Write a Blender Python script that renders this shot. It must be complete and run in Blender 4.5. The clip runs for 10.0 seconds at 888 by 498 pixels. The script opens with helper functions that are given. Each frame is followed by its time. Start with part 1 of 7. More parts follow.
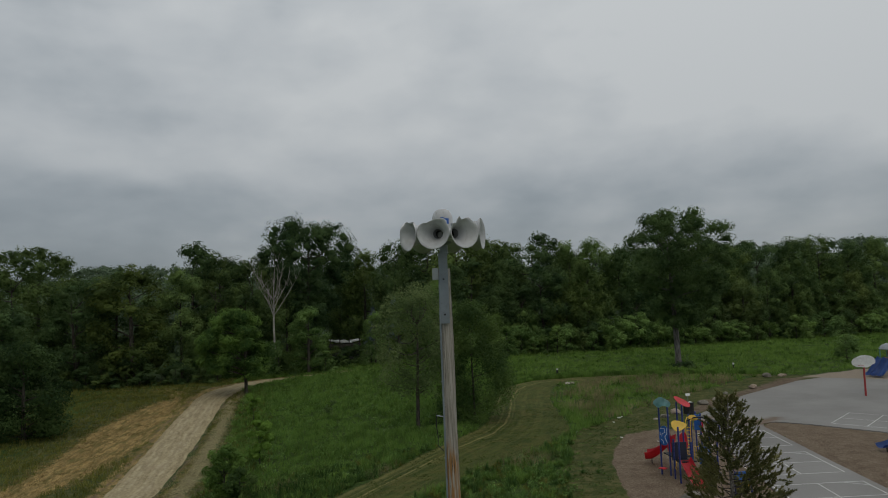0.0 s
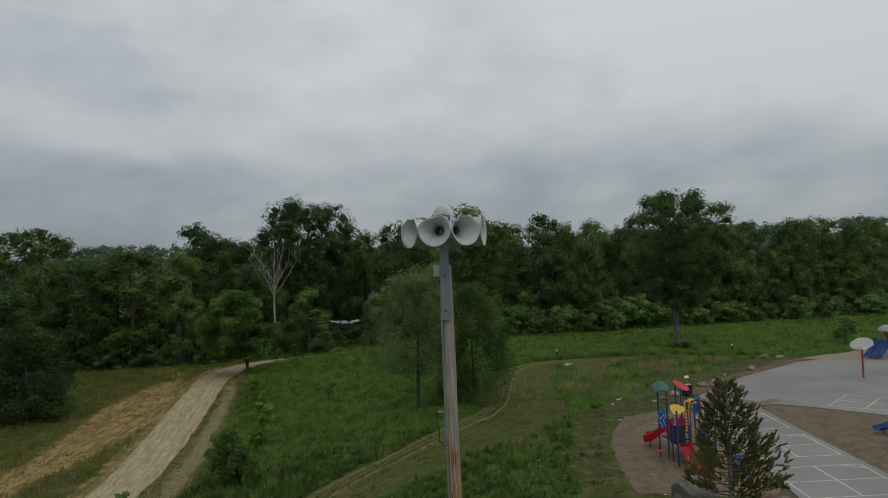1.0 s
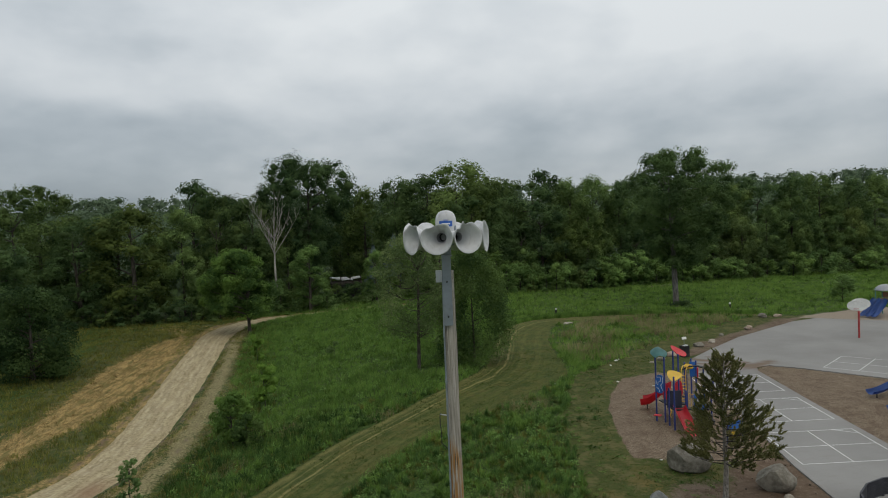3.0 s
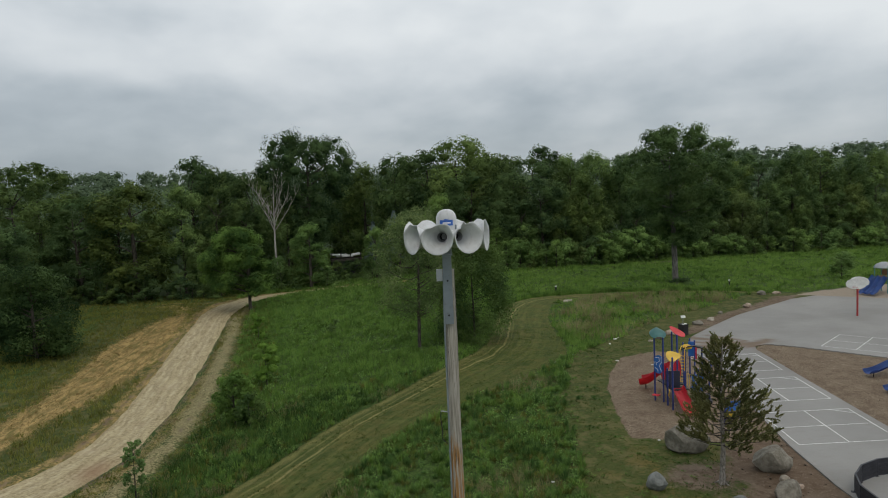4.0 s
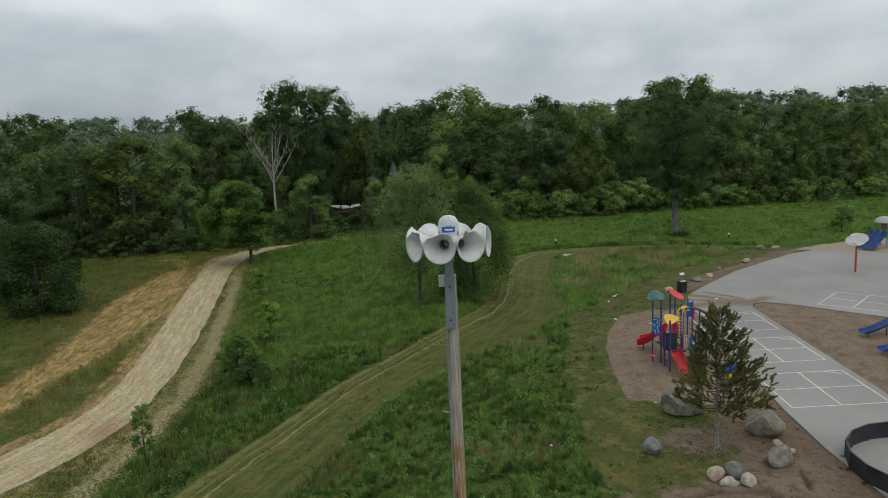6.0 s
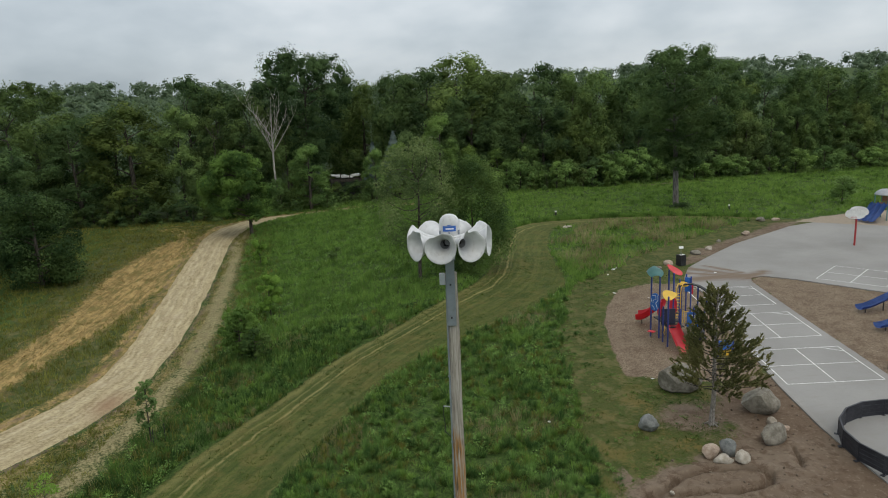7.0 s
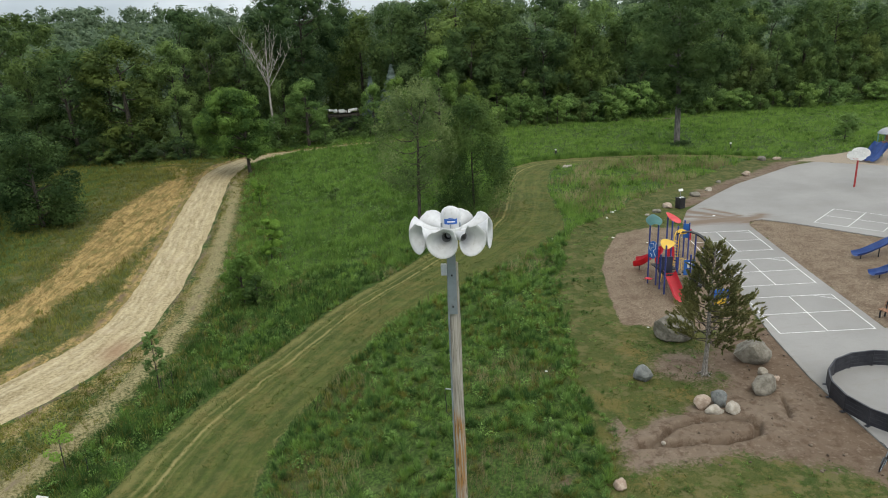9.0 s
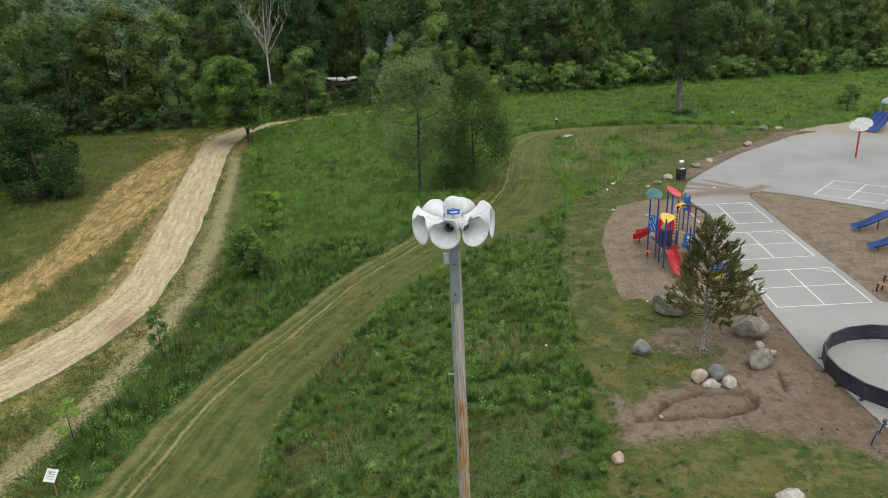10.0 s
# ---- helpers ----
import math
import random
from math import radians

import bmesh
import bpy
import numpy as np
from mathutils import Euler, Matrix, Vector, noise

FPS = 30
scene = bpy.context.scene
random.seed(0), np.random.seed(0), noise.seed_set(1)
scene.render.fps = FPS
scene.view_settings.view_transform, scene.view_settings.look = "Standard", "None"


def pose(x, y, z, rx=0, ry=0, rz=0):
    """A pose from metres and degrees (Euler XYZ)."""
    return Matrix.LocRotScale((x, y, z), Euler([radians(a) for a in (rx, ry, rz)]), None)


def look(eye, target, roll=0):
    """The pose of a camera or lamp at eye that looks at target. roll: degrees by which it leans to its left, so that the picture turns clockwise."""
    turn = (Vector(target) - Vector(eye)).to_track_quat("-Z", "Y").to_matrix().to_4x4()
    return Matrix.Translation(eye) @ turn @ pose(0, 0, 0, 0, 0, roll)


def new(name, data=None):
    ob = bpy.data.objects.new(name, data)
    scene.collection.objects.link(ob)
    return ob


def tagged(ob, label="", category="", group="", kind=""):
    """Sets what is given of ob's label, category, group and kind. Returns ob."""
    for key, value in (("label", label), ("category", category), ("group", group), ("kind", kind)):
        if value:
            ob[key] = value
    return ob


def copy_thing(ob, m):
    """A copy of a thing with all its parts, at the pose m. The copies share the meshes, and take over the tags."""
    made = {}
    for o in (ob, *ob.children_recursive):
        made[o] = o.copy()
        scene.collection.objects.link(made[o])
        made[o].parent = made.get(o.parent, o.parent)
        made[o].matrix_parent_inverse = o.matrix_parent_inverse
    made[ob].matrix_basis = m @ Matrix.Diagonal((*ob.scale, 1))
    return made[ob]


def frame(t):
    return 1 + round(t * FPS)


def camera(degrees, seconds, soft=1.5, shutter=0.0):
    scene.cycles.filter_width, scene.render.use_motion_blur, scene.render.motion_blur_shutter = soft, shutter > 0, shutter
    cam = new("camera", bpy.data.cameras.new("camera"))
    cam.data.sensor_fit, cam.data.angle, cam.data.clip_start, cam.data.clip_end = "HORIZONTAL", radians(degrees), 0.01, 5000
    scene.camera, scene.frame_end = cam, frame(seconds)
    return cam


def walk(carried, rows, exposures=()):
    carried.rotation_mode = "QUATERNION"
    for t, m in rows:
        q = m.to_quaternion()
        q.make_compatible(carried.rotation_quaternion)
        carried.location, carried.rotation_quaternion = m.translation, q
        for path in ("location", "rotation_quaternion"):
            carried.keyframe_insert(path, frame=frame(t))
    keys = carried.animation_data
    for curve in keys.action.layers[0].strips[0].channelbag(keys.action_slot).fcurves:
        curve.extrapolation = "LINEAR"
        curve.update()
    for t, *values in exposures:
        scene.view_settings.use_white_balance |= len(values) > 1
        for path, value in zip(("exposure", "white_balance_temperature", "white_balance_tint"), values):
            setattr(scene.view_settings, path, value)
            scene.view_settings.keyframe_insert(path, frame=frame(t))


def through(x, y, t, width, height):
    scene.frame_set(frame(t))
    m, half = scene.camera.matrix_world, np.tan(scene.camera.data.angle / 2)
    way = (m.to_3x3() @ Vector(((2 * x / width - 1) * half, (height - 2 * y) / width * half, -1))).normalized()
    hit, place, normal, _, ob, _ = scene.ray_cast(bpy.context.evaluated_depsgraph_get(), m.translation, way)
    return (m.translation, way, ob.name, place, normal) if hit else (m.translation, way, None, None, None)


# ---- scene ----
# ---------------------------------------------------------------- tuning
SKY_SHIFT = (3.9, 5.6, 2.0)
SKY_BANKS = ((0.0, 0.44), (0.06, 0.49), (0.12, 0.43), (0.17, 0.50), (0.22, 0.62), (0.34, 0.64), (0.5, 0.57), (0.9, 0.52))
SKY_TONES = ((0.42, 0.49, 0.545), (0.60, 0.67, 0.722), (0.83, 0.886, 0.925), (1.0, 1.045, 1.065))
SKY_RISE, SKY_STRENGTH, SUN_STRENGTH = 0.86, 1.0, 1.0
EXPOSURES = [(0.0, -1.51), (1.0, -1.34), (2.5, -1.03), (5.5, -0.78), (7.0, -0.56), (8.0, -0.32), (9.0, -0.1), (10.0, -0.02)]
# Woods' leaf greens; a little haze blue is mixed into the colour.
LEAF_DARK, LEAF_MID = (0.075, 0.128, 0.045), (0.215, 0.315, 0.102)

# ---------------------------------------------------------------- camera
cam = camera(65.8, 10.0, soft=1.0)
PATH = [
    (0, (0.057, -0.335, 11.311), (0.348, 1.641, 11.428), -2.4),
    (0.5, (0.055, -0.353, 11.43), (0.345, 1.625, 11.515), -2.4),
    (1, (0.046, -0.337, 11.623), (0.335, 1.641, 11.680), -2.4),
    (1.5, (0.059, -0.322, 11.856), (0.346, 1.657, 11.875), -2.4),
    (2, (0.051, -0.312, 12.105), (0.338, 1.667, 12.091), -2.4),
    (2.5, (0.046, -0.305, 12.372), (0.332, 1.674, 12.323), -2.4),
    (4, (0.054, -0.307, 13.054), (0.334, 1.666, 12.893), -2.5),
    (4.5, (0.069, -0.277, 13.325), (0.348, 1.693, 13.125), -2.5),
    (5, (0.084, -0.257, 13.593), (0.36, 1.71, 13.354), -2.5),
    (5.5, (0.072, -0.232, 13.862), (0.346, 1.73, 13.585), -2.6),
    (7, (0.083, -0.193, 14.74), (0.348, 1.746, 14.324), -2.5),
    (7.5, (0.096, -0.138, 15.017), (0.359, 1.789, 14.551), -2.6),
    (8, (0.117, -0.102, 15.296), (0.375, 1.813, 14.78), -2.6),
    (8.5, (0.109, -0.094, 15.596), (0.364, 1.808, 15.031), -2.6),
    (9, (0.103, -0.078, 15.879), (0.355, 1.809, 15.266), -2.6),
    (9.5, (0.089, -0.032, 16.123), (0.338, 1.84, 15.463), -2.6),
    (10, (0.066, -0.093, 16.332), (0.31, 1.763, 15.628), -2.7),
]
walk(cam, [(t, look(eye, target, roll)) for t, eye, target, roll in PATH], exposures=EXPOSURES)

# ---------------------------------------------------------------- world and light
world = bpy.data.worlds.new("overcast_sky")
scene.world = world
world.use_nodes = True
wt = world.node_tree
wt.nodes.clear()


def wnode(kind, **values):
    n = wt.nodes.new(kind)
    for key, v in values.items():
        n.inputs[key].default_value = v
    return n


def wmath(op, a, b=None):
    n = wt.nodes.new("ShaderNodeMath")
    n.operation = op
    for i, v in enumerate((a, b)):
        if v is None:
            continue
        if isinstance(v, (int, float)):
            n.inputs[i].default_value = v
        else:
            wt.links.new(v, n.inputs[i])
    return n.outputs[0]


SUN_UP, SUN_ROUND = radians(58), radians(200)
coord = wt.nodes.new("ShaderNodeTexCoord")
split = wt.nodes.new("ShaderNodeSeparateXYZ")
wt.links.new(coord.outputs["Generated"], split.inputs[0])
up = wmath("MAXIMUM", split.outputs["Z"], 0.0)
around = wmath("ARCTAN2", split.outputs["X"], split.outputs["Y"])


def cloud_noise(across, upward, shift, detail, rough, warp):
    """Noise in the sky's bearing and height, stretched along the horizon."""
    flat = wt.nodes.new("ShaderNodeCombineXYZ")
    wt.links.new(wmath("MULTIPLY", around, across), flat.inputs[0])
    wt.links.new(wmath("MULTIPLY", up, upward), flat.inputs[1])
    flat.inputs[2].default_value = shift
    n = wnode("ShaderNodeTexNoise", Scale=1.0, Detail=detail, Roughness=rough, Distortion=warp)
    wt.links.new(flat.outputs[0], n.inputs["Vector"])
    return wmath("SUBTRACT", n.outputs[0], 0.5)


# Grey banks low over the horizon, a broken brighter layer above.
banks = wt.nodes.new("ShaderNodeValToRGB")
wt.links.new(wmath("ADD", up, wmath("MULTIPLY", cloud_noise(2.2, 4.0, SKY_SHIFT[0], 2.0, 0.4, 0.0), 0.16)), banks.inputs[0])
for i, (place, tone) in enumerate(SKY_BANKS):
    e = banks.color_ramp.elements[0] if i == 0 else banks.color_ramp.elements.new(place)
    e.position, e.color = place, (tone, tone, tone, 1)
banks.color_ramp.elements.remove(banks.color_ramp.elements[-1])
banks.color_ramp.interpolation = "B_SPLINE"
puffs = wmath("ADD", wmath("MULTIPLY", cloud_noise(3.0, 6.5, SKY_SHIFT[1], 4.0, 0.45, 0.1), 0.5), wmath("MULTIPLY", cloud_noise(10.0, 20.0, SKY_SHIFT[2], 4.0, 0.5, 0.1), 0.14))
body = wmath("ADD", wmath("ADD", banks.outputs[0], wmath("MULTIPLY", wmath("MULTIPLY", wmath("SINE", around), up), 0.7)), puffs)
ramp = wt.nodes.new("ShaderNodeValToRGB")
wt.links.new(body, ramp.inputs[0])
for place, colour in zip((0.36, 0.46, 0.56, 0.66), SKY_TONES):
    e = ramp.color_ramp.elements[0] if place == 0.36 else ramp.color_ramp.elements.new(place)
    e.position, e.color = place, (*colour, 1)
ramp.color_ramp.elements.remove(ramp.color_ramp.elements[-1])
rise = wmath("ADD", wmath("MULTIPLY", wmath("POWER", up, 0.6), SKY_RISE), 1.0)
cloud = wt.nodes.new("ShaderNodeVectorMath")
cloud.operation = "SCALE"
wt.links.new(ramp.outputs[0], cloud.inputs[0])
wt.links.new(rise, cloud.inputs["Scale"])
clear = wt.nodes.new("ShaderNodeTexSky")
clear.sky_type, clear.sun_disc = "NISHITA", False
clear.sun_elevation, clear.sun_rotation = SUN_UP, SUN_ROUND
both = wt.nodes.new("ShaderNodeVectorMath")
both.operation = "MULTIPLY_ADD"
both.inputs[1].default_value = (0.012, 0.012, 0.012)
wt.links.new(clear.outputs[0], both.inputs[0])
wt.links.new(cloud.outputs[0], both.inputs[2])
glow = wnode("ShaderNodeBackground", Strength=SKY_STRENGTH)
wt.links.new(both.outputs[0], glow.inputs["Color"])
wt.links.new(glow.outputs[0], wt.nodes.new("ShaderNodeOutputWorld").inputs[0])

sun = new("sun", bpy.data.lights.new("sun", "SUN"))
sun.data.energy, sun.data.angle, sun.data.color = SUN_STRENGTH, radians(25), (1.0, 0.87, 0.66)
# The sky's rotation turns clockwise from north, seen from above.
sun_way = Vector((math.sin(SUN_ROUND) * math.cos(SUN_UP), math.cos(SUN_ROUND) * math.cos(SUN_UP), math.sin(SUN_UP)))
sun.matrix_world = look(sun_way * 60, (0, 0, 0))

# ---------------------------------------------------------------- materials


class Mat:
    """A small builder of node materials."""

    def __init__(self, name, rough=0.8, metal=0.0, gloss=0.5):
        self.m = bpy.data.materials.new(name)
        self.m.use_nodes = True
        self.t = self.m.node_tree
        self.b = self.t.nodes["Principled BSDF"]
        self.b.inputs["Roughness"].default_value = rough
        self.b.inputs["Metallic"].default_value = metal
        self.b.inputs["Specular IOR Level"].default_value = gloss
        self.place = self.t.nodes.new("ShaderNodeTexCoord").outputs["Object"]

    def put(self, socket, v):
        if isinstance(v, (int, float)):
            socket.default_value = v
        elif isinstance(v, tuple):
            socket.default_value = (*v, 1) if len(v) == 3 and socket.type == "RGBA" else v
        else:
            self.t.links.new(v, socket)

    def world_place(self):
        self.place = self.t.nodes.new("ShaderNodeNewGeometry").outputs["Position"]
        return self

    def scaled(self, sx, sy, sz):
        n = self.t.nodes.new("ShaderNodeMapping")
        n.inputs["Scale"].default_value = (sx, sy, sz)
        self.t.links.new(self.place, n.inputs[0])
        return n.outputs[0]

    def noise(self, scale, detail=4.0, rough=0.55, at=None, distortion=0.0):
        n = self.t.nodes.new("ShaderNodeTexNoise")
        for key, v in (("Scale", scale), ("Detail", detail), ("Roughness", rough), ("Distortion", distortion)):
            n.inputs[key].default_value = v
        self.t.links.new(at or self.place, n.inputs["Vector"])
        return n.outputs[0]

    def cells(self, scale, at=None):
        n = self.t.nodes.new("ShaderNodeTexVoronoi")
        n.inputs["Scale"].default_value = scale
        self.t.links.new(at or self.place, n.inputs["Vector"])
        return n.outputs["Distance"], n.outputs["Color"]

    def math(self, op, a, b=0.0, clamp=False):
        n = self.t.nodes.new("ShaderNodeMath")
        n.operation, n.use_clamp = op, clamp
        self.put(n.inputs[0], a)
        self.put(n.inputs[1], b)
        return n.outputs[0]

    def ramp(self, v, lo, hi):
        n = self.t.nodes.new("ShaderNodeMapRange")
        n.interpolation_type = "SMOOTHSTEP"
        self.put(n.inputs[0], v)
        n.inputs[1].default_value, n.inputs[2].default_value = lo, hi
        return n.outputs[0]

    def mix(self, f, a, b):
        n = self.t.nodes.new("ShaderNodeMix")
        n.data_type = "RGBA"
        self.put(n.inputs[0], f)
        self.put(n.inputs[6], a)
        self.put(n.inputs[7], b)
        return n.outputs[2]

    def pair(self, a, b):
        n = self.t.nodes.new("ShaderNodeCombineXYZ")
        self.put(n.inputs[0], a)
        self.put(n.inputs[1], b)
        return n.outputs[0]

    def island(self):
        return self.t.nodes.new("ShaderNodeNewGeometry").outputs["Random Per Island"]

    def each(self):
        return self.t.nodes.new("ShaderNodeObjectInfo").outputs["Random"]

    def zone(self, name):
        n = self.t.nodes.new("ShaderNodeAttribute")
        n.attribute_name = name
        return n.outputs["Fac"]

    def colour(self, c):
        self.put(self.b.inputs["Base Color"], c)
        return self

    def rough(self, v):
        self.put(self.b.inputs["Roughness"], v)
        return self

    def bump(self, v, strength=0.3, distance=0.02):
        n = self.t.nodes.new("ShaderNodeBump")
        n.inputs["Strength"].default_value, n.inputs["Distance"].default_value = strength, distance
        self.put(n.inputs["Height"], v)
        self.t.links.new(n.outputs[0], self.b.inputs["Normal"])
        return self


def leaf_material(name, dark, light, tip=None, through=0.42, spread=0.2, patches=0.3, hue=0.0):
    """Foliage: the tone varies leaf by leaf, tree by tree and in patches, and light comes through."""
    k = Mat(name, rough=0.7, gloss=0.1)
    patch = k.noise(patches, 2.0)
    v = k.math("ADD", k.math("MULTIPLY", k.island(), spread), k.math("MULTIPLY", k.ramp(patch, 0.40, 0.62), 1 - spread))
    v = k.math("ADD", v, k.math("MULTIPLY", k.math("SUBTRACT", k.each(), 0.5), 0.6), clamp=True)
    warm = tuple(q * f for q, f in zip(dark, (1.22, 1.06, 0.8))), tuple(q * f for q, f in zip(light, (1.22, 1.06, 0.8)))
    c = k.mix(k.math("MULTIPLY", k.ramp(k.math("FRACT", k.math("MULTIPLY", k.each(), 7.31)), 0.45, 1.0), hue), k.mix(v, dark, light), k.mix(v, *warm))
    if tip:
        c = k.mix(k.math("MULTIPLY", k.ramp(k.island(), 0.86, 0.97), 0.6), c, tip)
    k.colour(c)
    glow = k.t.nodes.new("ShaderNodeBsdfTranslucent")
    k.put(glow.inputs[0], c)
    both = k.t.nodes.new("ShaderNodeMixShader")
    both.inputs[0].default_value = through
    k.t.links.new(k.b.outputs[0], both.inputs[1])
    k.t.links.new(glow.outputs[0], both.inputs[2])
    k.t.links.new(both.outputs[0], k.t.nodes["Material Output"].inputs[0])
    return k.m


def paint(name, c, rough=0.45, wear=0.25, dirt=(0.2, 0.17, 0.13), metal=0.0, scale=3.0):
    """Paint or moulded plastic, faded and a little dirty."""
    k = Mat(name, rough=rough, metal=metal)
    faded = tuple(min(1.0, v * 1.25 + 0.02) for v in c)
    base = k.mix(k.ramp(k.noise(scale * 0.4, 3.0), 0.35, 0.7), c, faded)
    k.colour(k.mix(k.math("MULTIPLY", k.ramp(k.noise(scale * 3, 6.0, 0.65), 0.5, 0.75), wear), base, dirt))
    k.rough(k.math("ADD", k.math("MULTIPLY", k.noise(scale * 4), 0.25), rough - 0.12))
    return k.bump(k.noise(scale * 14, 3.0), 0.08, 0.004).m


M_LEAF = leaf_material("leaf_green", LEAF_DARK, LEAF_MID, (0.11, 0.15, 0.04), hue=0.6)
M_LEAF_OAK = leaf_material("leaf_oak", (0.045, 0.085, 0.034), (0.13, 0.205, 0.072), (0.13, 0.185, 0.065), hue=0.8)
M_LEAF_OLIVE = leaf_material("leaf_olive", (0.042, 0.078, 0.028), (0.128, 0.188, 0.058), (0.13, 0.175, 0.055), hue=0.8)
M_LEAF_DARK = leaf_material("leaf_dark", (0.03, 0.06, 0.02), (0.1, 0.16, 0.05), (0.12, 0.18, 0.055))
M_LEAF_BUSH = leaf_material("leaf_bush", (0.042, 0.085, 0.026), (0.15, 0.228, 0.062), (0.17, 0.25, 0.07))
M_LEAF_LIGHT = leaf_material("leaf_yellow_green", (0.075, 0.13, 0.034), (0.195, 0.30, 0.07), (0.2, 0.27, 0.07), hue=0.4)
M_LEAF_CROWN = leaf_material("leaf_pale_olive", (0.098, 0.175, 0.052), (0.25, 0.385, 0.112), (0.25, 0.35, 0.105), hue=0.3)
M_LEAF_GREY = leaf_material("leaf_willow", (0.07, 0.115, 0.045), (0.18, 0.262, 0.095), (0.17, 0.22, 0.08), hue=0.8)
M_MAPLE = leaf_material("leaf_field_maple", (0.046, 0.098, 0.025), (0.178, 0.292, 0.063), (0.2, 0.3, 0.068), 0.4)
M_SAPLING = leaf_material("leaf_sapling", (0.15, 0.27, 0.045), (0.35, 0.54, 0.105), (0.36, 0.5, 0.11), 0.45)
M_LEAF_ELM = leaf_material("leaf_elm", (0.10, 0.15, 0.055), (0.26, 0.33, 0.125), (0.27, 0.33, 0.14), 0.45)
M_LEAF_MAPLE = leaf_material("leaf_maple", (0.09, 0.16, 0.052), (0.235, 0.355, 0.11), (0.23, 0.33, 0.1), hue=0.3)
# Leaves of the far woods, with the haze of distance mixed into their colour.
M_FAR_HAZE = leaf_material("leaf_far_haze", (0.095, 0.14, 0.085), (0.165, 0.22, 0.13), None, 0.3)
M_PINE = leaf_material("pine_needles", (0.112, 0.122, 0.046), (0.285, 0.275, 0.108), (0.29, 0.235, 0.105), 0.3)
M_SPRUCE = leaf_material("spruce_needles", (0.07, 0.105, 0.095), (0.17, 0.22, 0.2), None, 0.1)
M_GRASS = leaf_material("grass_blades", (0.044, 0.098, 0.02), (0.195, 0.33, 0.07), (0.26, 0.32, 0.1), 0.3, 0.3, 0.7)
M_WEED = leaf_material("weed_leaves", (0.05, 0.108, 0.03), (0.235, 0.385, 0.1), (0.27, 0.39, 0.12), 0.35, 0.35, 1.3)
M_LUSH = leaf_material("lush_blades", (0.036, 0.08, 0.02), (0.135, 0.24, 0.055), (0.2, 0.27, 0.08), 0.3, 0.3, 0.7)
M_OLIVE = leaf_material("olive_grass", (0.085, 0.10, 0.02), (0.24, 0.243, 0.055), (0.38, 0.31, 0.14), 0.3, 0.4, 0.5)
M_MEADOW = leaf_material("meadow_blades", (0.075, 0.142, 0.026), (0.225, 0.365, 0.075), (0.3, 0.37, 0.12), 0.35, 0.35, 0.45)
M_STRAW = leaf_material("cut_straw", (0.2, 0.145, 0.055), (0.43, 0.305, 0.13), (0.47, 0.38, 0.2), 0.2)
M_DRY = leaf_material("dry_stalks", (0.18, 0.148, 0.078), (0.4, 0.34, 0.185), (0.45, 0.4, 0.24), 0.25)
M_TURF = leaf_material("turf_blades", (0.034, 0.06, 0.011), (0.096, 0.138, 0.026), (0.22, 0.21, 0.085), 0.2, 0.4)
M_CHIP = leaf_material("loose_chips", (0.10, 0.072, 0.048), (0.33, 0.265, 0.19), (0.45, 0.38, 0.31), 0.0, 0.8)

k = Mat("bark", rough=0.95, gloss=0.2)
grain = k.noise(3.0, 6.0, 0.6, k.scaled(3, 3, 0.5))
k.colour(k.mix(k.ramp(grain, 0.35, 0.65), (0.032, 0.028, 0.022), (0.105, 0.092, 0.076)))
M_BARK = k.bump(grain, 0.6, 0.05).m

k = Mat("grey_bark", rough=0.95, gloss=0.2)
grain = k.noise(3.0, 6.0, 0.6, k.scaled(3, 3, 0.5))
k.colour(k.mix(k.ramp(grain, 0.35, 0.65), (0.08, 0.075, 0.068), (0.2, 0.185, 0.168)))
M_GREYBARK = k.bump(grain, 0.6, 0.05).m

k = Mat("dead_bark", rough=0.9, gloss=0.2)
grain = k.noise(2.0, 6.0, 0.6, k.scaled(3, 3, 0.4))
k.colour(k.mix(k.ramp(grain, 0.35, 0.7), (0.26, 0.24, 0.215), (0.52, 0.49, 0.44)))
M_DEAD = k.bump(grain, 0.4, 0.03).m

# The ground: rough meadow soil, mown turf, dry straw, bare earth, wood chips and sand, by zones of the plan.
k = Mat("ground_cover", rough=0.95, gloss=0.15).world_place()
wide, mid, fine, grit = k.noise(0.12, 3.0), k.noise(0.9, 4.0), k.noise(7.0, 5.0, 0.6), k.noise(38.0, 4.0, 0.7)
ragged = k.math("ADD", k.math("MULTIPLY", k.math("SUBTRACT", mid, 0.5), 0.9), k.math("MULTIPLY", k.math("SUBTRACT", fine, 0.5), 0.9))


def zoned(name, lo=0.35, hi=0.65):
    return k.ramp(k.math("ADD", k.zone(name), ragged), lo, hi)


# Rough growth, darkened: shade in the gaps between clumps is put into this green.
rank = k.mix(k.ramp(fine, 0.35, 0.68), (0.024, 0.046, 0.011), (0.08, 0.13, 0.028))
rank = k.mix(k.math("MULTIPLY", k.ramp(mid, 0.54, 0.70), 0.4), rank, (0.11, 0.115, 0.05))
turf = k.mix(k.ramp(grit, 0.3, 0.72), (0.029, 0.041, 0.011), (0.092, 0.108, 0.029))
turf = k.mix(k.math("MULTIPLY", k.ramp(mid, 0.46, 0.66), 0.4), turf, (0.125, 0.13, 0.037))
clover = k.noise(2.3, 6.0, 0.7)
turf = k.mix(k.math("MULTIPLY", k.ramp(clover, 0.52, 0.58), 0.75), turf, (0.036, 0.062, 0.013))
turf = k.mix(k.math("MULTIPLY", k.ramp(clover, 0.47, 0.38), 0.5), turf, (0.128, 0.12, 0.04))
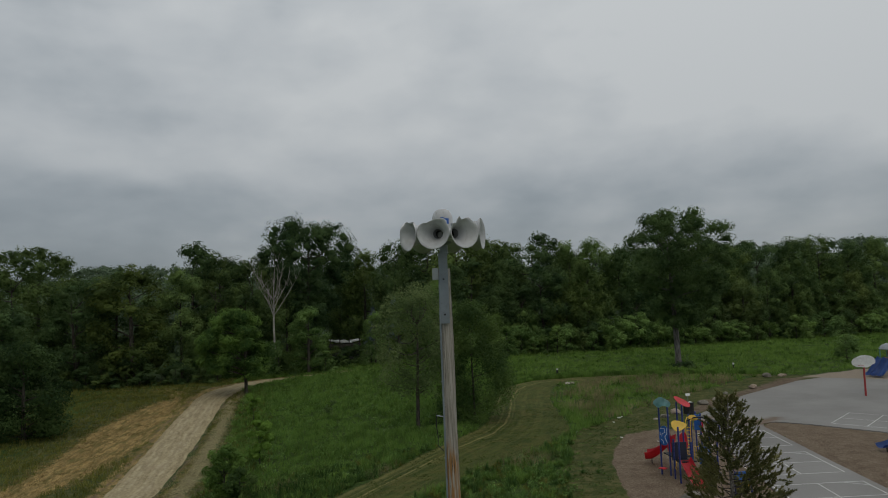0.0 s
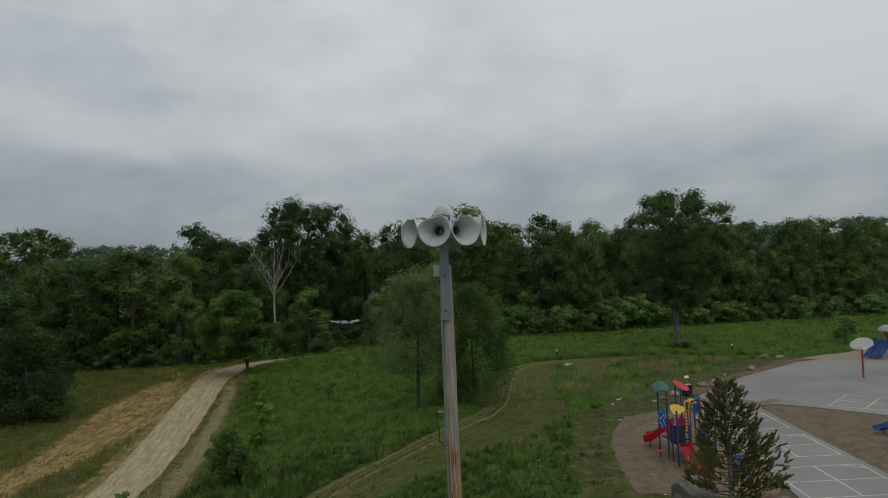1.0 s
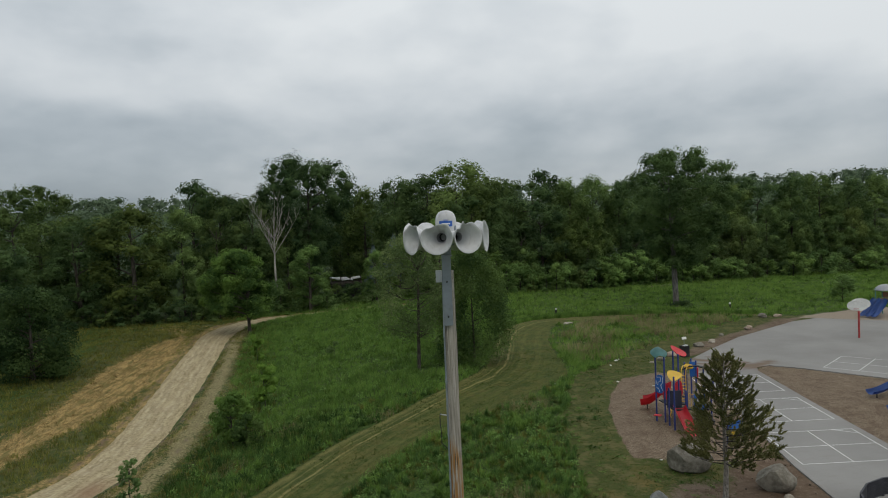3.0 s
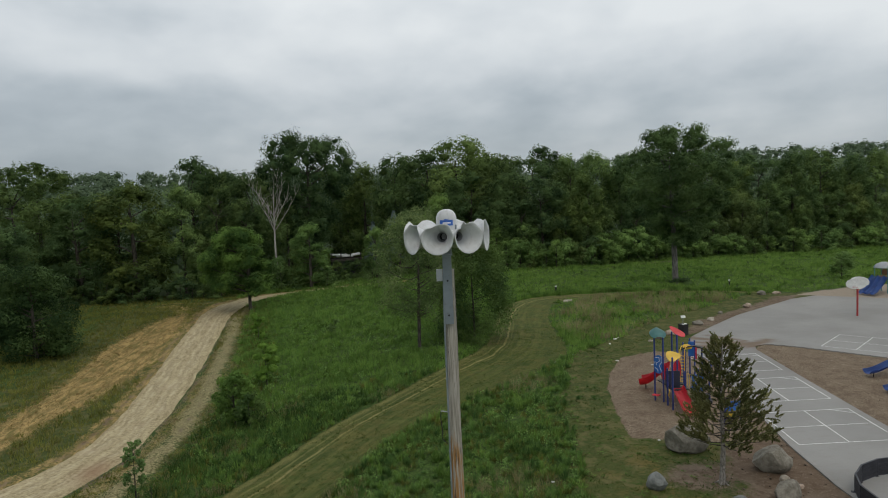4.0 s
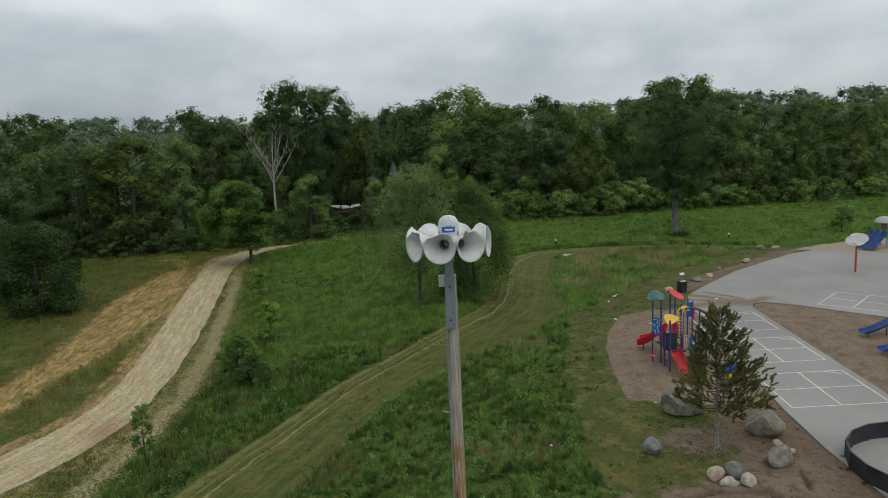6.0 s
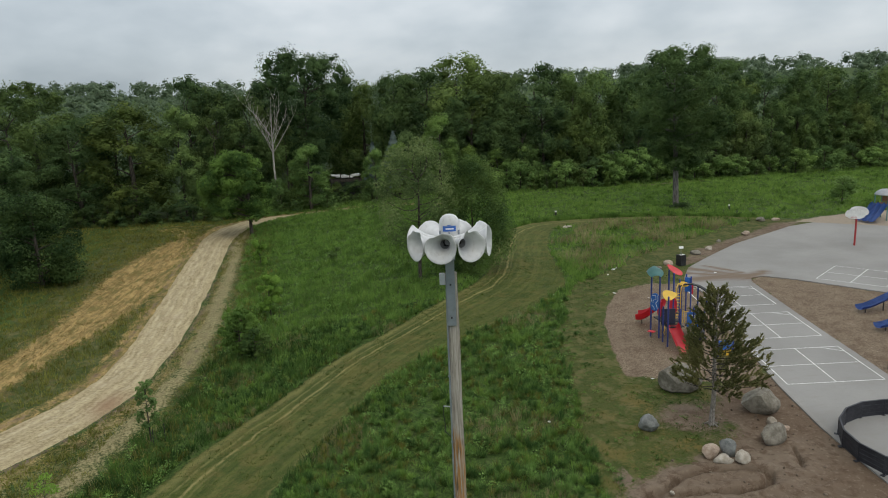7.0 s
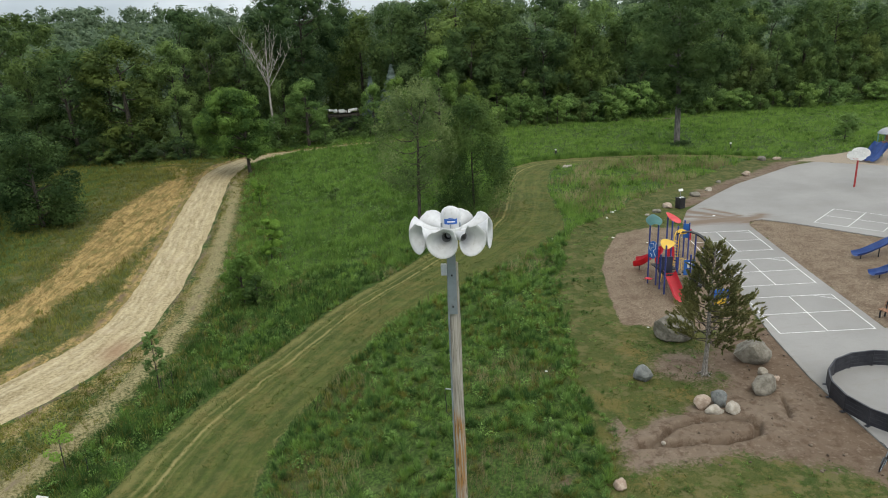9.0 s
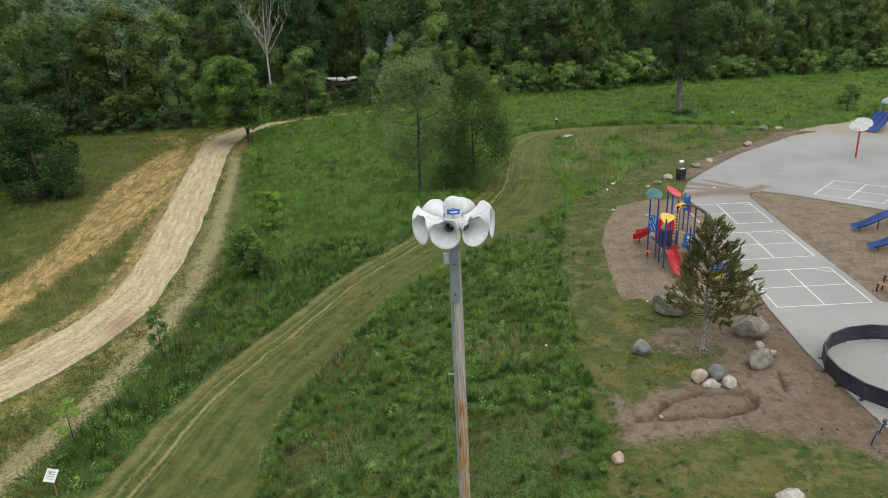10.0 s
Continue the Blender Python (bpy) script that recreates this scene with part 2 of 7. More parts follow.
turf = k.mix(k.math("MULTIPLY", k.ramp(wide, 0.45, 0.65), 0.4), turf, (0.085, 0.09, 0.025))
# Wheel tracks and mower stripes run along the path, by the distance from its edge.
in_path = k.zone("path_in")
along = k.math("ADD", in_path, k.math("MULTIPLY", k.math("SUBTRACT", k.noise(0.5, 3.0), 0.5), 0.5))
stripe_v = k.math("ADD", k.math("MULTIPLY", k.math("SINE", k.math("MULTIPLY", along, 7.5)), 0.5), 0.5)
turf = k.mix(k.math("MULTIPLY", k.math("MULTIPLY", k.ramp(stripe_v, 0.45, 0.95), k.ramp(in_path, 0.05, 0.3)), 0.14), turf, (0.066, 0.1, 0.024))
drag = k.noise(1.0, 6.0, 0.62, k.pair(k.math("MULTIPLY", in_path, 3.2), k.math("MULTIPLY", k.zone("path_run"), 0.28)))
comb = k.mix(k.ramp(k.math("ADD", k.math("MULTIPLY", drag, 0.7), k.math("MULTIPLY", grit, 0.3)), 0.40, 0.62), (0.036, 0.058, 0.012), (0.135, 0.152, 0.037))
turf = k.mix(k.math("MULTIPLY", k.ramp(in_path, 0.0, 0.25), 0.32), turf, comb)
for at_, wide_, amount in ((1.0, 0.15, 0.42), (1.62, 0.17, 0.82), (1.95, 0.12, 0.25), (0.35, 0.5, 0.4), (2.9, 0.35, 0.12), (4.2, 0.4, 0.1)):
    line_v = k.ramp(k.math("ABSOLUTE", k.math("SUBTRACT", along, at_)), wide_, 0.0)
    line_v = k.math("MULTIPLY", line_v, k.ramp(k.math("ADD", k.math("MULTIPLY", fine, 0.6), k.math("MULTIPLY", mid, 0.8)), 0.46, 0.74))
    turf = k.mix(k.math("MULTIPLY", k.math("MULTIPLY", line_v, k.ramp(in_path, 0.0, 0.05)), amount), turf, (0.28, 0.24, 0.10))
ochre = k.math("MULTIPLY", k.ramp(k.math("ADD", k.noise(0.55, 4.0, 0.6), k.math("MULTIPLY", k.math("SUBTRACT", fine, 0.5), 0.5)), 0.50, 0.64), k.zone("zone_ochre"))
lawn_mask = k.ramp(k.zone("path_in"), -0.1, -0.45)
worn = k.ramp(k.math("ADD", k.noise(0.9, 5.0, 0.65), k.math("MULTIPLY", k.math("SUBTRACT", k.noise(3.4, 5.0, 0.7), 0.5), 0.6)), 0.5, 0.62)
turf = k.mix(k.math("MULTIPLY", k.math("MULTIPLY", worn, lawn_mask), 0.6), turf, (0.142, 0.122, 0.056))
lush = k.ramp(k.noise(1.9, 6.0, 0.7), 0.56, 0.62)
turf = k.mix(k.math("MULTIPLY", k.math("MULTIPLY", lush, lawn_mask), 0.6), turf, (0.064, 0.1, 0.021))
turf = k.mix(k.math("MULTIPLY", ochre, 0.75), turf, (0.17, 0.125, 0.042))
streaks = k.noise(1.0, 5.0, 0.6, k.scaled(2.4, 0.3, 1))
straw = k.mix(k.ramp(k.math("ADD", k.math("MULTIPLY", fine, 0.5), k.math("MULTIPLY", streaks, 0.5)), 0.36, 0.62), (0.14, 0.105, 0.038), (0.45, 0.31, 0.125))
straw = k.mix(k.math("MULTIPLY", k.ramp(k.noise(1.2, 5.0, 0.65, k.scaled(1.6, 0.4, 1)), 0.48, 0.60), 0.8), straw, (0.13, 0.115, 0.035))
earth = k.mix(k.ramp(wide, 0.35, 0.65), (0.135, 0.095, 0.065), (0.19, 0.146, 0.108))
earth = k.mix(k.math("MULTIPLY", k.ramp(k.noise(1.7, 7.0, 0.7), 0.47, 0.62), 0.75), earth, (0.092, 0.06, 0.039))
earth = k.mix(k.math("MULTIPLY", k.ramp(k.noise(4.0, 6.0, 0.7), 0.52, 0.66), 0.6), earth, (0.225, 0.178, 0.134))
_, chip = k.cells(26.0)
chips = k.mix(k.ramp(chip, 0.1, 0.9), (0.112, 0.078, 0.051), (0.29, 0.228, 0.165))
chips = k.mix(k.math("MULTIPLY", k.ramp(k.math("ADD", k.math("MULTIPLY", mid, 0.6), k.math("MULTIPLY", fine, 0.4)), 0.44, 0.62), 0.7), chips, (0.118, 0.08, 0.053))
sand = k.mix(k.ramp(fine, 0.3, 0.7), (0.24, 0.195, 0.15), (0.36, 0.3, 0.235))
c = k.mix(zoned("zone_mown"), rank, turf)
c = k.mix(zoned("zone_straw", 0.42, 0.8), c, straw)
hay = k.mix(k.ramp(k.math("ADD", k.math("MULTIPLY", fine, 0.6), k.math("MULTIPLY", grit, 0.4)), 0.38, 0.62), (0.12, 0.105, 0.045), (0.33, 0.285, 0.15))
c = k.mix(zoned("zone_hay", 0.42, 0.8), c, hay)
c = k.mix(zoned("zone_earth", 0.4, 0.75), c, earth)
c = k.mix(zoned("zone_chips", 0.45, 0.62), c, chips)
c = k.mix(zoned("zone_sand", 0.45, 0.62), c, sand)
k.colour(c)
M_GROUND = k.bump(k.math("ADD", fine, k.math("MULTIPLY", grit, 0.6)), 0.6, 0.035).m

k = Mat("gravel_road", rough=0.95, gloss=0.15).world_place()
fine, grit, mid = k.noise(5.0, 6.0, 0.65), k.noise(45.0, 4.0, 0.7), k.noise(0.5, 4.0)
streak = k.noise(3.0, 5.0, 0.6, k.pair(k.math("MULTIPLY", k.zone("across"), 4.0), k.math("MULTIPLY", k.zone("run"), 0.11)))
c = k.mix(k.ramp(k.math("ADD", k.math("MULTIPLY", fine, 0.55), k.math("MULTIPLY", streak, 0.45)), 0.38, 0.62), (0.25, 0.198, 0.11), (0.475, 0.395, 0.24))
c = k.mix(k.math("MULTIPLY", k.ramp(mid, 0.52, 0.7), 0.5), c, (0.40, 0.32, 0.205))
c = k.mix(k.math("MULTIPLY", k.ramp(grit, 0.55, 0.8), 0.5), c, (0.30, 0.25, 0.18))
rut = k.ramp(k.noise(2.2, 3.0), 0.35, 0.65)
for at_ in (0.27, 0.40, 0.62, 0.74):
    line_v = k.ramp(k.math("ABSOLUTE", k.math("SUBTRACT", k.math("ADD", k.zone("across"), k.math("MULTIPLY", k.math("SUBTRACT", mid, 0.5), 0.12)), at_)), 0.05, 0.0)
    c = k.mix(k.math("MULTIPLY", k.math("MULTIPLY", line_v, rut), 0.45), c, (0.58, 0.5, 0.35))
for at_ in (0.335, 0.5, 0.68):
    line_v = k.ramp(k.math("ABSOLUTE", k.math("SUBTRACT", k.math("ADD", k.zone("across"), k.math("MULTIPLY", k.math("SUBTRACT", mid, 0.5), 0.12)), at_)), 0.04, 0.0)
    c = k.mix(k.math("MULTIPLY", k.math("MULTIPLY", line_v, rut), 0.4), c, (0.33, 0.27, 0.18))
c = k.mix(k.math("MULTIPLY", k.zone("zone_stain"), 0.8), c, (0.25, 0.15, 0.09))
c = k.mix(k.ramp(k.math("ADD", k.zone("zone_edge"), k.math("SUBTRACT", fine, 0.5)), 0.35, 0.8), c, (0.27, 0.215, 0.13))
k.colour(c)
M_ROAD = k.bump(k.math("ADD", k.math("MULTIPLY", streak, 0.7), k.math("ADD", k.math("MULTIPLY", fine, 1.0), k.math("MULTIPLY", grit, 0.4))), 0.4, 0.05).m

k = Mat("concrete_paving", rough=0.9, gloss=0.25).world_place()
fine, grit, wide = k.noise(3.0, 6.0, 0.6), k.noise(60.0, 3.0, 0.7), k.noise(0.15, 4.0)
c = k.mix(k.ramp(wide, 0.3, 0.7), (0.232, 0.224, 0.212), (0.298, 0.288, 0.274))
c = k.mix(k.math("MULTIPLY", k.ramp(fine, 0.5, 0.75), 0.35), c, (0.24, 0.228, 0.205))
c = k.mix(k.math("MULTIPLY", k.ramp(grit, 0.5, 0.8), 0.25), c, (0.5, 0.49, 0.47))
c = k.mix(k.math("MULTIPLY", k.ramp(k.math("ADD", k.zone("zone_silt"), k.math("MULTIPLY", k.math("SUBTRACT", k.noise(1.2, 6.0, 0.65, k.scaled(0.45, 1.8, 1)), 0.5), 1.5)), 0.0, 1.25), 0.9), c, (0.165, 0.115, 0.078))
k.colour(c)
M_PAVE = k.bump(k.math("ADD", grit, fine), 0.2, 0.01).m

k = Mat("pole_wood", rough=0.85, gloss=0.25)
grain = k.noise(6.0, 7.0, 0.65, k.scaled(6, 6, 0.22))
crack = k.ramp(k.noise(9.0, 4.0, 0.6, k.scaled(5, 5, 0.12)), 0.60, 0.66)
c = k.mix(k.ramp(grain, 0.3, 0.7), (0.21, 0.185, 0.155), (0.47, 0.435, 0.385))
tall_ = k.t.nodes.new("ShaderNodeSeparateXYZ")
k.t.links.new(k.place, tall_.inputs[0])
low_ = k.math("MULTIPLY", k.ramp(tall_.outputs[2], 9.9, 8.8), 0.13)
knots, _ = k.cells(1.0, k.scaled(5, 5, 1.1))
bare = k.ramp(k.math("ADD", low_, k.math("ADD", k.noise(0.5, 3.0, 0.5, k.scaled(2.5, 2.5, 0.9)), k.math("MULTIPLY", k.noise(3.0, 4.0, 0.6, k.scaled(4, 4, 0.5)), 0.3))), 0.74, 0.84)
c = k.mix(k.math("MULTIPLY", bare, k.ramp(k.noise(5.0, 5.0, 0.6, k.scaled(7, 7, 0.3)), 0.36, 0.56)), c, (0.34, 0.175, 0.055))
c = k.mix(crack, c, (0.05, 0.042, 0.035))
c = k.mix(k.math("MULTIPLY", k.ramp(knots, 0.16, 0.08), 0.8), c, (0.09, 0.07, 0.05))
k.colour(c)
M_POLE = k.bump(k.math("SUBTRACT", grain, k.math("MULTIPLY", crack, 1.5)), 0.5, 0.012).m

k = Mat("siren_shell", rough=0.5, gloss=0.4)
c = k.mix(k.ramp(k.noise(2.5, 4.0), 0.3, 0.7), (0.50, 0.505, 0.51), (0.67, 0.675, 0.68))
c = k.mix(k.math("MULTIPLY", k.ramp(k.noise(5.0, 6.0, 0.65, k.scaled(3, 3, 0.7)), 0.52, 0.72), 0.45), c, (0.34, 0.32, 0.29))
k.colour(c)
M_SIREN = k.bump(k.noise(30.0, 3.0), 0.06, 0.004).m
M_STEEL = paint("galvanised_steel", (0.24, 0.27, 0.30), 0.5, 0.35, (0.13, 0.12, 0.11), 0.35, 4.0)
M_BOX = paint("grey_box_paint", (0.36, 0.38, 0.4), 0.5, 0.3)
M_BLUE = paint("blue_paint", (0.02, 0.10, 0.40), 0.4, 0.15)
M_DARK = paint("dark_throat", (0.015, 0.015, 0.016), 0.9, 0.1, (0.05, 0.05, 0.05))
# Mid grey for the liner that paints shade round the horn's throat.
M_HORN_SHADE = paint("horn_shade_grey", (0.16, 0.16, 0.165), 0.7, 0.4, (0.08, 0.075, 0.07))
M_WHITE = paint("white_paint", (0.72, 0.72, 0.70), 0.5, 0.3)
M_BLACK = paint("black_plastic", (0.010, 0.010, 0.012), 0.65, 0.2, (0.05, 0.045, 0.04))

# ---------------------------------------------------------------- mesh helpers


def blank(name, mesh, material=None, parent=None):
    ob = new(name, mesh)
    if material:
        mesh.materials.append(material)
    ob.parent = parent
    return ob


def part(name, bm, material, parent, label=""):
    """Links a bmesh as one mesh object under a thing or a part."""
    mesh = bpy.data.meshes.new(name)
    bmesh.ops.recalc_face_normals(bm, faces=bm.faces)
    bm.to_mesh(mesh)
    bm.free()
    return tagged(blank(name, mesh, material, parent), label)


def smooth(ob, angle=40):
    ob.data.shade_smooth()
    ob.data.set_sharp_from_angle(angle=radians(angle))
    return ob


def empty(name, m, label, category, group="", kind=""):
    ob = new(name)
    ob.empty_display_size = 0.3
    ob.matrix_world = m
    return tagged(ob, label, category, group, kind)


def np_mesh(name, verts, faces, material, parent=None):
    """A mesh from arrays; all faces have the same number of corners."""
    verts, faces = np.asarray(verts, np.float32), np.asarray(faces, np.int32)
    mesh = bpy.data.meshes.new(name)
    n = faces.shape[1]
    mesh.vertices.add(len(verts))
    mesh.vertices.foreach_set("co", verts.ravel())
    mesh.loops.add(faces.size)
    mesh.loops.foreach_set("vertex_index", faces.ravel())
    mesh.polygons.add(len(faces))
    mesh.polygons.foreach_set("loop_start", np.arange(0, faces.size, n, dtype=np.int32))
    mesh.update(calc_edges=True)
    return blank(name, mesh, material, parent)


def box(bm, size, m=Matrix(), bevel=0.0):
    made = bmesh.ops.create_cube(bm, size=1.0, matrix=m @ Matrix.Diagonal((*size, 1)))
    if bevel:
        edges = {e for v in made["verts"] for e in v.link_edges}
        bmesh.ops.bevel(bm, geom=list(edges), offset=bevel, segments=2, affect="EDGES", profile=0.6)
    return bm


def tube(bm, line, radii, sides=8, cap=True):
    """A tube along a line of points."""
    line = [Vector(p) for p in line]
    if isinstance(radii, (int, float)):
        radii = [radii] * len(line)
    rings, side = [], None
    for i, p in enumerate(line):
        way = (line[min(i + 1, len(line) - 1)] - line[max(i - 1, 0)]).normalized()
        side = (side - way * side.dot(way)).normalized() if side else way.orthogonal().normalized()
        other = way.cross(side)
        rings.append([bm.verts.new(p + radii[i] * (math.cos(a) * side + math.sin(a) * other)) for a in (2 * math.pi * j / sides for j in range(sides))])
    for lo, hi in zip(rings, rings[1:]):
        for j in range(sides):
            bm.faces.new((lo[j], lo[(j + 1) % sides], hi[(j + 1) % sides], hi[j]))
    if cap:
        bm.faces.new(rings[0][::-1])
        bm.faces.new(rings[-1])
    return bm


def lathe(bm, profile, sides=24, m=Matrix()):
    """Turns a profile of (radius, height) about z."""
    rings = []
    for r, z in profile:
        if r < 1e-5:
            rings.append([bm.verts.new(m @ Vector((0, 0, z)))])
        else:
            rings.append([bm.verts.new(m @ Vector((r * math.cos(2 * math.pi * j / sides), r * math.sin(2 * math.pi * j / sides), z))) for j in range(sides)])
    for lo, hi in zip(rings, rings[1:]):
        for j in range(sides):
            q = (j + 1) % sides
            if len(lo) == 1 and len(hi) > 1:
                bm.faces.new((lo[0], hi[q], hi[j]))
            elif len(hi) == 1 and len(lo) > 1:
                bm.faces.new((lo[j], lo[q], hi[0]))
            elif len(hi) > 1:
                bm.faces.new((lo[j], lo[q], hi[q], hi[j]))
    return bm


def plate(bm, outline, thick, m=Matrix()):
    """A flat outline in xy with a thickness upwards."""
    low = [bm.verts.new(m @ Vector((x, y, 0))) for x, y in outline]
    high = [bm.verts.new(m @ Vector((x, y, thick))) for x, y in outline]
    bm.faces.new(low[::-1])
    bm.faces.new(high)
    for i in range(len(low)):
        j = (i + 1) % len(low)
        bm.faces.new((low[i], low[j], high[j], high[i]))
    return bm


# ---------------------------------------------------------------- plan
S3 = lambda t: np.clip(t, 0, 1) ** 2 * (3 - 2 * np.clip(t, 0, 1))

MOWN_PATH = [(-14, 14), (-12.5, 20), (-10.8, 25.1), (-9.5, 29.5), (-7.4, 33.2), (-4.7, 36.9), (-1.4, 42.1), (2.7, 45.7), (6.6, 50.1), (10.7, 54.9), (12.9, 61.1), (14.9, 69), (17.5, 75.5), (21.1, 79.3), (25, 80.4), (33.3, 79.8), (39.6, 77.7), (48, 73.5),
             (46, 72.5), (39, 76.2), (32.8, 77.6), (25.8, 76.4), (23, 75.1), (20.4, 68.4), (18.8, 61.4), (17.7, 53.6), (15.9, 49.2), (10.7, 44.6), (5.1, 40.1), (2, 37.6), (-0.8, 33), (-3.3, 29), (-4.3, 26.9), (-4.9, 21.9), (-5.4, 14)]
def rounded(line, times=2):
    """Cuts the corners of a line."""
    p = np.array(line, float)
    for _ in range(times):
        a, b = p[:-1] * 0.75 + p[1:] * 0.25, p[:-1] * 0.25 + p[1:] * 0.75
        p = np.concatenate([p[:1], np.stack([a, b], 1).reshape(-1, 2), p[-1:]])
    return p


PATH_EDGE = [tuple(p) for p in rounded(MOWN_PATH[:18], 1)]
MOWN_PATH = PATH_EDGE + [tuple(p) for p in rounded(MOWN_PATH[18:], 1)]
LAWN = [(6, 5), (7.2, 18), (8.9, 21.4), (8.9, 24.8), (10.2, 31.3), (12.5, 40), (15.4, 47.9), (17.7, 51.5), (22, 55), (27, 60), (36, 66), (46, 72.5), (52, 71), (42, 5)]
CHIPS_A = [(26.4, 48.6), (23.5, 49.8), (20.2, 48.7), (17.9, 45.1), (16.2, 41.3), (14.9, 36.5), (14.1, 32.9), (15.6, 32.2), (18.4, 30.7), (20.6, 30.6), (22.1, 33), (26.1, 46.2)]
CHIPS_B = [(31.5, 49), (30.9, 48), (28.95, 39), (27.6, 32.3), (26.95, 29.1), (28, 28.4), (50, 26), (50, 34), (38.2, 42.3), (34.3, 47.7), (32.7, 49.3)]
SAND = [(49.5, 69.8), (54, 71.5), (62, 73), (72, 66), (72, 52), (56.1, 64.1)]
EARTH = [(9.2, 20.8), (10.5, 21.9), (12.2, 23.3), (14.2, 24.4), (16.0, 25.4), (16.6, 28), (17.6, 30.2), (20, 31.4), (22.5, 31.4), (21, 24.8), (20.2, 19.7), (19.6, 14), (17.9, 15.5), (17.5, 18.4), (14, 20.3), (9.8, 20)]
WORN = [(27.5, 54.6), (33, 60.5), (40, 65), (47, 70), (51, 70), (47, 66.5), (37, 60.4), (30, 54.5)]
STRAW = [(-24.5, 38), (-25.0, 49.4), (-24.2, 55), (-24.7, 63), (-25.5, 75.5), (-24.4, 82.5), (-23.0, 89.0), (-20.2, 90.5), (-19.3, 84), (-18.7, 77.8), (-18.2, 67), (-18.5, 61), (-19.3, 55.5), (-20.9, 49), (-22.5, 38)]
PAVING = [(26.3, 50.1), (28.5, 53.6), (32.2, 56.9), (37.3, 61.1), (47.5, 67.4), (50.9, 68.4), (56.1, 64.1), (70, 50), (62, 30), (38.2, 42.3), (34.3, 47.7), (32.7, 49.3), (31.5, 49), (30.9, 48), (28.95, 39), (27.6, 32.3), (26.95, 29.1), (28, 28.4), (40, 27), (40, 8), (19.1, 8), (19.3, 19.7), (20.0, 25.2), (20.95, 29.6), (21.9, 33), (25.9, 46.2)]
VERGE = [(-15.6, 24), (-14.7, 27.1), (-13.6, 30.4), (-12.1, 37), (-11.2, 44.2), (-11.4, 54.6), (-12.5, 70.5), (-13.9, 85.5), (-13.4, 92)]
ROAD_L = [(-26, 30), (-23, 33.5), (-20.2, 36.7), (-18.3, 39.9), (-16.9, 43.7), (-16.8, 50.9), (-17.4, 59.3), (-18.3, 70.1), (-18.6, 79), (-19.2, 89.7), (-18.2, 96), (-15.3, 101.5), (-12.6, 103.9), (-7.6, 105.5), (-1, 105.7), (6.7, 103.5), (14, 101.4)]
ROAD_R = [(-24, 25), (-21, 28), (-17.9, 31.5), (-16.2, 33.8), (-14.4, 37.4), (-13.2, 40.7), (-12.9, 45.1), (-12.7, 51.1), (-12.9, 58), (-13.7, 70.8), (-14.2, 80.1), (-14.6, 88.1), (-13.6, 95.3), (-11.6, 100.6), (-9, 103), (-6.9, 104.2), (-1, 104.4), (6.5, 102.4), (14, 100.4)]


def evenly(line, n):
    """n points at even steps along a line."""
    p = np.array(line, float)
    run = np.r_[0, np.cumsum(np.hypot(*np.diff(p, axis=0).T))]
    s = np.linspace(0, run[-1], n)
    return np.stack([np.interp(s, run, p[:, 0]), np.interp(s, run, p[:, 1])], -1)


def away(x, y, line, closed=True):
    """Distance of points from an outline (negative inside) or from an open line."""
    best, inside = np.full(x.shape, 1e9), np.zeros(x.shape, bool)
    ends = list(zip(line, line[1:] + line[:1])) if closed else list(zip(line, line[1:]))
    for (ax, ay), (bx, by) in ends:
        dx, dy = bx - ax, by - ay
        s = np.clip(((x - ax) * dx + (y - ay) * dy) / (dx * dx + dy * dy), 0, 1)
        best = np.minimum(best, np.hypot(x - ax - s * dx, y - ay - s * dy))
        if closed:
            inside ^= ((ay > y) != (by > y)) & (x < dx * (y - ay) / (dy if dy else 1e-9) + ax)
    return np.where(inside, -best, best)


def level(x, y):
    """The height of the ground: the field west of the paving lies lower, and far hills rise beyond the woods."""
    x, y = np.asarray(x, float), np.asarray(y, float)
    z = -1.6 * S3((10 - x) / 20) * (1 - 0.5 * S3((y - 60) / 40))
    far = np.hypot(x, y)
    hills = 6 * np.sin(x / 170 + 1.3) * np.sin(y / 230 + 0.4) + 5 * np.sin(x / 410 + y / 370)
    return z + S3((far - 230) / 700) * (33 + hills) + S3((far - 900) / 1200) * 14


def bumps(x, y):
    return 0.03 * (np.sin(x * 1.7 + 2 * np.sin(y * 0.6)) * np.sin(y * 1.3 + x * 0.4)) + 0.05 * np.sin(x * 0.31 + 1) * np.sin(y * 0.27)


def patchy(x, y, size=2.2, seed=0.0):
    v = np.sin(x / size + seed + 1.7 * np.sin(y / size * 0.7 + seed)) * np.sin(y / size * 1.1 - 0.6 * x / size + 2 * seed)
    return 0.5 + 0.5 * v


def thin(x, y):
    """Worn spots between the clumps, most of them towards the bare earth."""
    return S3((patchy(x, y, 0.55, 41.0) * patchy(x, y, 1.3, 17.0) - 0.40) / 0.16) * (0.3 + 0.7 * S3((x - 4 + (24 - y) * 0.5) / 6)) * (x > -6)


def spans(lo, hi, step, out, fine_lo, fine_hi):
    """Even steps between lo and hi, finer ones in one stretch, and ever wider ones beyond."""
    tail, d, run = [], step, 0.0
    while run < out:
        d *= 1.16
        run += d
        tail.append(run)
    return np.array([lo - v for v in tail[::-1]] + list(np.arange(lo, fine_lo, step)) + list(np.arange(fine_lo, fine_hi, step / 7)) + list(np.arange(fine_hi, hi + 0.01, step)) + [hi + v for v in tail])


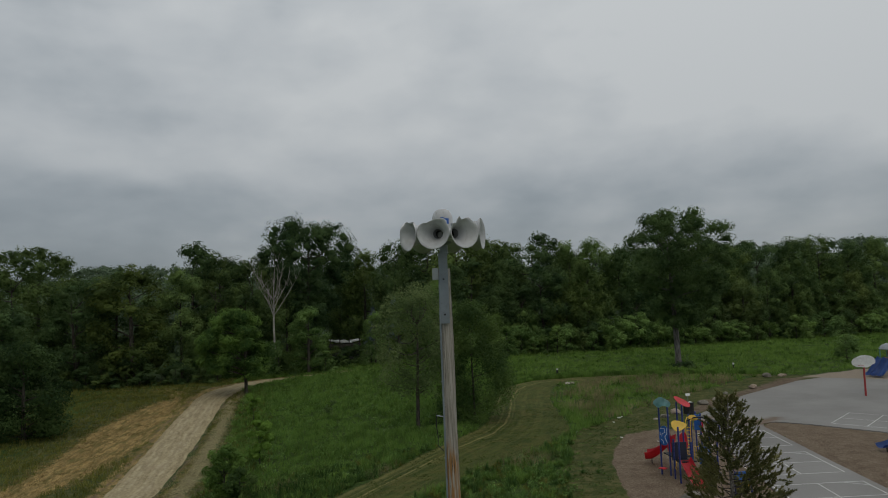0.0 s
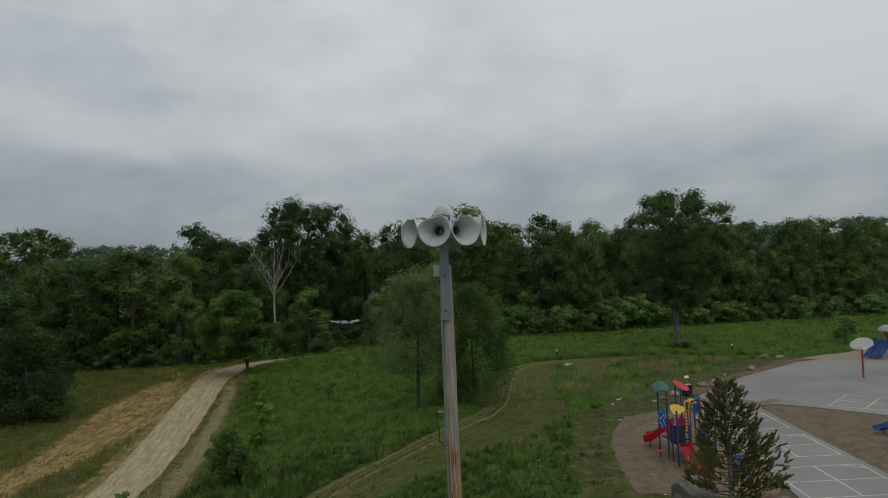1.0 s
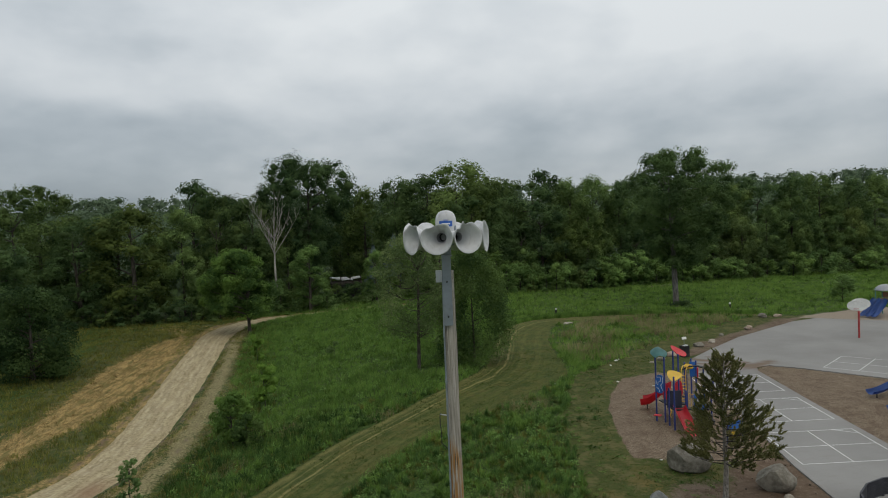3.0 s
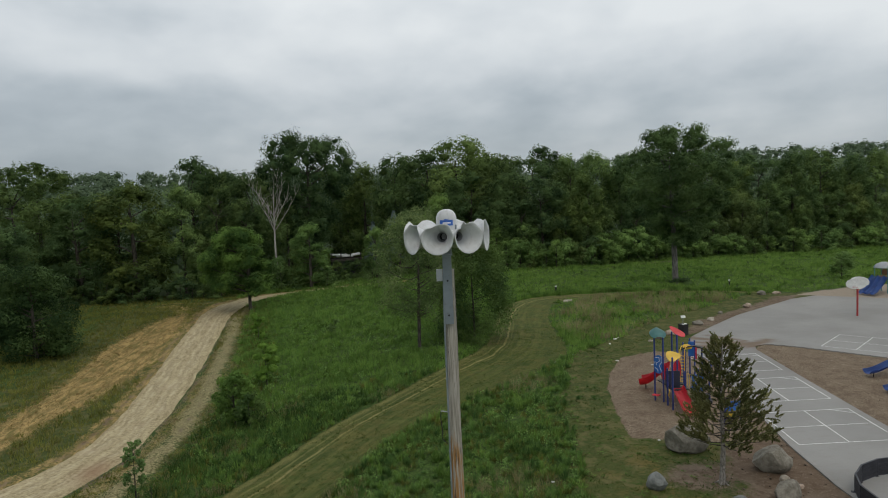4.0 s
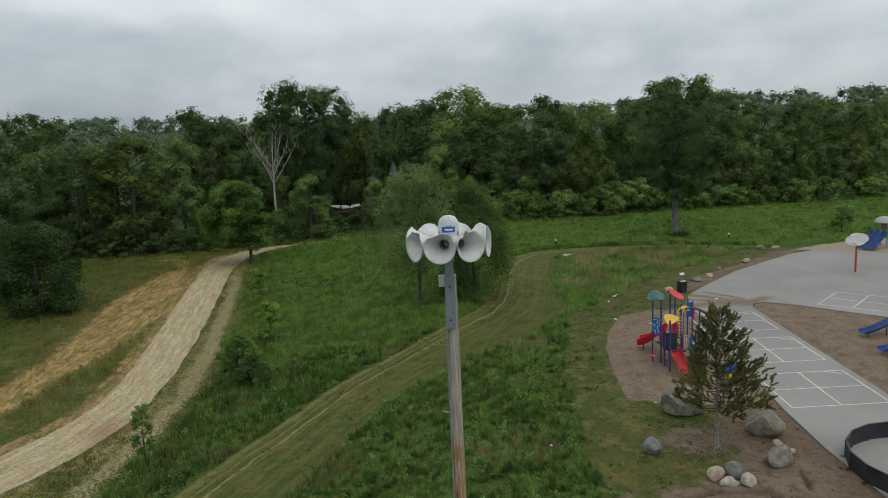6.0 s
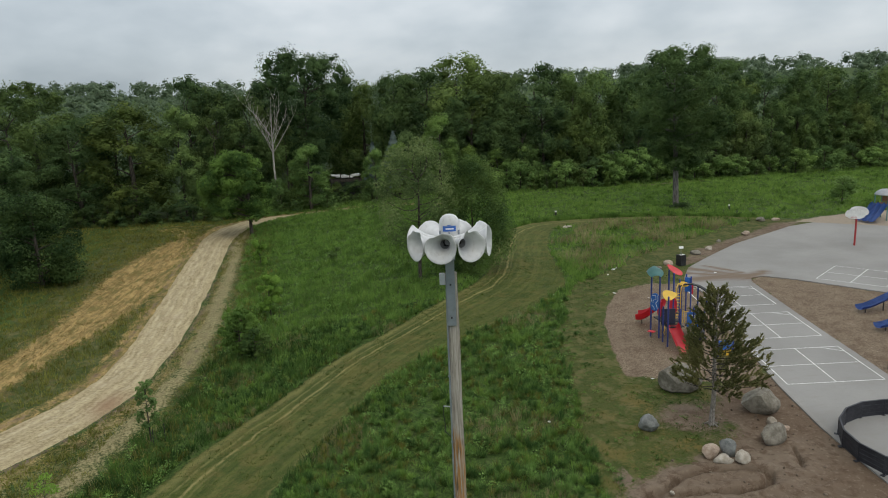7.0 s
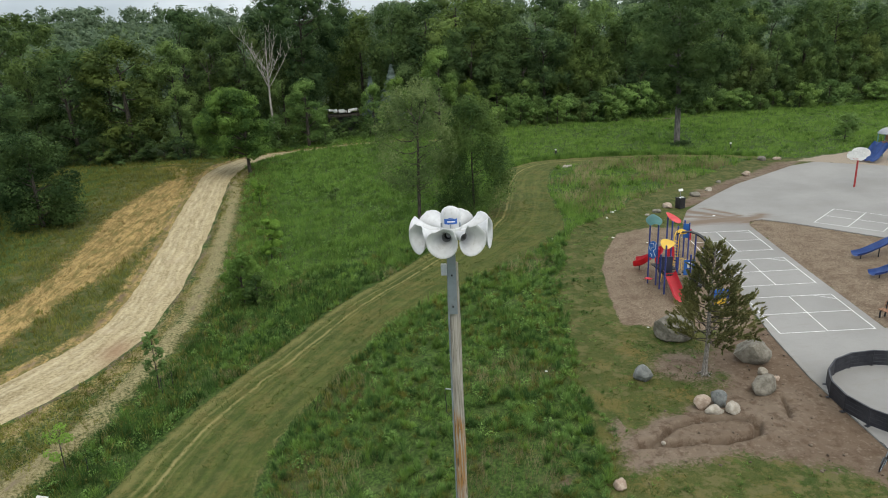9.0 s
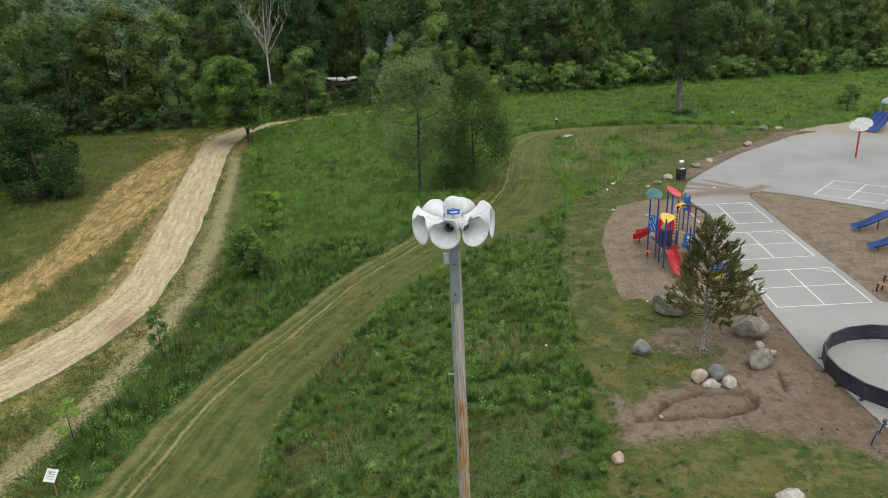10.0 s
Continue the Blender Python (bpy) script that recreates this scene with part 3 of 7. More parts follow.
gx, gy = spans(-32, 50, 0.52, 3200, 9, 18.2), spans(14, 108, 0.54, 3200, 20.4, 24.2)
X, Y = np.meshgrid(gx, gy)
Z = level(X, Y)
on_pave, on_path = away(X, Y, PAVING), away(X, Y, MOWN_PATH)
near = (np.hypot(X, Y) < 200)
Z = Z + np.where(near, bumps(X, Y) * S3(on_pave / 3), 0) - 0.08 * S3((0.25 - on_pave) / 0.5)
Z = Z - 0.12 * S3((0.1 - away(X, Y, ROAD_L + ROAD_R[::-1])) / 0.8)
# The dug channel beside the stones, with its spoil.
DITCH = [(10.3, 21.75), (11.3, 22.1), (12.2, 22.75), (13.6, 23.0), (14.9, 22.95), (15.7, 22.35), (15.25, 21.65), (13.84, 21.4), (12.1, 21.6), (11.2, 21.65)]
SCRAPE = [(17.15, 22.4), (17.5, 23.2), (17.75, 23.9)]
berm_r, berm_l = away(X, Y, [(-15.6, 24), (-14.7, 27.1), (-13.6, 30.4), (-12.1, 37), (-11.2, 44.2), (-11.4, 54.6), (-12.5, 70.5), (-13.9, 85.5)], False), away(X, Y, ROAD_L, False)
Z = Z + 0.16 * np.exp(-((berm_r / 0.45) ** 2)) * (1 + 0.5 * np.sin(X * 3.1 + Y * 2.3)) + 0.12 * np.exp(-(((berm_l - 0.35) / 0.4) ** 2)) * (Y < 98)
cut = np.minimum(np.abs(away(X, Y, DITCH, True)), away(X, Y, SCRAPE, False) + 0.1)
Z = Z - 0.36 * np.exp(-((cut / 0.15) ** 6)) + 0.06 * np.exp(-(((cut - 0.42) / 0.24) ** 2)) * (1 + 0.6 * np.sin(X * 4.3 + Y * 3.1))
lumps = np.clip(1 - away(X, Y, EARTH) / 0.8, 0, 1) * S3(on_pave / 1.5)
Z = Z + lumps * (0.035 * np.sin(X * 5.1 + 2.2 * np.sin(Y * 3.7)) * np.sin(Y * 6.3 + 1.6 * np.sin(X * 2.9)) + 0.03 * np.sin(X * 2.3 - Y * 1.9) * np.sin(Y * 2.7))
nx, ny = len(gx), len(gy)
corner = (np.arange(ny - 1)[:, None] * nx + np.arange(nx - 1)[None, :]).ravel()
ground = np_mesh("ground", np.stack([X, Y, Z], -1).reshape(-1, 3), np.stack([corner, corner + 1, corner + nx + 1, corner + nx], -1), M_GROUND)
tagged(ground, "uneven ground of meadow, mown turf, bare earth and wood chips", "ground", kind="structure")
ground.data.shade_smooth()


def zone(ob, name, values):
    ob.data.attributes.new(name, "FLOAT", "POINT").data.foreach_set("value", np.asarray(values, np.float32).ravel())


def soft(d, width):
    return S3(0.5 - d / width)


verge = away(X, Y, VERGE, False)
west = np.interp(Y, [p[1] for p in ROAD_L[:13]], [p[0] for p in ROAD_L[:13]]) - X
zone(ground, "zone_mown", np.maximum.reduce([soft(on_path, 0.8), soft(away(X, Y, LAWN), 1.2), 0.9 * S3((west + 1.6) / 1.0) * S3((14 - west) / 6) * (Y < 100)]))
zone(ground, "zone_straw", np.maximum.reduce([soft(away(X, Y, STRAW), 3.0) * 0.95, soft(away(X, Y, ROAD_L, False) - 0.9, 1.2) * 0.72, soft(away(X, Y, [(-19.5, 98), (-24, 100.5), (-33, 101)], False) - 0.5, 1.2) * 0.75, soft(away(X, Y, [(-21.5, 88), (-21.5, 95), (-25, 98)], False) - 1.8, 2.5) * 0.62, soft(verge - 0.8, 2.2) * 0.58, soft(away(X, Y, ROAD_R[:13], False) - 2.0, 2.0) * 0.66 * (away(X, Y, ROAD_L + ROAD_R[::-1]) > 0) * (X > np.interp(Y, [p[1] for p in ROAD_R[:13]], [p[0] for p in ROAD_R[:13]])), soft(away(X, Y, [(-10, 105), (0, 106.5), (9, 104)], False) - 1.5, 2) * 0.6]))
zone(ground, "zone_earth", np.maximum.reduce([soft(away(X, Y, EARTH), 2.6), soft(away(X, Y, WORN), 2.0) * 0.8, 0.95 * np.exp(-((away(X, Y, [(31.3, 47.5), (32.4, 48.9), (34.0, 47.3), (36.5, 44.2)], False) / 0.8) ** 2)), 0.9 * np.exp(-(((X - 15.4) / 2.4) ** 2 + ((Y - 27.4) / 2.4) ** 2)), np.exp(-((cut / 1.1) ** 2)), soft(np.abs(verge) - 0.35, 1.0) * 0.5, soft(away(X, Y, ROAD_L, False) - 0.5, 1.2) * 0.58, soft(away(X, Y, ROAD_R, False) - 0.4, 1.2) * 0.7, 0.62 * thin(X, Y) * (away(X, Y, LAWN) > -1.5) * (on_path > 0.4) * (Y < 50) * (X < 17), 0.75 * np.exp(-((away(X, Y, [(41.5, 104.8), (47, 106.8), (54, 108.2), (62, 109.5)], False) / 0.8) ** 2))]))
zone(ground, "path_in", np.where(on_path < 0.4, np.minimum(away(X, Y, PATH_EDGE, False), 8) * np.where(on_path < 0, 1, -1), -0.5))
inner = (away(X, Y, ROAD_L + ROAD_R[::-1]) > 0) & (X > np.interp(Y, [p[1] for p in ROAD_R[:13]], [p[0] for p in ROAD_R[:13]])) & (X < np.interp(Y, [p[1] for p in VERGE], [p[0] for p in VERGE])) & (Y < 92)
zone(ground, "zone_hay", np.maximum(soft(verge - 0.9, 1.8) * 0.85, 0.5 * inner))
on_way = evenly(PATH_EDGE, 240)
run = np.zeros(X.shape)
close = on_path < 1.0
run[close] = np.argmin(np.hypot(X[close][:, None] - on_way[:, 0], Y[close][:, None] - on_way[:, 1]), 1) * 0.5
zone(ground, "path_run", run)
zone(ground, "zone_ochre", np.where(on_path < 0, 0.35, np.exp(-(((X - 14.5) / 3.2) ** 2 + ((Y - 28) / 3.0) ** 2)) * 1.3 + 0.55 * soft(away(X, Y, LAWN), 2.0) * (Y < 26)))
zone(ground, "zone_chips", np.maximum(soft(away(X, Y, CHIPS_A), 0.7), soft(away(X, Y, CHIPS_B), 0.7)))
zone(ground, "zone_sand", soft(away(X, Y, SAND), 1.5))

# Paving: one slab with a low edge.
from mathutils.geometry import tessellate_polygon

bm = bmesh.new()
tops = [bm.verts.new((x, y, 0.03)) for x, y in PAVING]
lows = [bm.verts.new((x, y, -0.3)) for x, y in PAVING]
for tri in tessellate_polygon([[Vector((x, y, 0)) for x, y in PAVING]]):
    bm.faces.new([tops[i] for i in tri])
for i in range(len(tops)):
    j = (i + 1) % len(tops)
    bm.faces.new((tops[i], tops[j], lows[j], lows[i]))
for _ in range(6):
    bmesh.ops.subdivide_edges(bm, edges=[e for e in bm.edges if e.calc_length() > (0.7 if 25 < e.verts[0].co.x < 35 and e.verts[0].co.y > 47 else 1.6) and e.verts[0].co.z > 0 and e.verts[1].co.z > 0], cuts=1)
    bmesh.ops.triangulate(bm, faces=bm.faces[:])
pavement = part("pavement", bm, M_PAVE, None)
tagged(pavement, "pale grey concrete playground paving with silt stains", "pavement", kind="structure")
co = np.array([v.co[:2] for v in pavement.data.vertices])
silt = np.zeros(len(co))
for line, wide_ in (([(31.4, 49.2), (29.6, 49.9), (26.6, 50.0)], 1.0), ([(31.6, 49.4), (30.2, 51.2), (28.3, 53.4)], 0.55), ([(31.4, 49.4), (29.2, 50.9), (27.2, 52)], 0.45), ([(32.0, 49.6), (31.4, 51.4), (30.2, 53.6)], 0.35), ([(31.6, 49.5), (33.5, 50.5)], 0.6)):
    silt = np.maximum(silt, np.exp(-((away(co[:, 0], co[:, 1], line, False) / wide_) ** 2)))
zone(pavement, "zone_silt", 1.15 * silt + 0.25 * soft(np.abs(away(co[:, 0], co[:, 1], PAVING)) - 0.2, 1.0))


NL, NW = 260, 15
el, er = evenly(rounded(ROAD_L), NL), evenly(rounded(ROAD_R), NL)
w = np.linspace(0, 1, NW)[None, :, None]
rng = np.random.default_rng(5)
ragged_l, ragged_r = (np.convolve(rng.normal(0, 0.5, NL + 8), np.ones(5) / 5, "same")[4:-4, None] * 0.6 for _ in range(2))
across = (er - el) / np.linalg.norm(er - el, axis=1)[:, None]
el, er = el + across * ragged_l, er + across * ragged_r
rp = el[:, None] * (1 - w) + er[:, None] * w
u = w[..., 0] + 0 * rp[..., 0]
rz = level(rp[..., 0], rp[..., 1]) + bumps(rp[..., 0], rp[..., 1]) + 0.13 * (1 - (2 * u - 1) ** 6) - 0.10
rz += 0.003 * rng.normal(0, 1, rz.shape) * (u > 0.05) * (u < 0.95)
rz -= 0.035 * (np.exp(-(((u - 0.3) / 0.07) ** 2)) + np.exp(-(((u - 0.68) / 0.07) ** 2)))
corner = (np.arange(NL - 1)[:, None] * NW + np.arange(NW - 1)[None, :]).ravel()
road = np_mesh("road", np.concatenate([rp, rz[..., None]], -1).reshape(-1, 3), np.stack([corner, corner + 1, corner + NW + 1, corner + NW], -1), M_ROAD)
road.data.shade_smooth()
tagged(road, "pale dirt and gravel track curving past the field", "road", kind="structure")
zone(road, "zone_stain", np.exp(-(((rp[..., 0] + 14.6) / 0.9) ** 2 + ((rp[..., 1] - 39.6) / 1.5) ** 2)))
zone(road, "across", u)
zone(road, "run", np.repeat(np.arange(NL)[:, None] * 0.45, NW, 1))
zone(road, "zone_edge", np.maximum(np.exp(-((u / 0.09) ** 2)), np.exp(-(((1 - u) / 0.06) ** 2))) * 0.8)

# ---------------------------------------------------------------- trees and plants


def sphere_points(rng, n):
    v = rng.normal(size=(n, 3))
    return v / np.linalg.norm(v, axis=1)[:, None]


def blades(rng, p, normal, length, width, fold=0.25, hang=0.0):
    """A folded leaf (two triangles) at every point p, facing along normal. hang: how far the leaves droop."""
    n = len(p)
    a = np.cross(normal, sphere_points(rng, n))
    a[:, 2] -= hang
    a /= np.linalg.norm(a, axis=1)[:, None] + 1e-9
    b = np.cross(normal, a)
    b /= np.linalg.norm(b, axis=1)[:, None] + 1e-9
    s = rng.uniform(0.65, 1.35, (n, 1))
    tip = a * s * length
    wide = b * s * width
    dip = normal * s * width * fold
    verts = np.stack([p - tip, p + wide - dip + tip * 0.15, p + tip, p - wide - dip - tip * 0.1], 1)
    base = 4 * np.arange(n)[:, None]
    faces = np.concatenate([base + [0, 1, 2], base + [0, 2, 3]])
    return verts.reshape(-1, 3), faces


ball = bmesh.new()
bmesh.ops.create_icosphere(ball, subdivisions=1, radius=1.0)
BALL_V = np.array([v.co[:] for v in ball.verts])
BALL_F = np.array([[v.index for v in f.verts] for f in ball.faces])
ball.free()


def joined(pieces):
    verts, faces, n = [], [], 0
    for v, f in pieces:
        verts.append(v)
        faces.append(f + n)
        n += len(v)
    return np.concatenate(verts), np.concatenate(faces)


def leaflets(rng, p, normal, length, width):
    """A single small pointed leaf (one triangle) at every point p."""
    n = len(p)
    a = np.cross(normal, sphere_points(rng, n))
    a /= np.linalg.norm(a, axis=1)[:, None] + 1e-9
    b = np.cross(normal, a)
    s = rng.uniform(0.6, 1.4, (n, 1))
    v = np.stack([p + a * s * length, p - a * s * length * 0.6 + b * s * width, p - a * s * length * 0.6 - b * s * width], 1)
    return v.reshape(-1, 3), np.arange(3 * n).reshape(-1, 3)


def foliage(rng, lobes, count, length, width, hang=0.0, core=0.5, under=-0.75, single=True, loose=0.17):
    """Leaves over a set of lobes (centre and radii). Every lobe carries small billows, and the leaves lie like scales on those;
    a rough lump of foliage inside closes a dense crown."""
    lobes = np.asarray(lobes, float)
    area = (lobes[:, 3] * lobes[:, 4] * lobes[:, 5]) ** (2 / 3)
    share = np.maximum((count * area / area.sum()).astype(int), 8)
    where, faces, inner = [], [], []
    for lobe, n in zip(lobes, share):
        billows = int(np.clip(n / 18, 7, 26))
        way = sphere_points(rng, billows * 2)
        way = way[way[:, 2] > under + rng.uniform(-0.3, 0.2, len(way))][:billows]
        if not len(way):
            continue
        reach = rng.uniform(0.28, 0.46, len(way))
        sit = way * rng.uniform(0.60, 0.84, (len(way), 1))
        pick = rng.choice(len(way), n, p=reach**2 / (reach**2).sum())
        d = sphere_points(rng, n) + way[pick] * 0.45 + np.array([0, 0, 0.25])
        d /= np.linalg.norm(d, axis=1)[:, None]
        spot = sit[pick] + d * (reach[pick] * rng.uniform(0.80, 1.0 + loose, n))[:, None]
        stray = rng.uniform(size=n) < 0.3
        d[stray] = sphere_points(rng, int(stray.sum()))
        spot[stray] = d[stray] * rng.uniform(0.5, 0.95, (int(stray.sum()), 1))
        p = lobe[:3] + spot * lobe[3:6]
        p[:, 2] -= hang * 0.5 * rng.uniform(0, 1, n) ** 2 * lobe[5]
        where.append(p)
        faces.append(d * 0.75 + way[pick] * 0.45 + sphere_points(rng, n) * 0.34 + np.array([0, 0, 0.28]))
        if core > 0.3:
            lump = BALL_V * (0.40 + 0.18 * rng.uniform(-1, 1, (len(BALL_V), 1)))
            inner.append((lobe[:3] + lump * lobe[3:6], BALL_F))
        elif core:
            m = int(n * 0.32 * core)
            d = sphere_points(rng, m)
            big = float(np.median(lobes[:, 3]))
            inner.append(leaflets(rng, lobe[:3] + d * lobe[3:6] * rng.uniform(0.3, 0.72, (m, 1)), d, max(length * 1.5, big * 0.26), max(width * 1.5, big * 0.24)))
    unit = lambda v: v / (np.linalg.norm(v, axis=1)[:, None] + 1e-9)
    p, face = np.concatenate(where), unit(np.concatenate(faces))
    return joined([leaflets(rng, p, face, length, width) if single else blades(rng, p, face, length, width, hang=hang)] + inner)


def limb(a, b, rng, bend=0.12, n=5):
    a, b = np.array(a, float), np.array(b, float)
    t = np.linspace(0, 1, n)[:, None]
    sag = rng.normal(0, bend, 3) * np.linalg.norm(b - a)
    return a + (b - a) * t + sag * np.sin(t * math.pi)


def tree_parts(root, seed, height, spread, bare, style, leaf, count, length, lobes=26, trunk=0.25, core=0.5, bark=None, shift=0.0, small=1.0, single=True, wide=0.62):
    """Trunk with limbs, and crown, under the empty root. bare: height of the lowest leaves. shift: how far the crown leans to one side."""
    rng = np.random.default_rng(seed)
    made, deep = [], height - bare
    for i in range(lobes):
        a = rng.uniform(0, 2 * math.pi)
        s = (i + rng.uniform(0, 1)) / lobes
        out = rng.uniform(0.25, 1) ** 0.5
        if style == "umbrella":
            # A fan of limbs under a broad dome.
            k_ = spread * ((0.28 + 0.72 * (s / 0.68) ** 0.8) if s < 0.68 else math.sqrt(max(0.12, 1 - ((s - 0.68) / 0.36) ** 2)))
            r = spread * rng.uniform(0.17, 0.29) * small
            c, r = (math.cos(a) * k_ * out * 0.86, math.sin(a) * k_ * out * 0.86, bare + deep * s), (r, r, r * 0.78)
        elif style == "fan":
            # Broadest near the top, with a nearly flat crown.
            k_ = spread * (0.3 + 0.7 * min(1, s / 0.7) ** 0.9) * (1 if s < 0.72 else math.sqrt(max(0.1, 1 - ((s - 0.72) / 0.36) ** 2)))
            r = spread * rng.uniform(0.16, 0.27) * small
            c, r = (math.cos(a) * k_ * out * 0.9, math.sin(a) * k_ * out * 0.9, bare + deep * s), (r, r, r * 0.9)
        elif style == "tall":
            k_ = spread * (0.3 + 0.7 * math.sin(math.pi * min(1, 0.12 + 0.8 * s)))
            r = spread * rng.uniform(0.22, 0.40) * small
            c, r = (math.cos(a) * k_ * out * 0.8, math.sin(a) * k_ * out * 0.8, bare + deep * s), (r, r, r * 0.95)
        elif style == "willow":
            k_ = spread * math.sqrt(max(0.05, 1 - s**2.2)) * (0.8 + 0.2 * min(1, s / 0.2))
            r = spread * rng.uniform(0.20, 0.36) * small
            c, r = (math.cos(a) * k_ * out * 0.86, math.sin(a) * k_ * out * 0.86, bare + deep * s), (r, r, r * 1.15)
        else:
            k_ = spread * math.sqrt(max(0.05, 1 - abs((s - 0.45) / 0.56) ** 2.3))
            r = spread * rng.uniform(0.22, 0.40) * small
            c, r = (math.cos(a) * k_ * out * 0.82, math.sin(a) * k_ * out * 0.82, bare + deep * s), (r, r, r * rng.uniform(0.6, 0.85))
        made.append((c[0] + shift * min(1, s / 0.4 + 0.3), c[1], c[2], *r))
    top = max(m[2] + m[5] for m in made)
    made = [(m[0], m[1], bare + (m[2] - bare) * deep / (top - bare), *m[3:]) for m in made]
    v, f = foliage(rng, made, count, length, length * wide, hang=1.1 if style == "willow" else 0.15, core=core, single=single)
    bm = bmesh.new()
    lean = rng.normal(0, 0.02, 2) * height
    spine = [(0, 0, -0.15), (0, 0, 0.05), (lean[0] * 0.2, lean[1] * 0.2, height * 0.22), (lean[0] * 0.6, lean[1] * 0.6, height * 0.5), (lean[0], lean[1], height * 0.8)]
    tube(bm, spine, [trunk * 1.45, trunk * 1.12, trunk, trunk * 0.7, trunk * 0.15], 8)
    for c in made[:: max(1, lobes // (10 if lobes == 44 else 16))]:
        start = max(bare * 0.75, min(c[2] - 0.35 * math.hypot(c[0], c[1]), height * 0.7))
        s = start / height
        tube(bm, limb((lean[0] * s, lean[1] * s, start), c[:3], rng), [trunk * 0.42, trunk * 0.34, trunk * 0.26, trunk * 0.17, trunk * 0.06], 5)
    smooth(part("trunk", bm, bark or M_BARK, root))
    np_mesh("crown", v, f, leaf, root)
    return root


def plant(x, y, turn=0.0, size=1.0, tall=1.0, sink=0.0):
    return pose(x, y, float(level(x, y)) - sink, 0, 0, turn) @ Matrix.Diagonal((size, size, size * tall, 1))


def tree(name, x, y, label, *how, category="tree", group="", turn=0.0, **more):
    return tree_parts(empty(name, plant(x, y, turn), label, category, group), *how, **more)


# Single trees of the field.
tree("oak_tree", 42.2, 83.3, "large spreading oak with a thick grey trunk in the meadow", 11, 20.6, 8.3, 5.6, "umbrella", M_LEAF_OAK, 62000, 0.13, lobes=210, trunk=0.36, core=0.35, shift=0.9, small=0.6, bark=M_GREYBARK)
tree("tall_tree", -6.0, 118, "tall dark cottonwood rising above the woods", 17, 25.4, 8.6, 6.5, "fan", M_LEAF_OAK, 42000, 0.16, lobes=170, trunk=0.4, core=0.6, small=1.0)
tree("maple_tree", -12.7, 90.6, "dense round maple leaning over the dirt track", 13, 11.0, 4.7, 2.5, "round", M_MAPLE, 38000, 0.125, lobes=70, trunk=0.2, core=0.35, shift=-1.7, small=0.75)
elm = tree("young_elm", 5.75, 57.2, "slender open tree with grey bark in the meadow", 14, 12.4, 4.5, 3.4, "tall", M_LEAF_ELM, 15500, 0.11, lobes=120, trunk=0.14, core=0, small=0.62, wide=0.42)
for line in ([(0, 0, 3.3), (-1.2, -0.2, 3.5), (-2.4, -0.5, 3.9), (-3.1, -0.6, 4.5)], [(0, 0, 3.0), (0.9, -0.3, 3.6), (1.7, -0.5, 4.6)]):
    smooth(part("branch", tube(bmesh.new(), line, [0.045, 0.03, 0.02, 0.008][: len(line)], 5), M_BARK, elm))
tree("willow_tree", 10.8, 58.5, "bushy willow with leaves down to the grass", 15, 10.6, 3.6, 0.2, "willow", M_LEAF_BUSH, 36000, 0.1, lobes=90, trunk=0.09, core=0, wide=0.45)
tree("field_tree", -30.8, 71.5, "dark bushy tree at the edge of the field", 16, 9.3, 4.4, 0.4, "round", M_LEAF_DARK, 24000, 0.13, lobes=60, core=0, trunk=0.2)
tree("sapling", -7.7, 44.9, "leafy dark green bush with two stems in long grass", 21, 3.7, 1.45, 0.8, "round", M_MAPLE, 5200, 0.085, lobes=30, trunk=0.06, core=0.2, category="bush")
tree("sapling", -6.7, 44.2, "leafy low bush in long grass", 22, 2.4, 1.2, 0.4, "round", M_LEAF_BUSH, 2600, 0.085, lobes=16, trunk=0.05, category="bush")
tree("sapling", -10.8, 34.1, "thin staked sapling beside the dirt track", 23, 3.4, 0.6, 0.9, "tall", M_LEAF_MAPLE, 1900, 0.065, lobes=26, small=0.95, trunk=0.035, core=0, category="sapling")
tree("sapling", -6.8, 54.8, "yellow-green sapling standing in long grass", 24, 3.4, 1.1, 0.5, "round", M_SAPLING, 6500, 0.12, lobes=20, trunk=0.04, core=0, category="sapling")
tree("sapling", -9.5, 72.2, "small yellow-green sapling in the meadow", 25, 3.0, 0.8, 0.4, "tall", M_SAPLING, 3200, 0.12, lobes=14, trunk=0.03, core=0.4, category="sapling")
tree("sapling", -13.1, 27.4, "sparse young tree with few leaves beside the track", 26, 2.3, 0.8, 0.7, "round", M_SAPLING, 420, 0.07, lobes=12, trunk=0.025, core=0, category="sapling")
tree("sapling", -1.6, 70.5, "small dark shrub in the meadow", 27, 1.6, 0.7, 0.1, "round", M_LEAF, 900, 0.09, lobes=10, trunk=0.03, category="shrub")
tree("sapling", 62.5, 78.8, "dark bush beside the far play area", 28, 3.6, 1.7, 0.7, "round", M_LEAF_MAPLE, 3000, 0.1, lobes=30, trunk=0.06, category="bush")
tree("sapling", 42.4, 82.6, "low brush round the foot of the oak", 29, 0.9, 1.7, 0.0, "round", M_LEAF_OAK, 1300, 0.1, lobes=14, trunk=0.03, category="shrub")

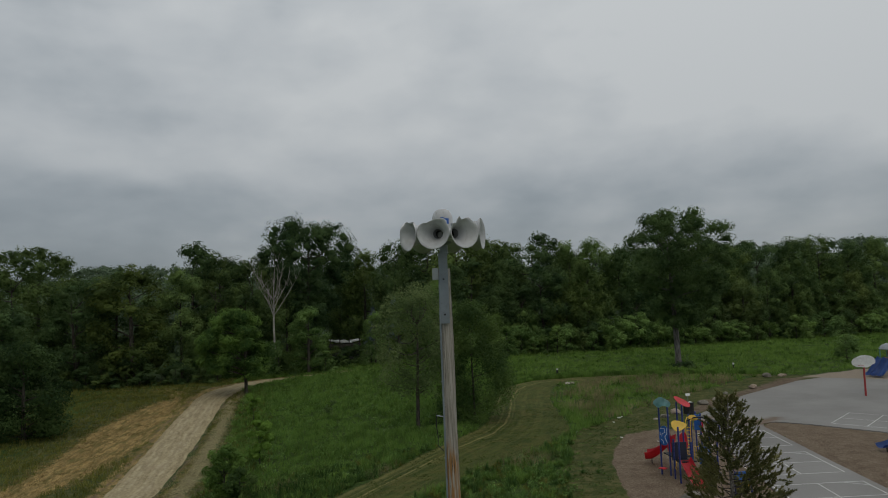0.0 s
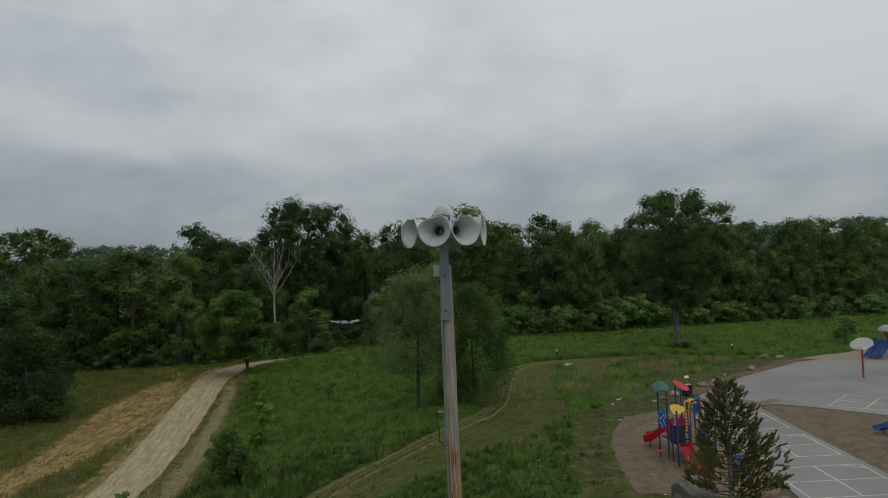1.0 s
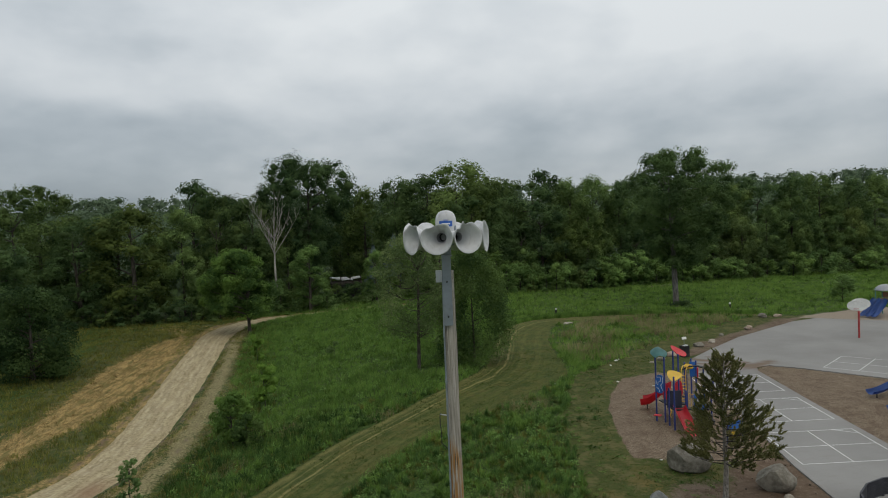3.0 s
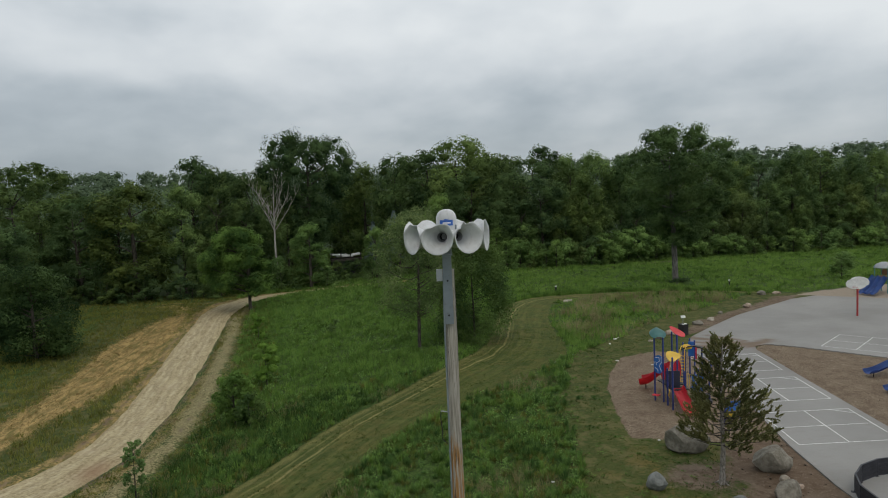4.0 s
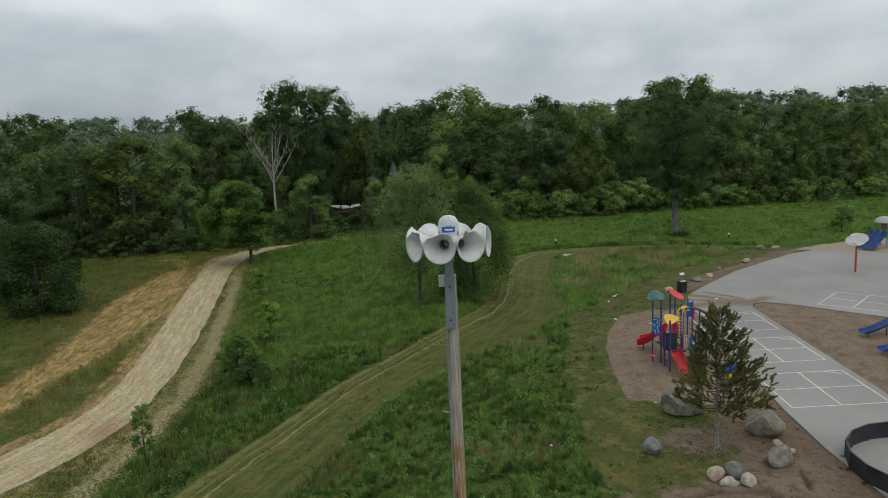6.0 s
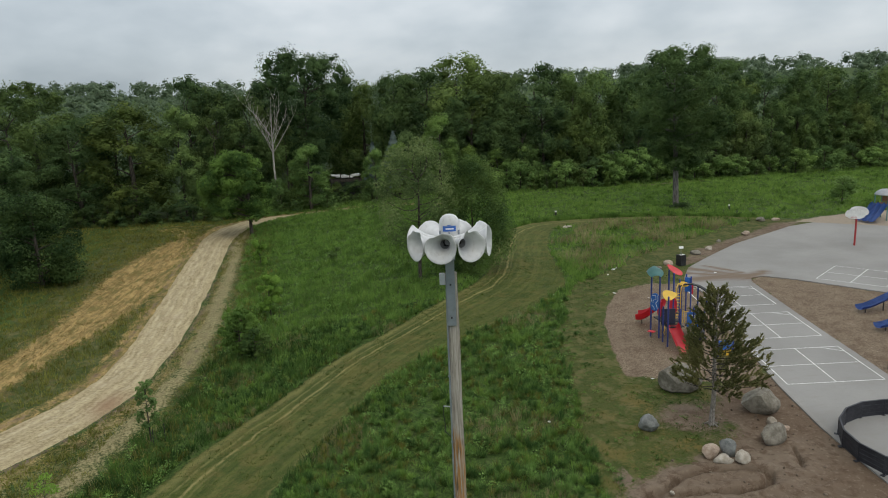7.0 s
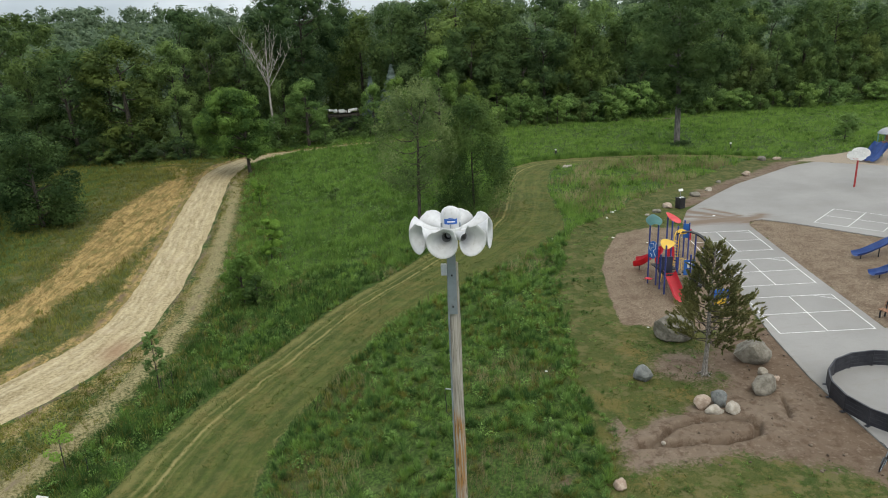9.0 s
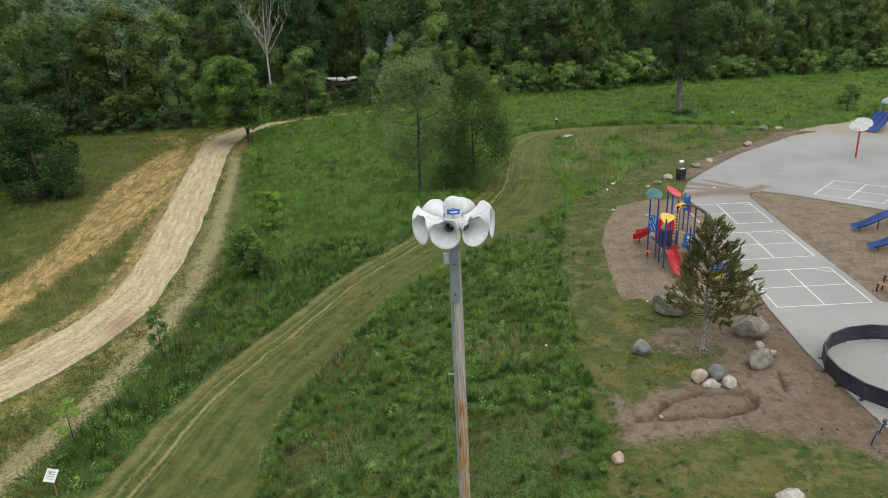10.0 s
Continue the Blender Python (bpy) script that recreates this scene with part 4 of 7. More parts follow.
# The dead tree: bare pale limbs that fan out from half its height.
dead = empty("dead_tree", plant(-11.0, 109.2), "bare dead tree with pale branches before the woods", "dead tree")
rng = np.random.default_rng(31)
bm = bmesh.new()
tube(bm, [(0, 0, -0.1), (0.15, 0, 3.5), (0.05, 0, 7), (0.1, 0, 9.6), (0.2, 0, 13), (0.5, 0, 17.6)], [0.22, 0.18, 0.15, 0.12, 0.06, 0.015], 7)
smooth(part("trunk", bm, M_DEAD, dead))
for i in range(13):
    a, h = i * 2.4 + rng.uniform(-0.4, 0.4), rng.uniform(8.9, 11.6)
    reach, rise_ = rng.uniform(2.0, 4.6), rng.uniform(4.0, 7.2)
    end = np.array([math.cos(a) * reach, math.sin(a) * reach, min(h + rise_, 17.2)])
    line = limb((0.08, 0, h), end, rng, 0.05, 6)
    bm = bmesh.new()
    tube(bm, line, [0.055, 0.046, 0.038, 0.03, 0.022, 0.01], 5)
    for j in range(7):
        s = line[rng.integers(2, 6)]
        tip = s + np.array([rng.normal(0, 0.6), rng.normal(0, 0.6), rng.uniform(0.7, 2.2)])
        tube(bm, limb(s, tip, rng, 0.05, 3), [0.024, 0.018, 0.01], 4)
    smooth(part("branch", bm, M_DEAD, dead))


def spruce(x, y, height, spread, seed, label):
    root = empty("spruce_tree", plant(x, y), label, "spruce")
    rng = np.random.default_rng(seed)
    n = 5200
    h = height * rng.uniform(0.06, 1, n) ** 0.75
    a, q = rng.uniform(0, 2 * math.pi, n), rng.uniform(0.3, 1, n) ** 0.5
    tier = 0.62 + 0.38 * np.abs(np.sin(h * 3.4 + 0.6 * np.sin(a * 3)))
    r = spread * (1 - h / height) ** 0.9 * q * tier
    p = np.stack([r * np.cos(a), r * np.sin(a), h - r * 0.25], -1)
    out = np.stack([np.cos(a), np.sin(a), 0.8 + 0 * a], -1)
    np_mesh("crown", *blades(rng, p, out / np.linalg.norm(out, axis=1)[:, None], 0.28, 0.1, hang=0.2), M_SPRUCE, root)
    smooth(part("trunk", tube(bmesh.new(), [(0, 0, -0.1), (0, 0, height * 0.95)], [0.18, 0.02], 7), M_BARK, root))


spruce(8.3, 117.5, 10.4, 4.6, 41, "blue-grey spruce among the woods")
spruce(4.7, 117, 8.8, 3.2, 42, "smaller blue-grey spruce among the woods")

# The woods: a few kinds of tree, each built once and then copied.
WOODS = "trees of the woods"
KINDS = {
    "round": ("broad leafy tree in the woods", 51, 18.0, 5.4, 2.0, "round", M_LEAF, 12500, 0.17),
    "tall": ("tall leafy tree in the woods", 52, 21.0, 4.6, 2.5, "tall", M_LEAF, 12500, 0.17),
    "oak": ("dark spreading tree in the woods", 53, 19.0, 6.2, 3.0, "umbrella", M_LEAF_OAK, 12500, 0.17),
    "light": ("yellow-green leafy tree at the edge of the woods", 54, 12.0, 3.6, 0.6, "round", M_LEAF_LIGHT, 9500, 0.145),
    "willow": ("drooping grey-green tree at the edge of the woods", 55, 13.0, 4.0, 0.3, "willow", M_LEAF_GREY, 10500, 0.155),
    "dark": ("dark dense tree at the edge of the woods", 59, 16.0, 5.2, 0.4, "round", M_LEAF_OAK, 12500, 0.165),
    "olive": ("olive green drooping tree of the western woods", 61, 16.0, 4.8, 0.6, "tall", M_LEAF_OLIVE, 12500, 0.165),
    "crown": ("yellow-olive open tree standing before the woods", 62, 13.0, 3.6, 1.5, "round", M_LEAF_CROWN, 12500, 0.14),
    "dim": ("dark leafy shrub at the foot of the woods", 60, 4.2, 2.3, 0.0, "round", M_LEAF_OAK, 2500, 0.125),
    "lush": ("dense green tree of the woods", 56, 16.0, 4.6, 0.8, "willow", M_LEAF, 12500, 0.165),
    "shrub": ("leafy shrub at the foot of the woods", 57, 4.2, 2.3, 0.0, "round", M_LEAF_MAPLE, 2500, 0.125),
    "bright": ("yellow-green shrub at the foot of the woods", 58, 3.6, 1.9, 0.0, "round", M_LEAF_CROWN, 2300, 0.115),
}
built = {}


def wood(kind, x, y, height, wide=1.0, turn=0.0):
    """One tree of the woods, scaled to its height."""
    label, seed, tall, spread, bare, style, leaf, count, length = KINDS[kind]
    name = "shrub" if kind in ("shrub", "bright", "dim") else "woodland_tree"
    m = plant(x, y, turn, height / tall * wide, 1 / wide, 0.1)
    if kind not in built:
        root = empty(name, Matrix(), label, "shrub" if name == "shrub" else "tree", "shrubs of the woods' edge" if name == "shrub" else WOODS)
        built[kind] = tree_parts(root, seed, tall, spread, bare, style, leaf, count, length, lobes=18 if name == "shrub" else 44, core=0.6, trunk=0.05 if name == "shrub" else 0.26)
        built[kind].matrix_world = m
        return
    ob = built[kind]
    copy_thing(ob, m @ Matrix.Diagonal((*(1 / s for s in ob.matrix_basis.to_scale()), 1)))


# Crowns that make the skyline: kind, place, height.
SKYLINE = [
    ("oak", -49, 120, 22.0, 1.0), ("lush", -43, 119, 16.6, 1.1), ("round", -24.6, 120, 22, 0.8), ("light", -20.5, 119, 20, 0.9), ("lush", -15, 117, 19, 1.0), ("tall", -54, 112, 20, 1.0),
    ("lush", 3.7, 128, 19.9, 1.0), ("round", 9, 123, 20.6, 0.85), ("dark", 14, 122, 21.2, 1.0), ("round", 20.5, 125, 23.4, 1.2), ("dark", 26, 122, 20.4, 1.0), ("dark", 30, 123, 19.8, 1.0),
    ("oak", 35, 124, 21.3, 1.0), ("lush", 40.8, 122, 19.6, 1.0), ("round", 46, 122, 19.7, 0.9), ("lush", 51, 121, 18.6, 1.0),
]
SKYLINE_EAST = [
    ("round", 57, 122, 18, 1.0), ("lush", 63, 121, 17.5, 1.0), ("round", 69, 122, 17.8, 1.0), ("tall", 74, 121, 17.6, 1.0), ("oak", 79, 122, 18.6, 1.1), ("lush", 85.5, 121, 18.9, 1.0),
    ("round", 92, 122, 19, 0.95), ("lush", 98, 121, 17.8, 1.0), ("round", 104, 122, 18.2, 1.0), ("tall", 110, 121, 18, 1.0),
]
NEAR_WEST = [
    ("oak", -47.5, 108, 20.6, 1.0), ("dark", -39.0, 107.5, 15.8, 1.1), ("lush", -31.2, 107.5, 17.8, 1.3), ("tall", -24.6, 109, 17.4, 1.0), ("oak", -20.0, 111, 16.8, 0.9), ("dark", -15.6, 111.5, 14.6, 1.0),
    ("dark", -42.5, 90, 13.6, 1.15), ("lush", -49, 96, 15.5, 1.1), ("round", -35.5, 113, 17.4, 0.9), ("dark", -40.5, 79, 9.8, 1.2), ("dark", -42.5, 71, 10, 1.1),
]
FRONT = [
    ("crown", -5.7, 107.5, 10.4, 1.15), ("crown", 4.6, 108.5, 8.6, 0.9), ("light", 8.4, 109, 9.2, 1.0), ("crown", 15.2, 111, 13.4, 0.9), ("willow", 10.5, 114, 11, 1.0), ("light", 20.2, 111, 8.0, 0.9), ("light", 25, 112, 7.2, 1.1), ("shrub", 30, 113, 7.8, 0.8), ("bright", 44.5, 111.5, 5.8, 1.0), ("bright", 49.0, 111.5, 6.2, 1.0), ("bright", 50.2, 109.5, 3.6, 0.8), ("bright", 59.5, 111, 4.0, 1.2), ("bright", 65.5, 111, 3.8, 1.2),
    ("dark", 21.5, 118, 16.9, 1.0), ("dark", 28.2, 119, 17.2, 1.0), ("dark", 34.5, 117, 15.6, 1.0), ("lush", 42.5, 117, 15.9, 1.0), ("shrub", 55, 114, 6.2, 1.0), ("willow", 66, 116, 11, 1.0), ("willow", 74, 116, 10.2, 1.1),
    ("lush", 86, 117, 11.8, 1.0), ("willow", 95, 117, 12.2, 1.0), ("lush", 0.5, 131, 17, 1.0), ("shrub", -10.2, 107.2, 5.6, 1.0), ("shrub", -12.6, 106.8, 5.2, 1.0), ("shrub", -3.2, 107.6, 3.0, 1.1), ("dim", -2.2, 113, 3.5, 1.0), ("dim", -0.4, 112.6, 3.3, 1.1), ("dim", 1.3, 113, 3.5, 1.0), ("dim", 2.9, 112.6, 3.4, 1.1), ("shrub", 3.9, 109, 4.0, 0.9), ("round", -9.5, 115, 13.5, 0.8),
]
dice = random.Random(7)
for kind, x, y, height, wide in SKYLINE + SKYLINE_EAST + NEAR_WEST + FRONT:
    if x < -13 and kind in ("lush", "round", "light"):
        kind = "dark" if kind == "round" else "olive"
    wood(kind, x, y, height, wide, dice.uniform(0, 360))
# The crowns between and behind.
for i in range(15):
    x = -56 + i * 11.2 + dice.uniform(-1.5, 1.5)
    wood(dice.choice(("lush", "round", "lush", "tall")), x, 131 + dice.uniform(-2, 6), dice.uniform(12.5, 14.5) if x < -12 else dice.uniform(15.5, 17.5), 1.1, dice.uniform(0, 360))
for i in range(13):
    x = 18 + i * 6.6 + dice.uniform(-1.2, 1.2)
    wood(dice.choice(("lush", "willow", "round") if x > 52 else ("dark", "lush", "dark")), x, 115.5 + dice.uniform(-1, 1.5), dice.uniform(8.5, 13), 1.0, dice.uniform(0, 360))
# Shrubs along the foot of the woods.
for i in range(46):
    x = 13 + i * 2.05 + dice.uniform(-0.8, 0.8)
    wood("bright" if dice.random() < 0.2 else "dim" if dice.random() < 0.2 else "shrub", x, 110.5 + 0.03 * max(0, x - 50) + dice.uniform(-0.6, 2.2), dice.uniform(2.4, 5.0), dice.uniform(0.9, 1.25), dice.uniform(0, 360))
for i in range(13):
    wood(("bright", "willow", "bright", "crown")[i % 4], 20.5 + i * 2.0 + dice.uniform(-0.7, 0.7), 109.2 + dice.uniform(-0.8, 0.8), dice.uniform(2.6, 5.2), 1.0, dice.uniform(0, 360))
for i in range(14):
    x = -21 + i * 2.1 + dice.uniform(-0.7, 0.7)
    wood("shrub", x, 110.5 + dice.uniform(-0.6, 1.5), dice.uniform(2.0, 2.4) if -5 < x < 5 else dice.uniform(2.0, 4.0), 1.1, dice.uniform(0, 360))
for i in range(12):
    wood("dim", -41 + i * 2.0 + dice.uniform(-0.6, 0.6), 104.3 + dice.uniform(-1.0, 1.5), dice.uniform(2.4, 4.6), 1.2, dice.uniform(0, 360))
for i in range(12):
    s = i / 11
    wood("dim", -34.0 - 6 * s + dice.uniform(-1.5, 0.5), 58 + 40 * s, dice.uniform(2.5, 5.5), 1.1, dice.uniform(0, 360))

# Far woods to the skyline.
rng = np.random.default_rng(61)
pieces = []
for i in range(560):
    far = 150 + 800 * rng.uniform() ** 1.4
    a = radians(rng.uniform(-28, 46))
    x, y = far * math.sin(a), max(142, far * math.cos(a))
    r = rng.uniform(3.8, 6.2) * (1 + far / 1100)
    z = float(level(x, y))
    tall = rng.uniform(11.5, 15.5) * (1 + far / 3600)
    lobes = [(x + rng.normal(0, r * 0.5), y + rng.normal(0, r * 0.5), z + tall * h_ - r * 0.5, r * q, r * q, r * q * 0.8) for h_, q in ((1.0, 0.7), (0.95, 0.6), (0.85, 0.8), (0.6, 0.9), (0.3, 0.9))]
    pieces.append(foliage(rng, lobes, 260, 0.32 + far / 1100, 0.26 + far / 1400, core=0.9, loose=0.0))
tagged(np_mesh("far_woods", *joined(pieces), M_FAR_HAZE), "far woods of leafy trees on low hills", "woods", kind="stuff")

# ---------------------------------------------------------------- pole and siren
PX, PY = 1.86, 11.97
foot = float(level(PX, PY))
pole = empty("utility_pole", pose(PX, PY, foot), "weathered wooden pole with bare orange streaks carrying a siren", "utility pole")
rng = np.random.default_rng(71)
bm = bmesh.new()
TOP = 11.68 - foot
rows = 60
tube(bm, [(0.004 * math.sin(i * 0.5), 0.004 * math.cos(i * 0.37), -0.3 + (TOP + 0.3) * i / rows) for i in range(rows + 1)], [0.142 - 0.034 * i / rows + 0.0015 * math.sin(i * 1.9) for i in range(rows + 1)], 24)
smooth(part("shaft", bm, M_POLE, pole))
bm = bmesh.new()
tube(bm, [(-0.125, -0.055, 0), (-0.12, -0.055, TOP - 1.1), (-0.105, -0.06, TOP - 0.1)], 0.017, 8)
for i in range(8):
    box(bm, (0.06, 0.03, 0.03), pose(-0.115, -0.05, 0.8 + i * 1.35), 0.004)
smooth(part("conduit", bm, M_STEEL, pole, "thin grey conduit clipped to the pole"))
bm = bmesh.new()
tube(bm, [(-0.11, -0.03, 9.04 - foot), (-0.26, -0.05, 9.08 - foot)], 0.012, 6)
bracket = part("bracket", bm, M_BOX, pole, "short pale steel arm with a hanging wire")
bm = tube(bmesh.new(), [(-0.25, -0.05, 9.10 - foot), (-0.262, -0.05, 9.05 - foot), (-0.265, -0.05, 8.9 - foot), (-0.245, -0.06, 8.7 - foot), (-0.25, -0.05, 8.55 - foot), (-0.15, -0.07, 8.45 - foot)], 0.008, 6)
part("wire", bm, M_BLACK, bracket, "black hanging wire")

siren = empty("siren", pose(PX, PY, 12.29, 0, 0, -8.8), "white siren with eight dented horns round a domed motor cover", "siren")
AXIS = -13.0
MOUTH, REACH = 0.285, 0.73


def horn(turn, seed, hurt):
    """A flared horn that points outwards; its upper lip is crumpled."""
    rng = np.random.default_rng(seed)
    sides, steps = 40, 14
    bm, rings = bmesh.new(), []
    knots = [(rng.uniform(-0.9, 0.9), rng.uniform(0.10, 0.22), rng.uniform(0.05, 0.16)) for _ in range(5)]
    for i in range(steps + 1):
        s = i / steps
        out = 0.13 + (REACH - 0.13) * s
        r = 0.055 + 0.045 * s + (MOUTH - 0.10) * s ** 2.6 + (0.004 if i in (4, 7, 10) else 0.0)
        ring = []
        for j in range(sides):
            a = 2 * math.pi * j / sides
            # The angle from straight up, in units of a half turn.
            top = abs((a - math.pi / 2 + math.pi) % (2 * math.pi) - math.pi) / math.pi
            side = ((a - math.pi / 2 + math.pi) % (2 * math.pi) - math.pi)
            crush = 0.16 * max(0.0, 1 - top / 0.36) ** 0.6
            crush += sum(-d * math.exp(-(((side - c) / w_) ** 2)) * (1 if n % 2 else -0.8) for n, (c, w_, d) in enumerate(knots)) * (1 if top < 0.4 else 0)
            k_ = r * (1 - hurt * crush * s ** 5)
            back = hurt * 0.10 * max(0.0, 1 - top / 0.36) * s ** 5
            ring.append(bm.verts.new((k_ * math.cos(a), -(out - back), k_ * math.sin(a))))
        rings.append(ring)
    for lo, hi in zip(rings, rings[1:]):
        for j in range(sides):
            bm.faces.new((lo[j], hi[j], hi[(j + 1) % sides], lo[(j + 1) % sides]))
    ob = smooth(part("horn", bm, M_SIREN, siren, "flared metal horn with a crumpled upper lip"), 60)
    thick = ob.modifiers.new("sheet", "SOLIDIFY")
    thick.thickness, thick.offset = 0.006, 0
    ob.matrix_basis = pose(0, 0, 0, 0, 0, turn)
    # Closed near-black plug: the shade of the deep throat is put into its colour.
    bm = lathe(bmesh.new(), [(0.0, 0.185), (0.054, 0.19), (0.058, 0.23), (0.062, 0.285)], 20, pose(0, 0, 0, 90))
    smooth(part("throat", bm, M_DARK, ob, "near-black plug painting the shade deep in the horn"))
    # Added liner: its grey tone grades the horn's inner shade towards the throat.
    bm = lathe(bmesh.new(), [(0.064, 0.285), (0.071, 0.33), (0.082, 0.39), (0.0835, 0.392), (0.072, 0.33), (0.066, 0.285)], 28, pose(0, 0, 0, 90))
    smooth(part("collar", bm, M_HORN_SHADE, ob, "added grey liner painting the shade inside the horn"))


for i in range(8):
    horn(AXIS + 45 * i, 100 + i, 1.0 if i in (0, 1, 7) else 0.35)
bm = lathe(bmesh.new(), [(0.0, -0.12), (0.16, -0.12), (0.2, -0.08), (0.2, 0.09), (0.16, 0.12), (0, 0.12)], 32)
smooth(part("rotor_housing", bm, M_SIREN, siren))
bm = lathe(bmesh.new(), [(0.18, 0.10), (0.186, 0.12), (0.186, 0.31), (0.181, 0.345), (0.162, 0.40), (0.124, 0.448), (0.065, 0.476), (0, 0.484)], 32)
smooth(part("motor_cover", bm, M_SIREN, siren, "white domed motor cover"))
bm = bmesh.new()
arc = [radians(-90 + a) for a in range(-38, 39, 4)]
for lo, hi in zip(arc, arc[1:]):
    bm.faces.new([bm.verts.new((0.190 * math.cos(q), 0.190 * math.sin(q), z)) for q, z in ((lo, 0.19), (hi, 0.19), (hi, 0.29), (lo, 0.29))])
bmesh.ops.remove_doubles(bm, verts=bm.verts, dist=1e-4)
label_plate = part("label_plate", bm, M_BLUE, siren, "blue maker's label with pale bars")
for z, a0, a1, t_ in ((0.24, -20, 24, 0.022), (0.305, -12, 12, 0.012)):
    bm = bmesh.new()
    arc = [radians(-90 + a0 + (a1 - a0) * i / 8) for i in range(9)]
    for lo, hi in zip(arc, arc[1:]):
        bm.faces.new([bm.verts.new((0.193 * math.cos(q), 0.193 * math.sin(q), zz)) for q, zz in ((lo, z - t_ / 2), (hi, z - t_ / 2), (hi, z + t_ / 2), (lo, z + t_ / 2))])
    part("bar", bm, M_WHITE if z < 0.27 else M_BLUE, label_plate)
for i in range(6):
    bm = box(bmesh.new(), (0.035, 0.03, 0.08), pose(0.19 * math.cos(i * 1.047 + 0.5), 0.19 * math.sin(i * 1.047 + 0.5), 0.16, 0, 0, math.degrees(i * 1.047 + 0.5)), 0.004)
    part("lug", bm, M_STEEL, siren)
# The mount: a steel channel bolted to the pole's face.
bm = lathe(bmesh.new(), [(0, -0.34), (0.075, -0.34), (0.075, -0.18), (0.14, -0.15), (0.14, -0.115), (0, -0.115)], 20)
smooth(part("pedestal", bm, M_STEEL, siren))
bm = box(bmesh.new(), (0.19, 0.24, 0.02), pose(-0.01, -0.03, -0.34), 0.003)
for dx in (-0.085, 0.065):
    box(bm, (0.012, 0.05, 1.26), pose(dx - 0.01, -0.125, -0.96))
box(bm, (0.15, 0.012, 1.26), pose(-0.02, -0.15, -0.96), 0.003)
part("mounting_channel", bm, M_STEEL, siren, "grey steel channel bolted to the pole")
for z in (-0.80, -1.43):
    bm = lathe(bmesh.new(), [(0.0, 0.03), (0.016, 0.03), (0.018, 0.0)], 6, pose(-0.02, -0.156, z, 90))
    part("bolt", bm, M_DARK, siren)
bm = box(bmesh.new(), (0.11, 0.1, 0.21), pose(-0.165, -0.1, -0.70), 0.01)
part("junction_box", bm, M_BOX, siren, "small grey junction box")

# ---------------------------------------------------------------- playground
M_PBLUE = paint("play_blue_post", (0.02, 0.04, 0.19), 0.4, 0.15)
M_PANEL = paint("play_blue_panel", (0.02, 0.12, 0.42), 0.4, 0.15)
M_NAVY = paint("play_navy_panel", (0.010, 0.014, 0.035), 0.5, 0.15, (0.05, 0.045, 0.04))
M_RED = paint("play_red_plastic", (0.56, 0.02, 0.035), 0.35, 0.15)
M_YELLOW = paint("play_yellow_plastic", (0.68, 0.42, 0.03), 0.4, 0.15)
M_TEAL = paint("play_teal_plastic", (0.09, 0.24, 0.235), 0.45, 0.2)
M_SLIDE = paint("slide_blue_plastic", (0.018, 0.075, 0.29), 0.4, 0.2)
M_HOOP = paint("red_pole_paint", (0.34, 0.03, 0.03), 0.45, 0.2)
M_LINE = paint("court_line_paint", (0.66, 0.66, 0.64), 0.8, 0.55, (0.42, 0.41, 0.39), 0.0, 6.0)
M_PIT = paint("black_pit_panel", (0.012, 0.013, 0.02), 0.6, 0.2, (0.1, 0.1, 0.1))
M_PLANK = paint("bench_wood", (0.26, 0.13, 0.07), 0.7, 0.35, (0.12, 0.08, 0.05))
M_GREY = paint("grey_plastic", (0.3, 0.31, 0.33), 0.5, 0.2)


def stone_material(name, dark, light):
    k = Mat(name, rough=0.9, gloss=0.25)
    grain = k.noise(4.0, 8.0, 0.65)
    c = k.mix(k.ramp(grain, 0.32, 0.68), dark, light)
    c = k.mix(k.math("MULTIPLY", k.ramp(k.noise(1.3, 5.0, 0.6), 0.5, 0.66), 0.55), c, tuple(v * 0.55 for v in dark))
    c = k.mix(k.math("MULTIPLY", k.ramp(k.noise(22.0, 3.0, 0.7), 0.6, 0.75), 0.5), c, tuple(min(1, v * 1.5) for v in light))
    k.colour(c)
    return k.bump(k.math("ADD", grain, k.noise(18.0, 5.0, 0.6)), 0.6, 0.04).m


M_STONE = {
    "grey": stone_material("grey_stone", (0.14, 0.125, 0.1), (0.27, 0.248, 0.205)),
    "blue": stone_material("blue_grey_stone", (0.125, 0.132, 0.128), (0.25, 0.258, 0.248)),
    "pale": stone_material("pale_stone", (0.30, 0.262, 0.21), (0.48, 0.44, 0.375)),
    "pink": stone_material("tan_stone", (0.30, 0.22, 0.165), (0.50, 0.41, 0.33)),
}
WORDS = {"grey": "weathered grey", "blue": "blue-grey", "pale": "pale cream", "pink": "tan"}


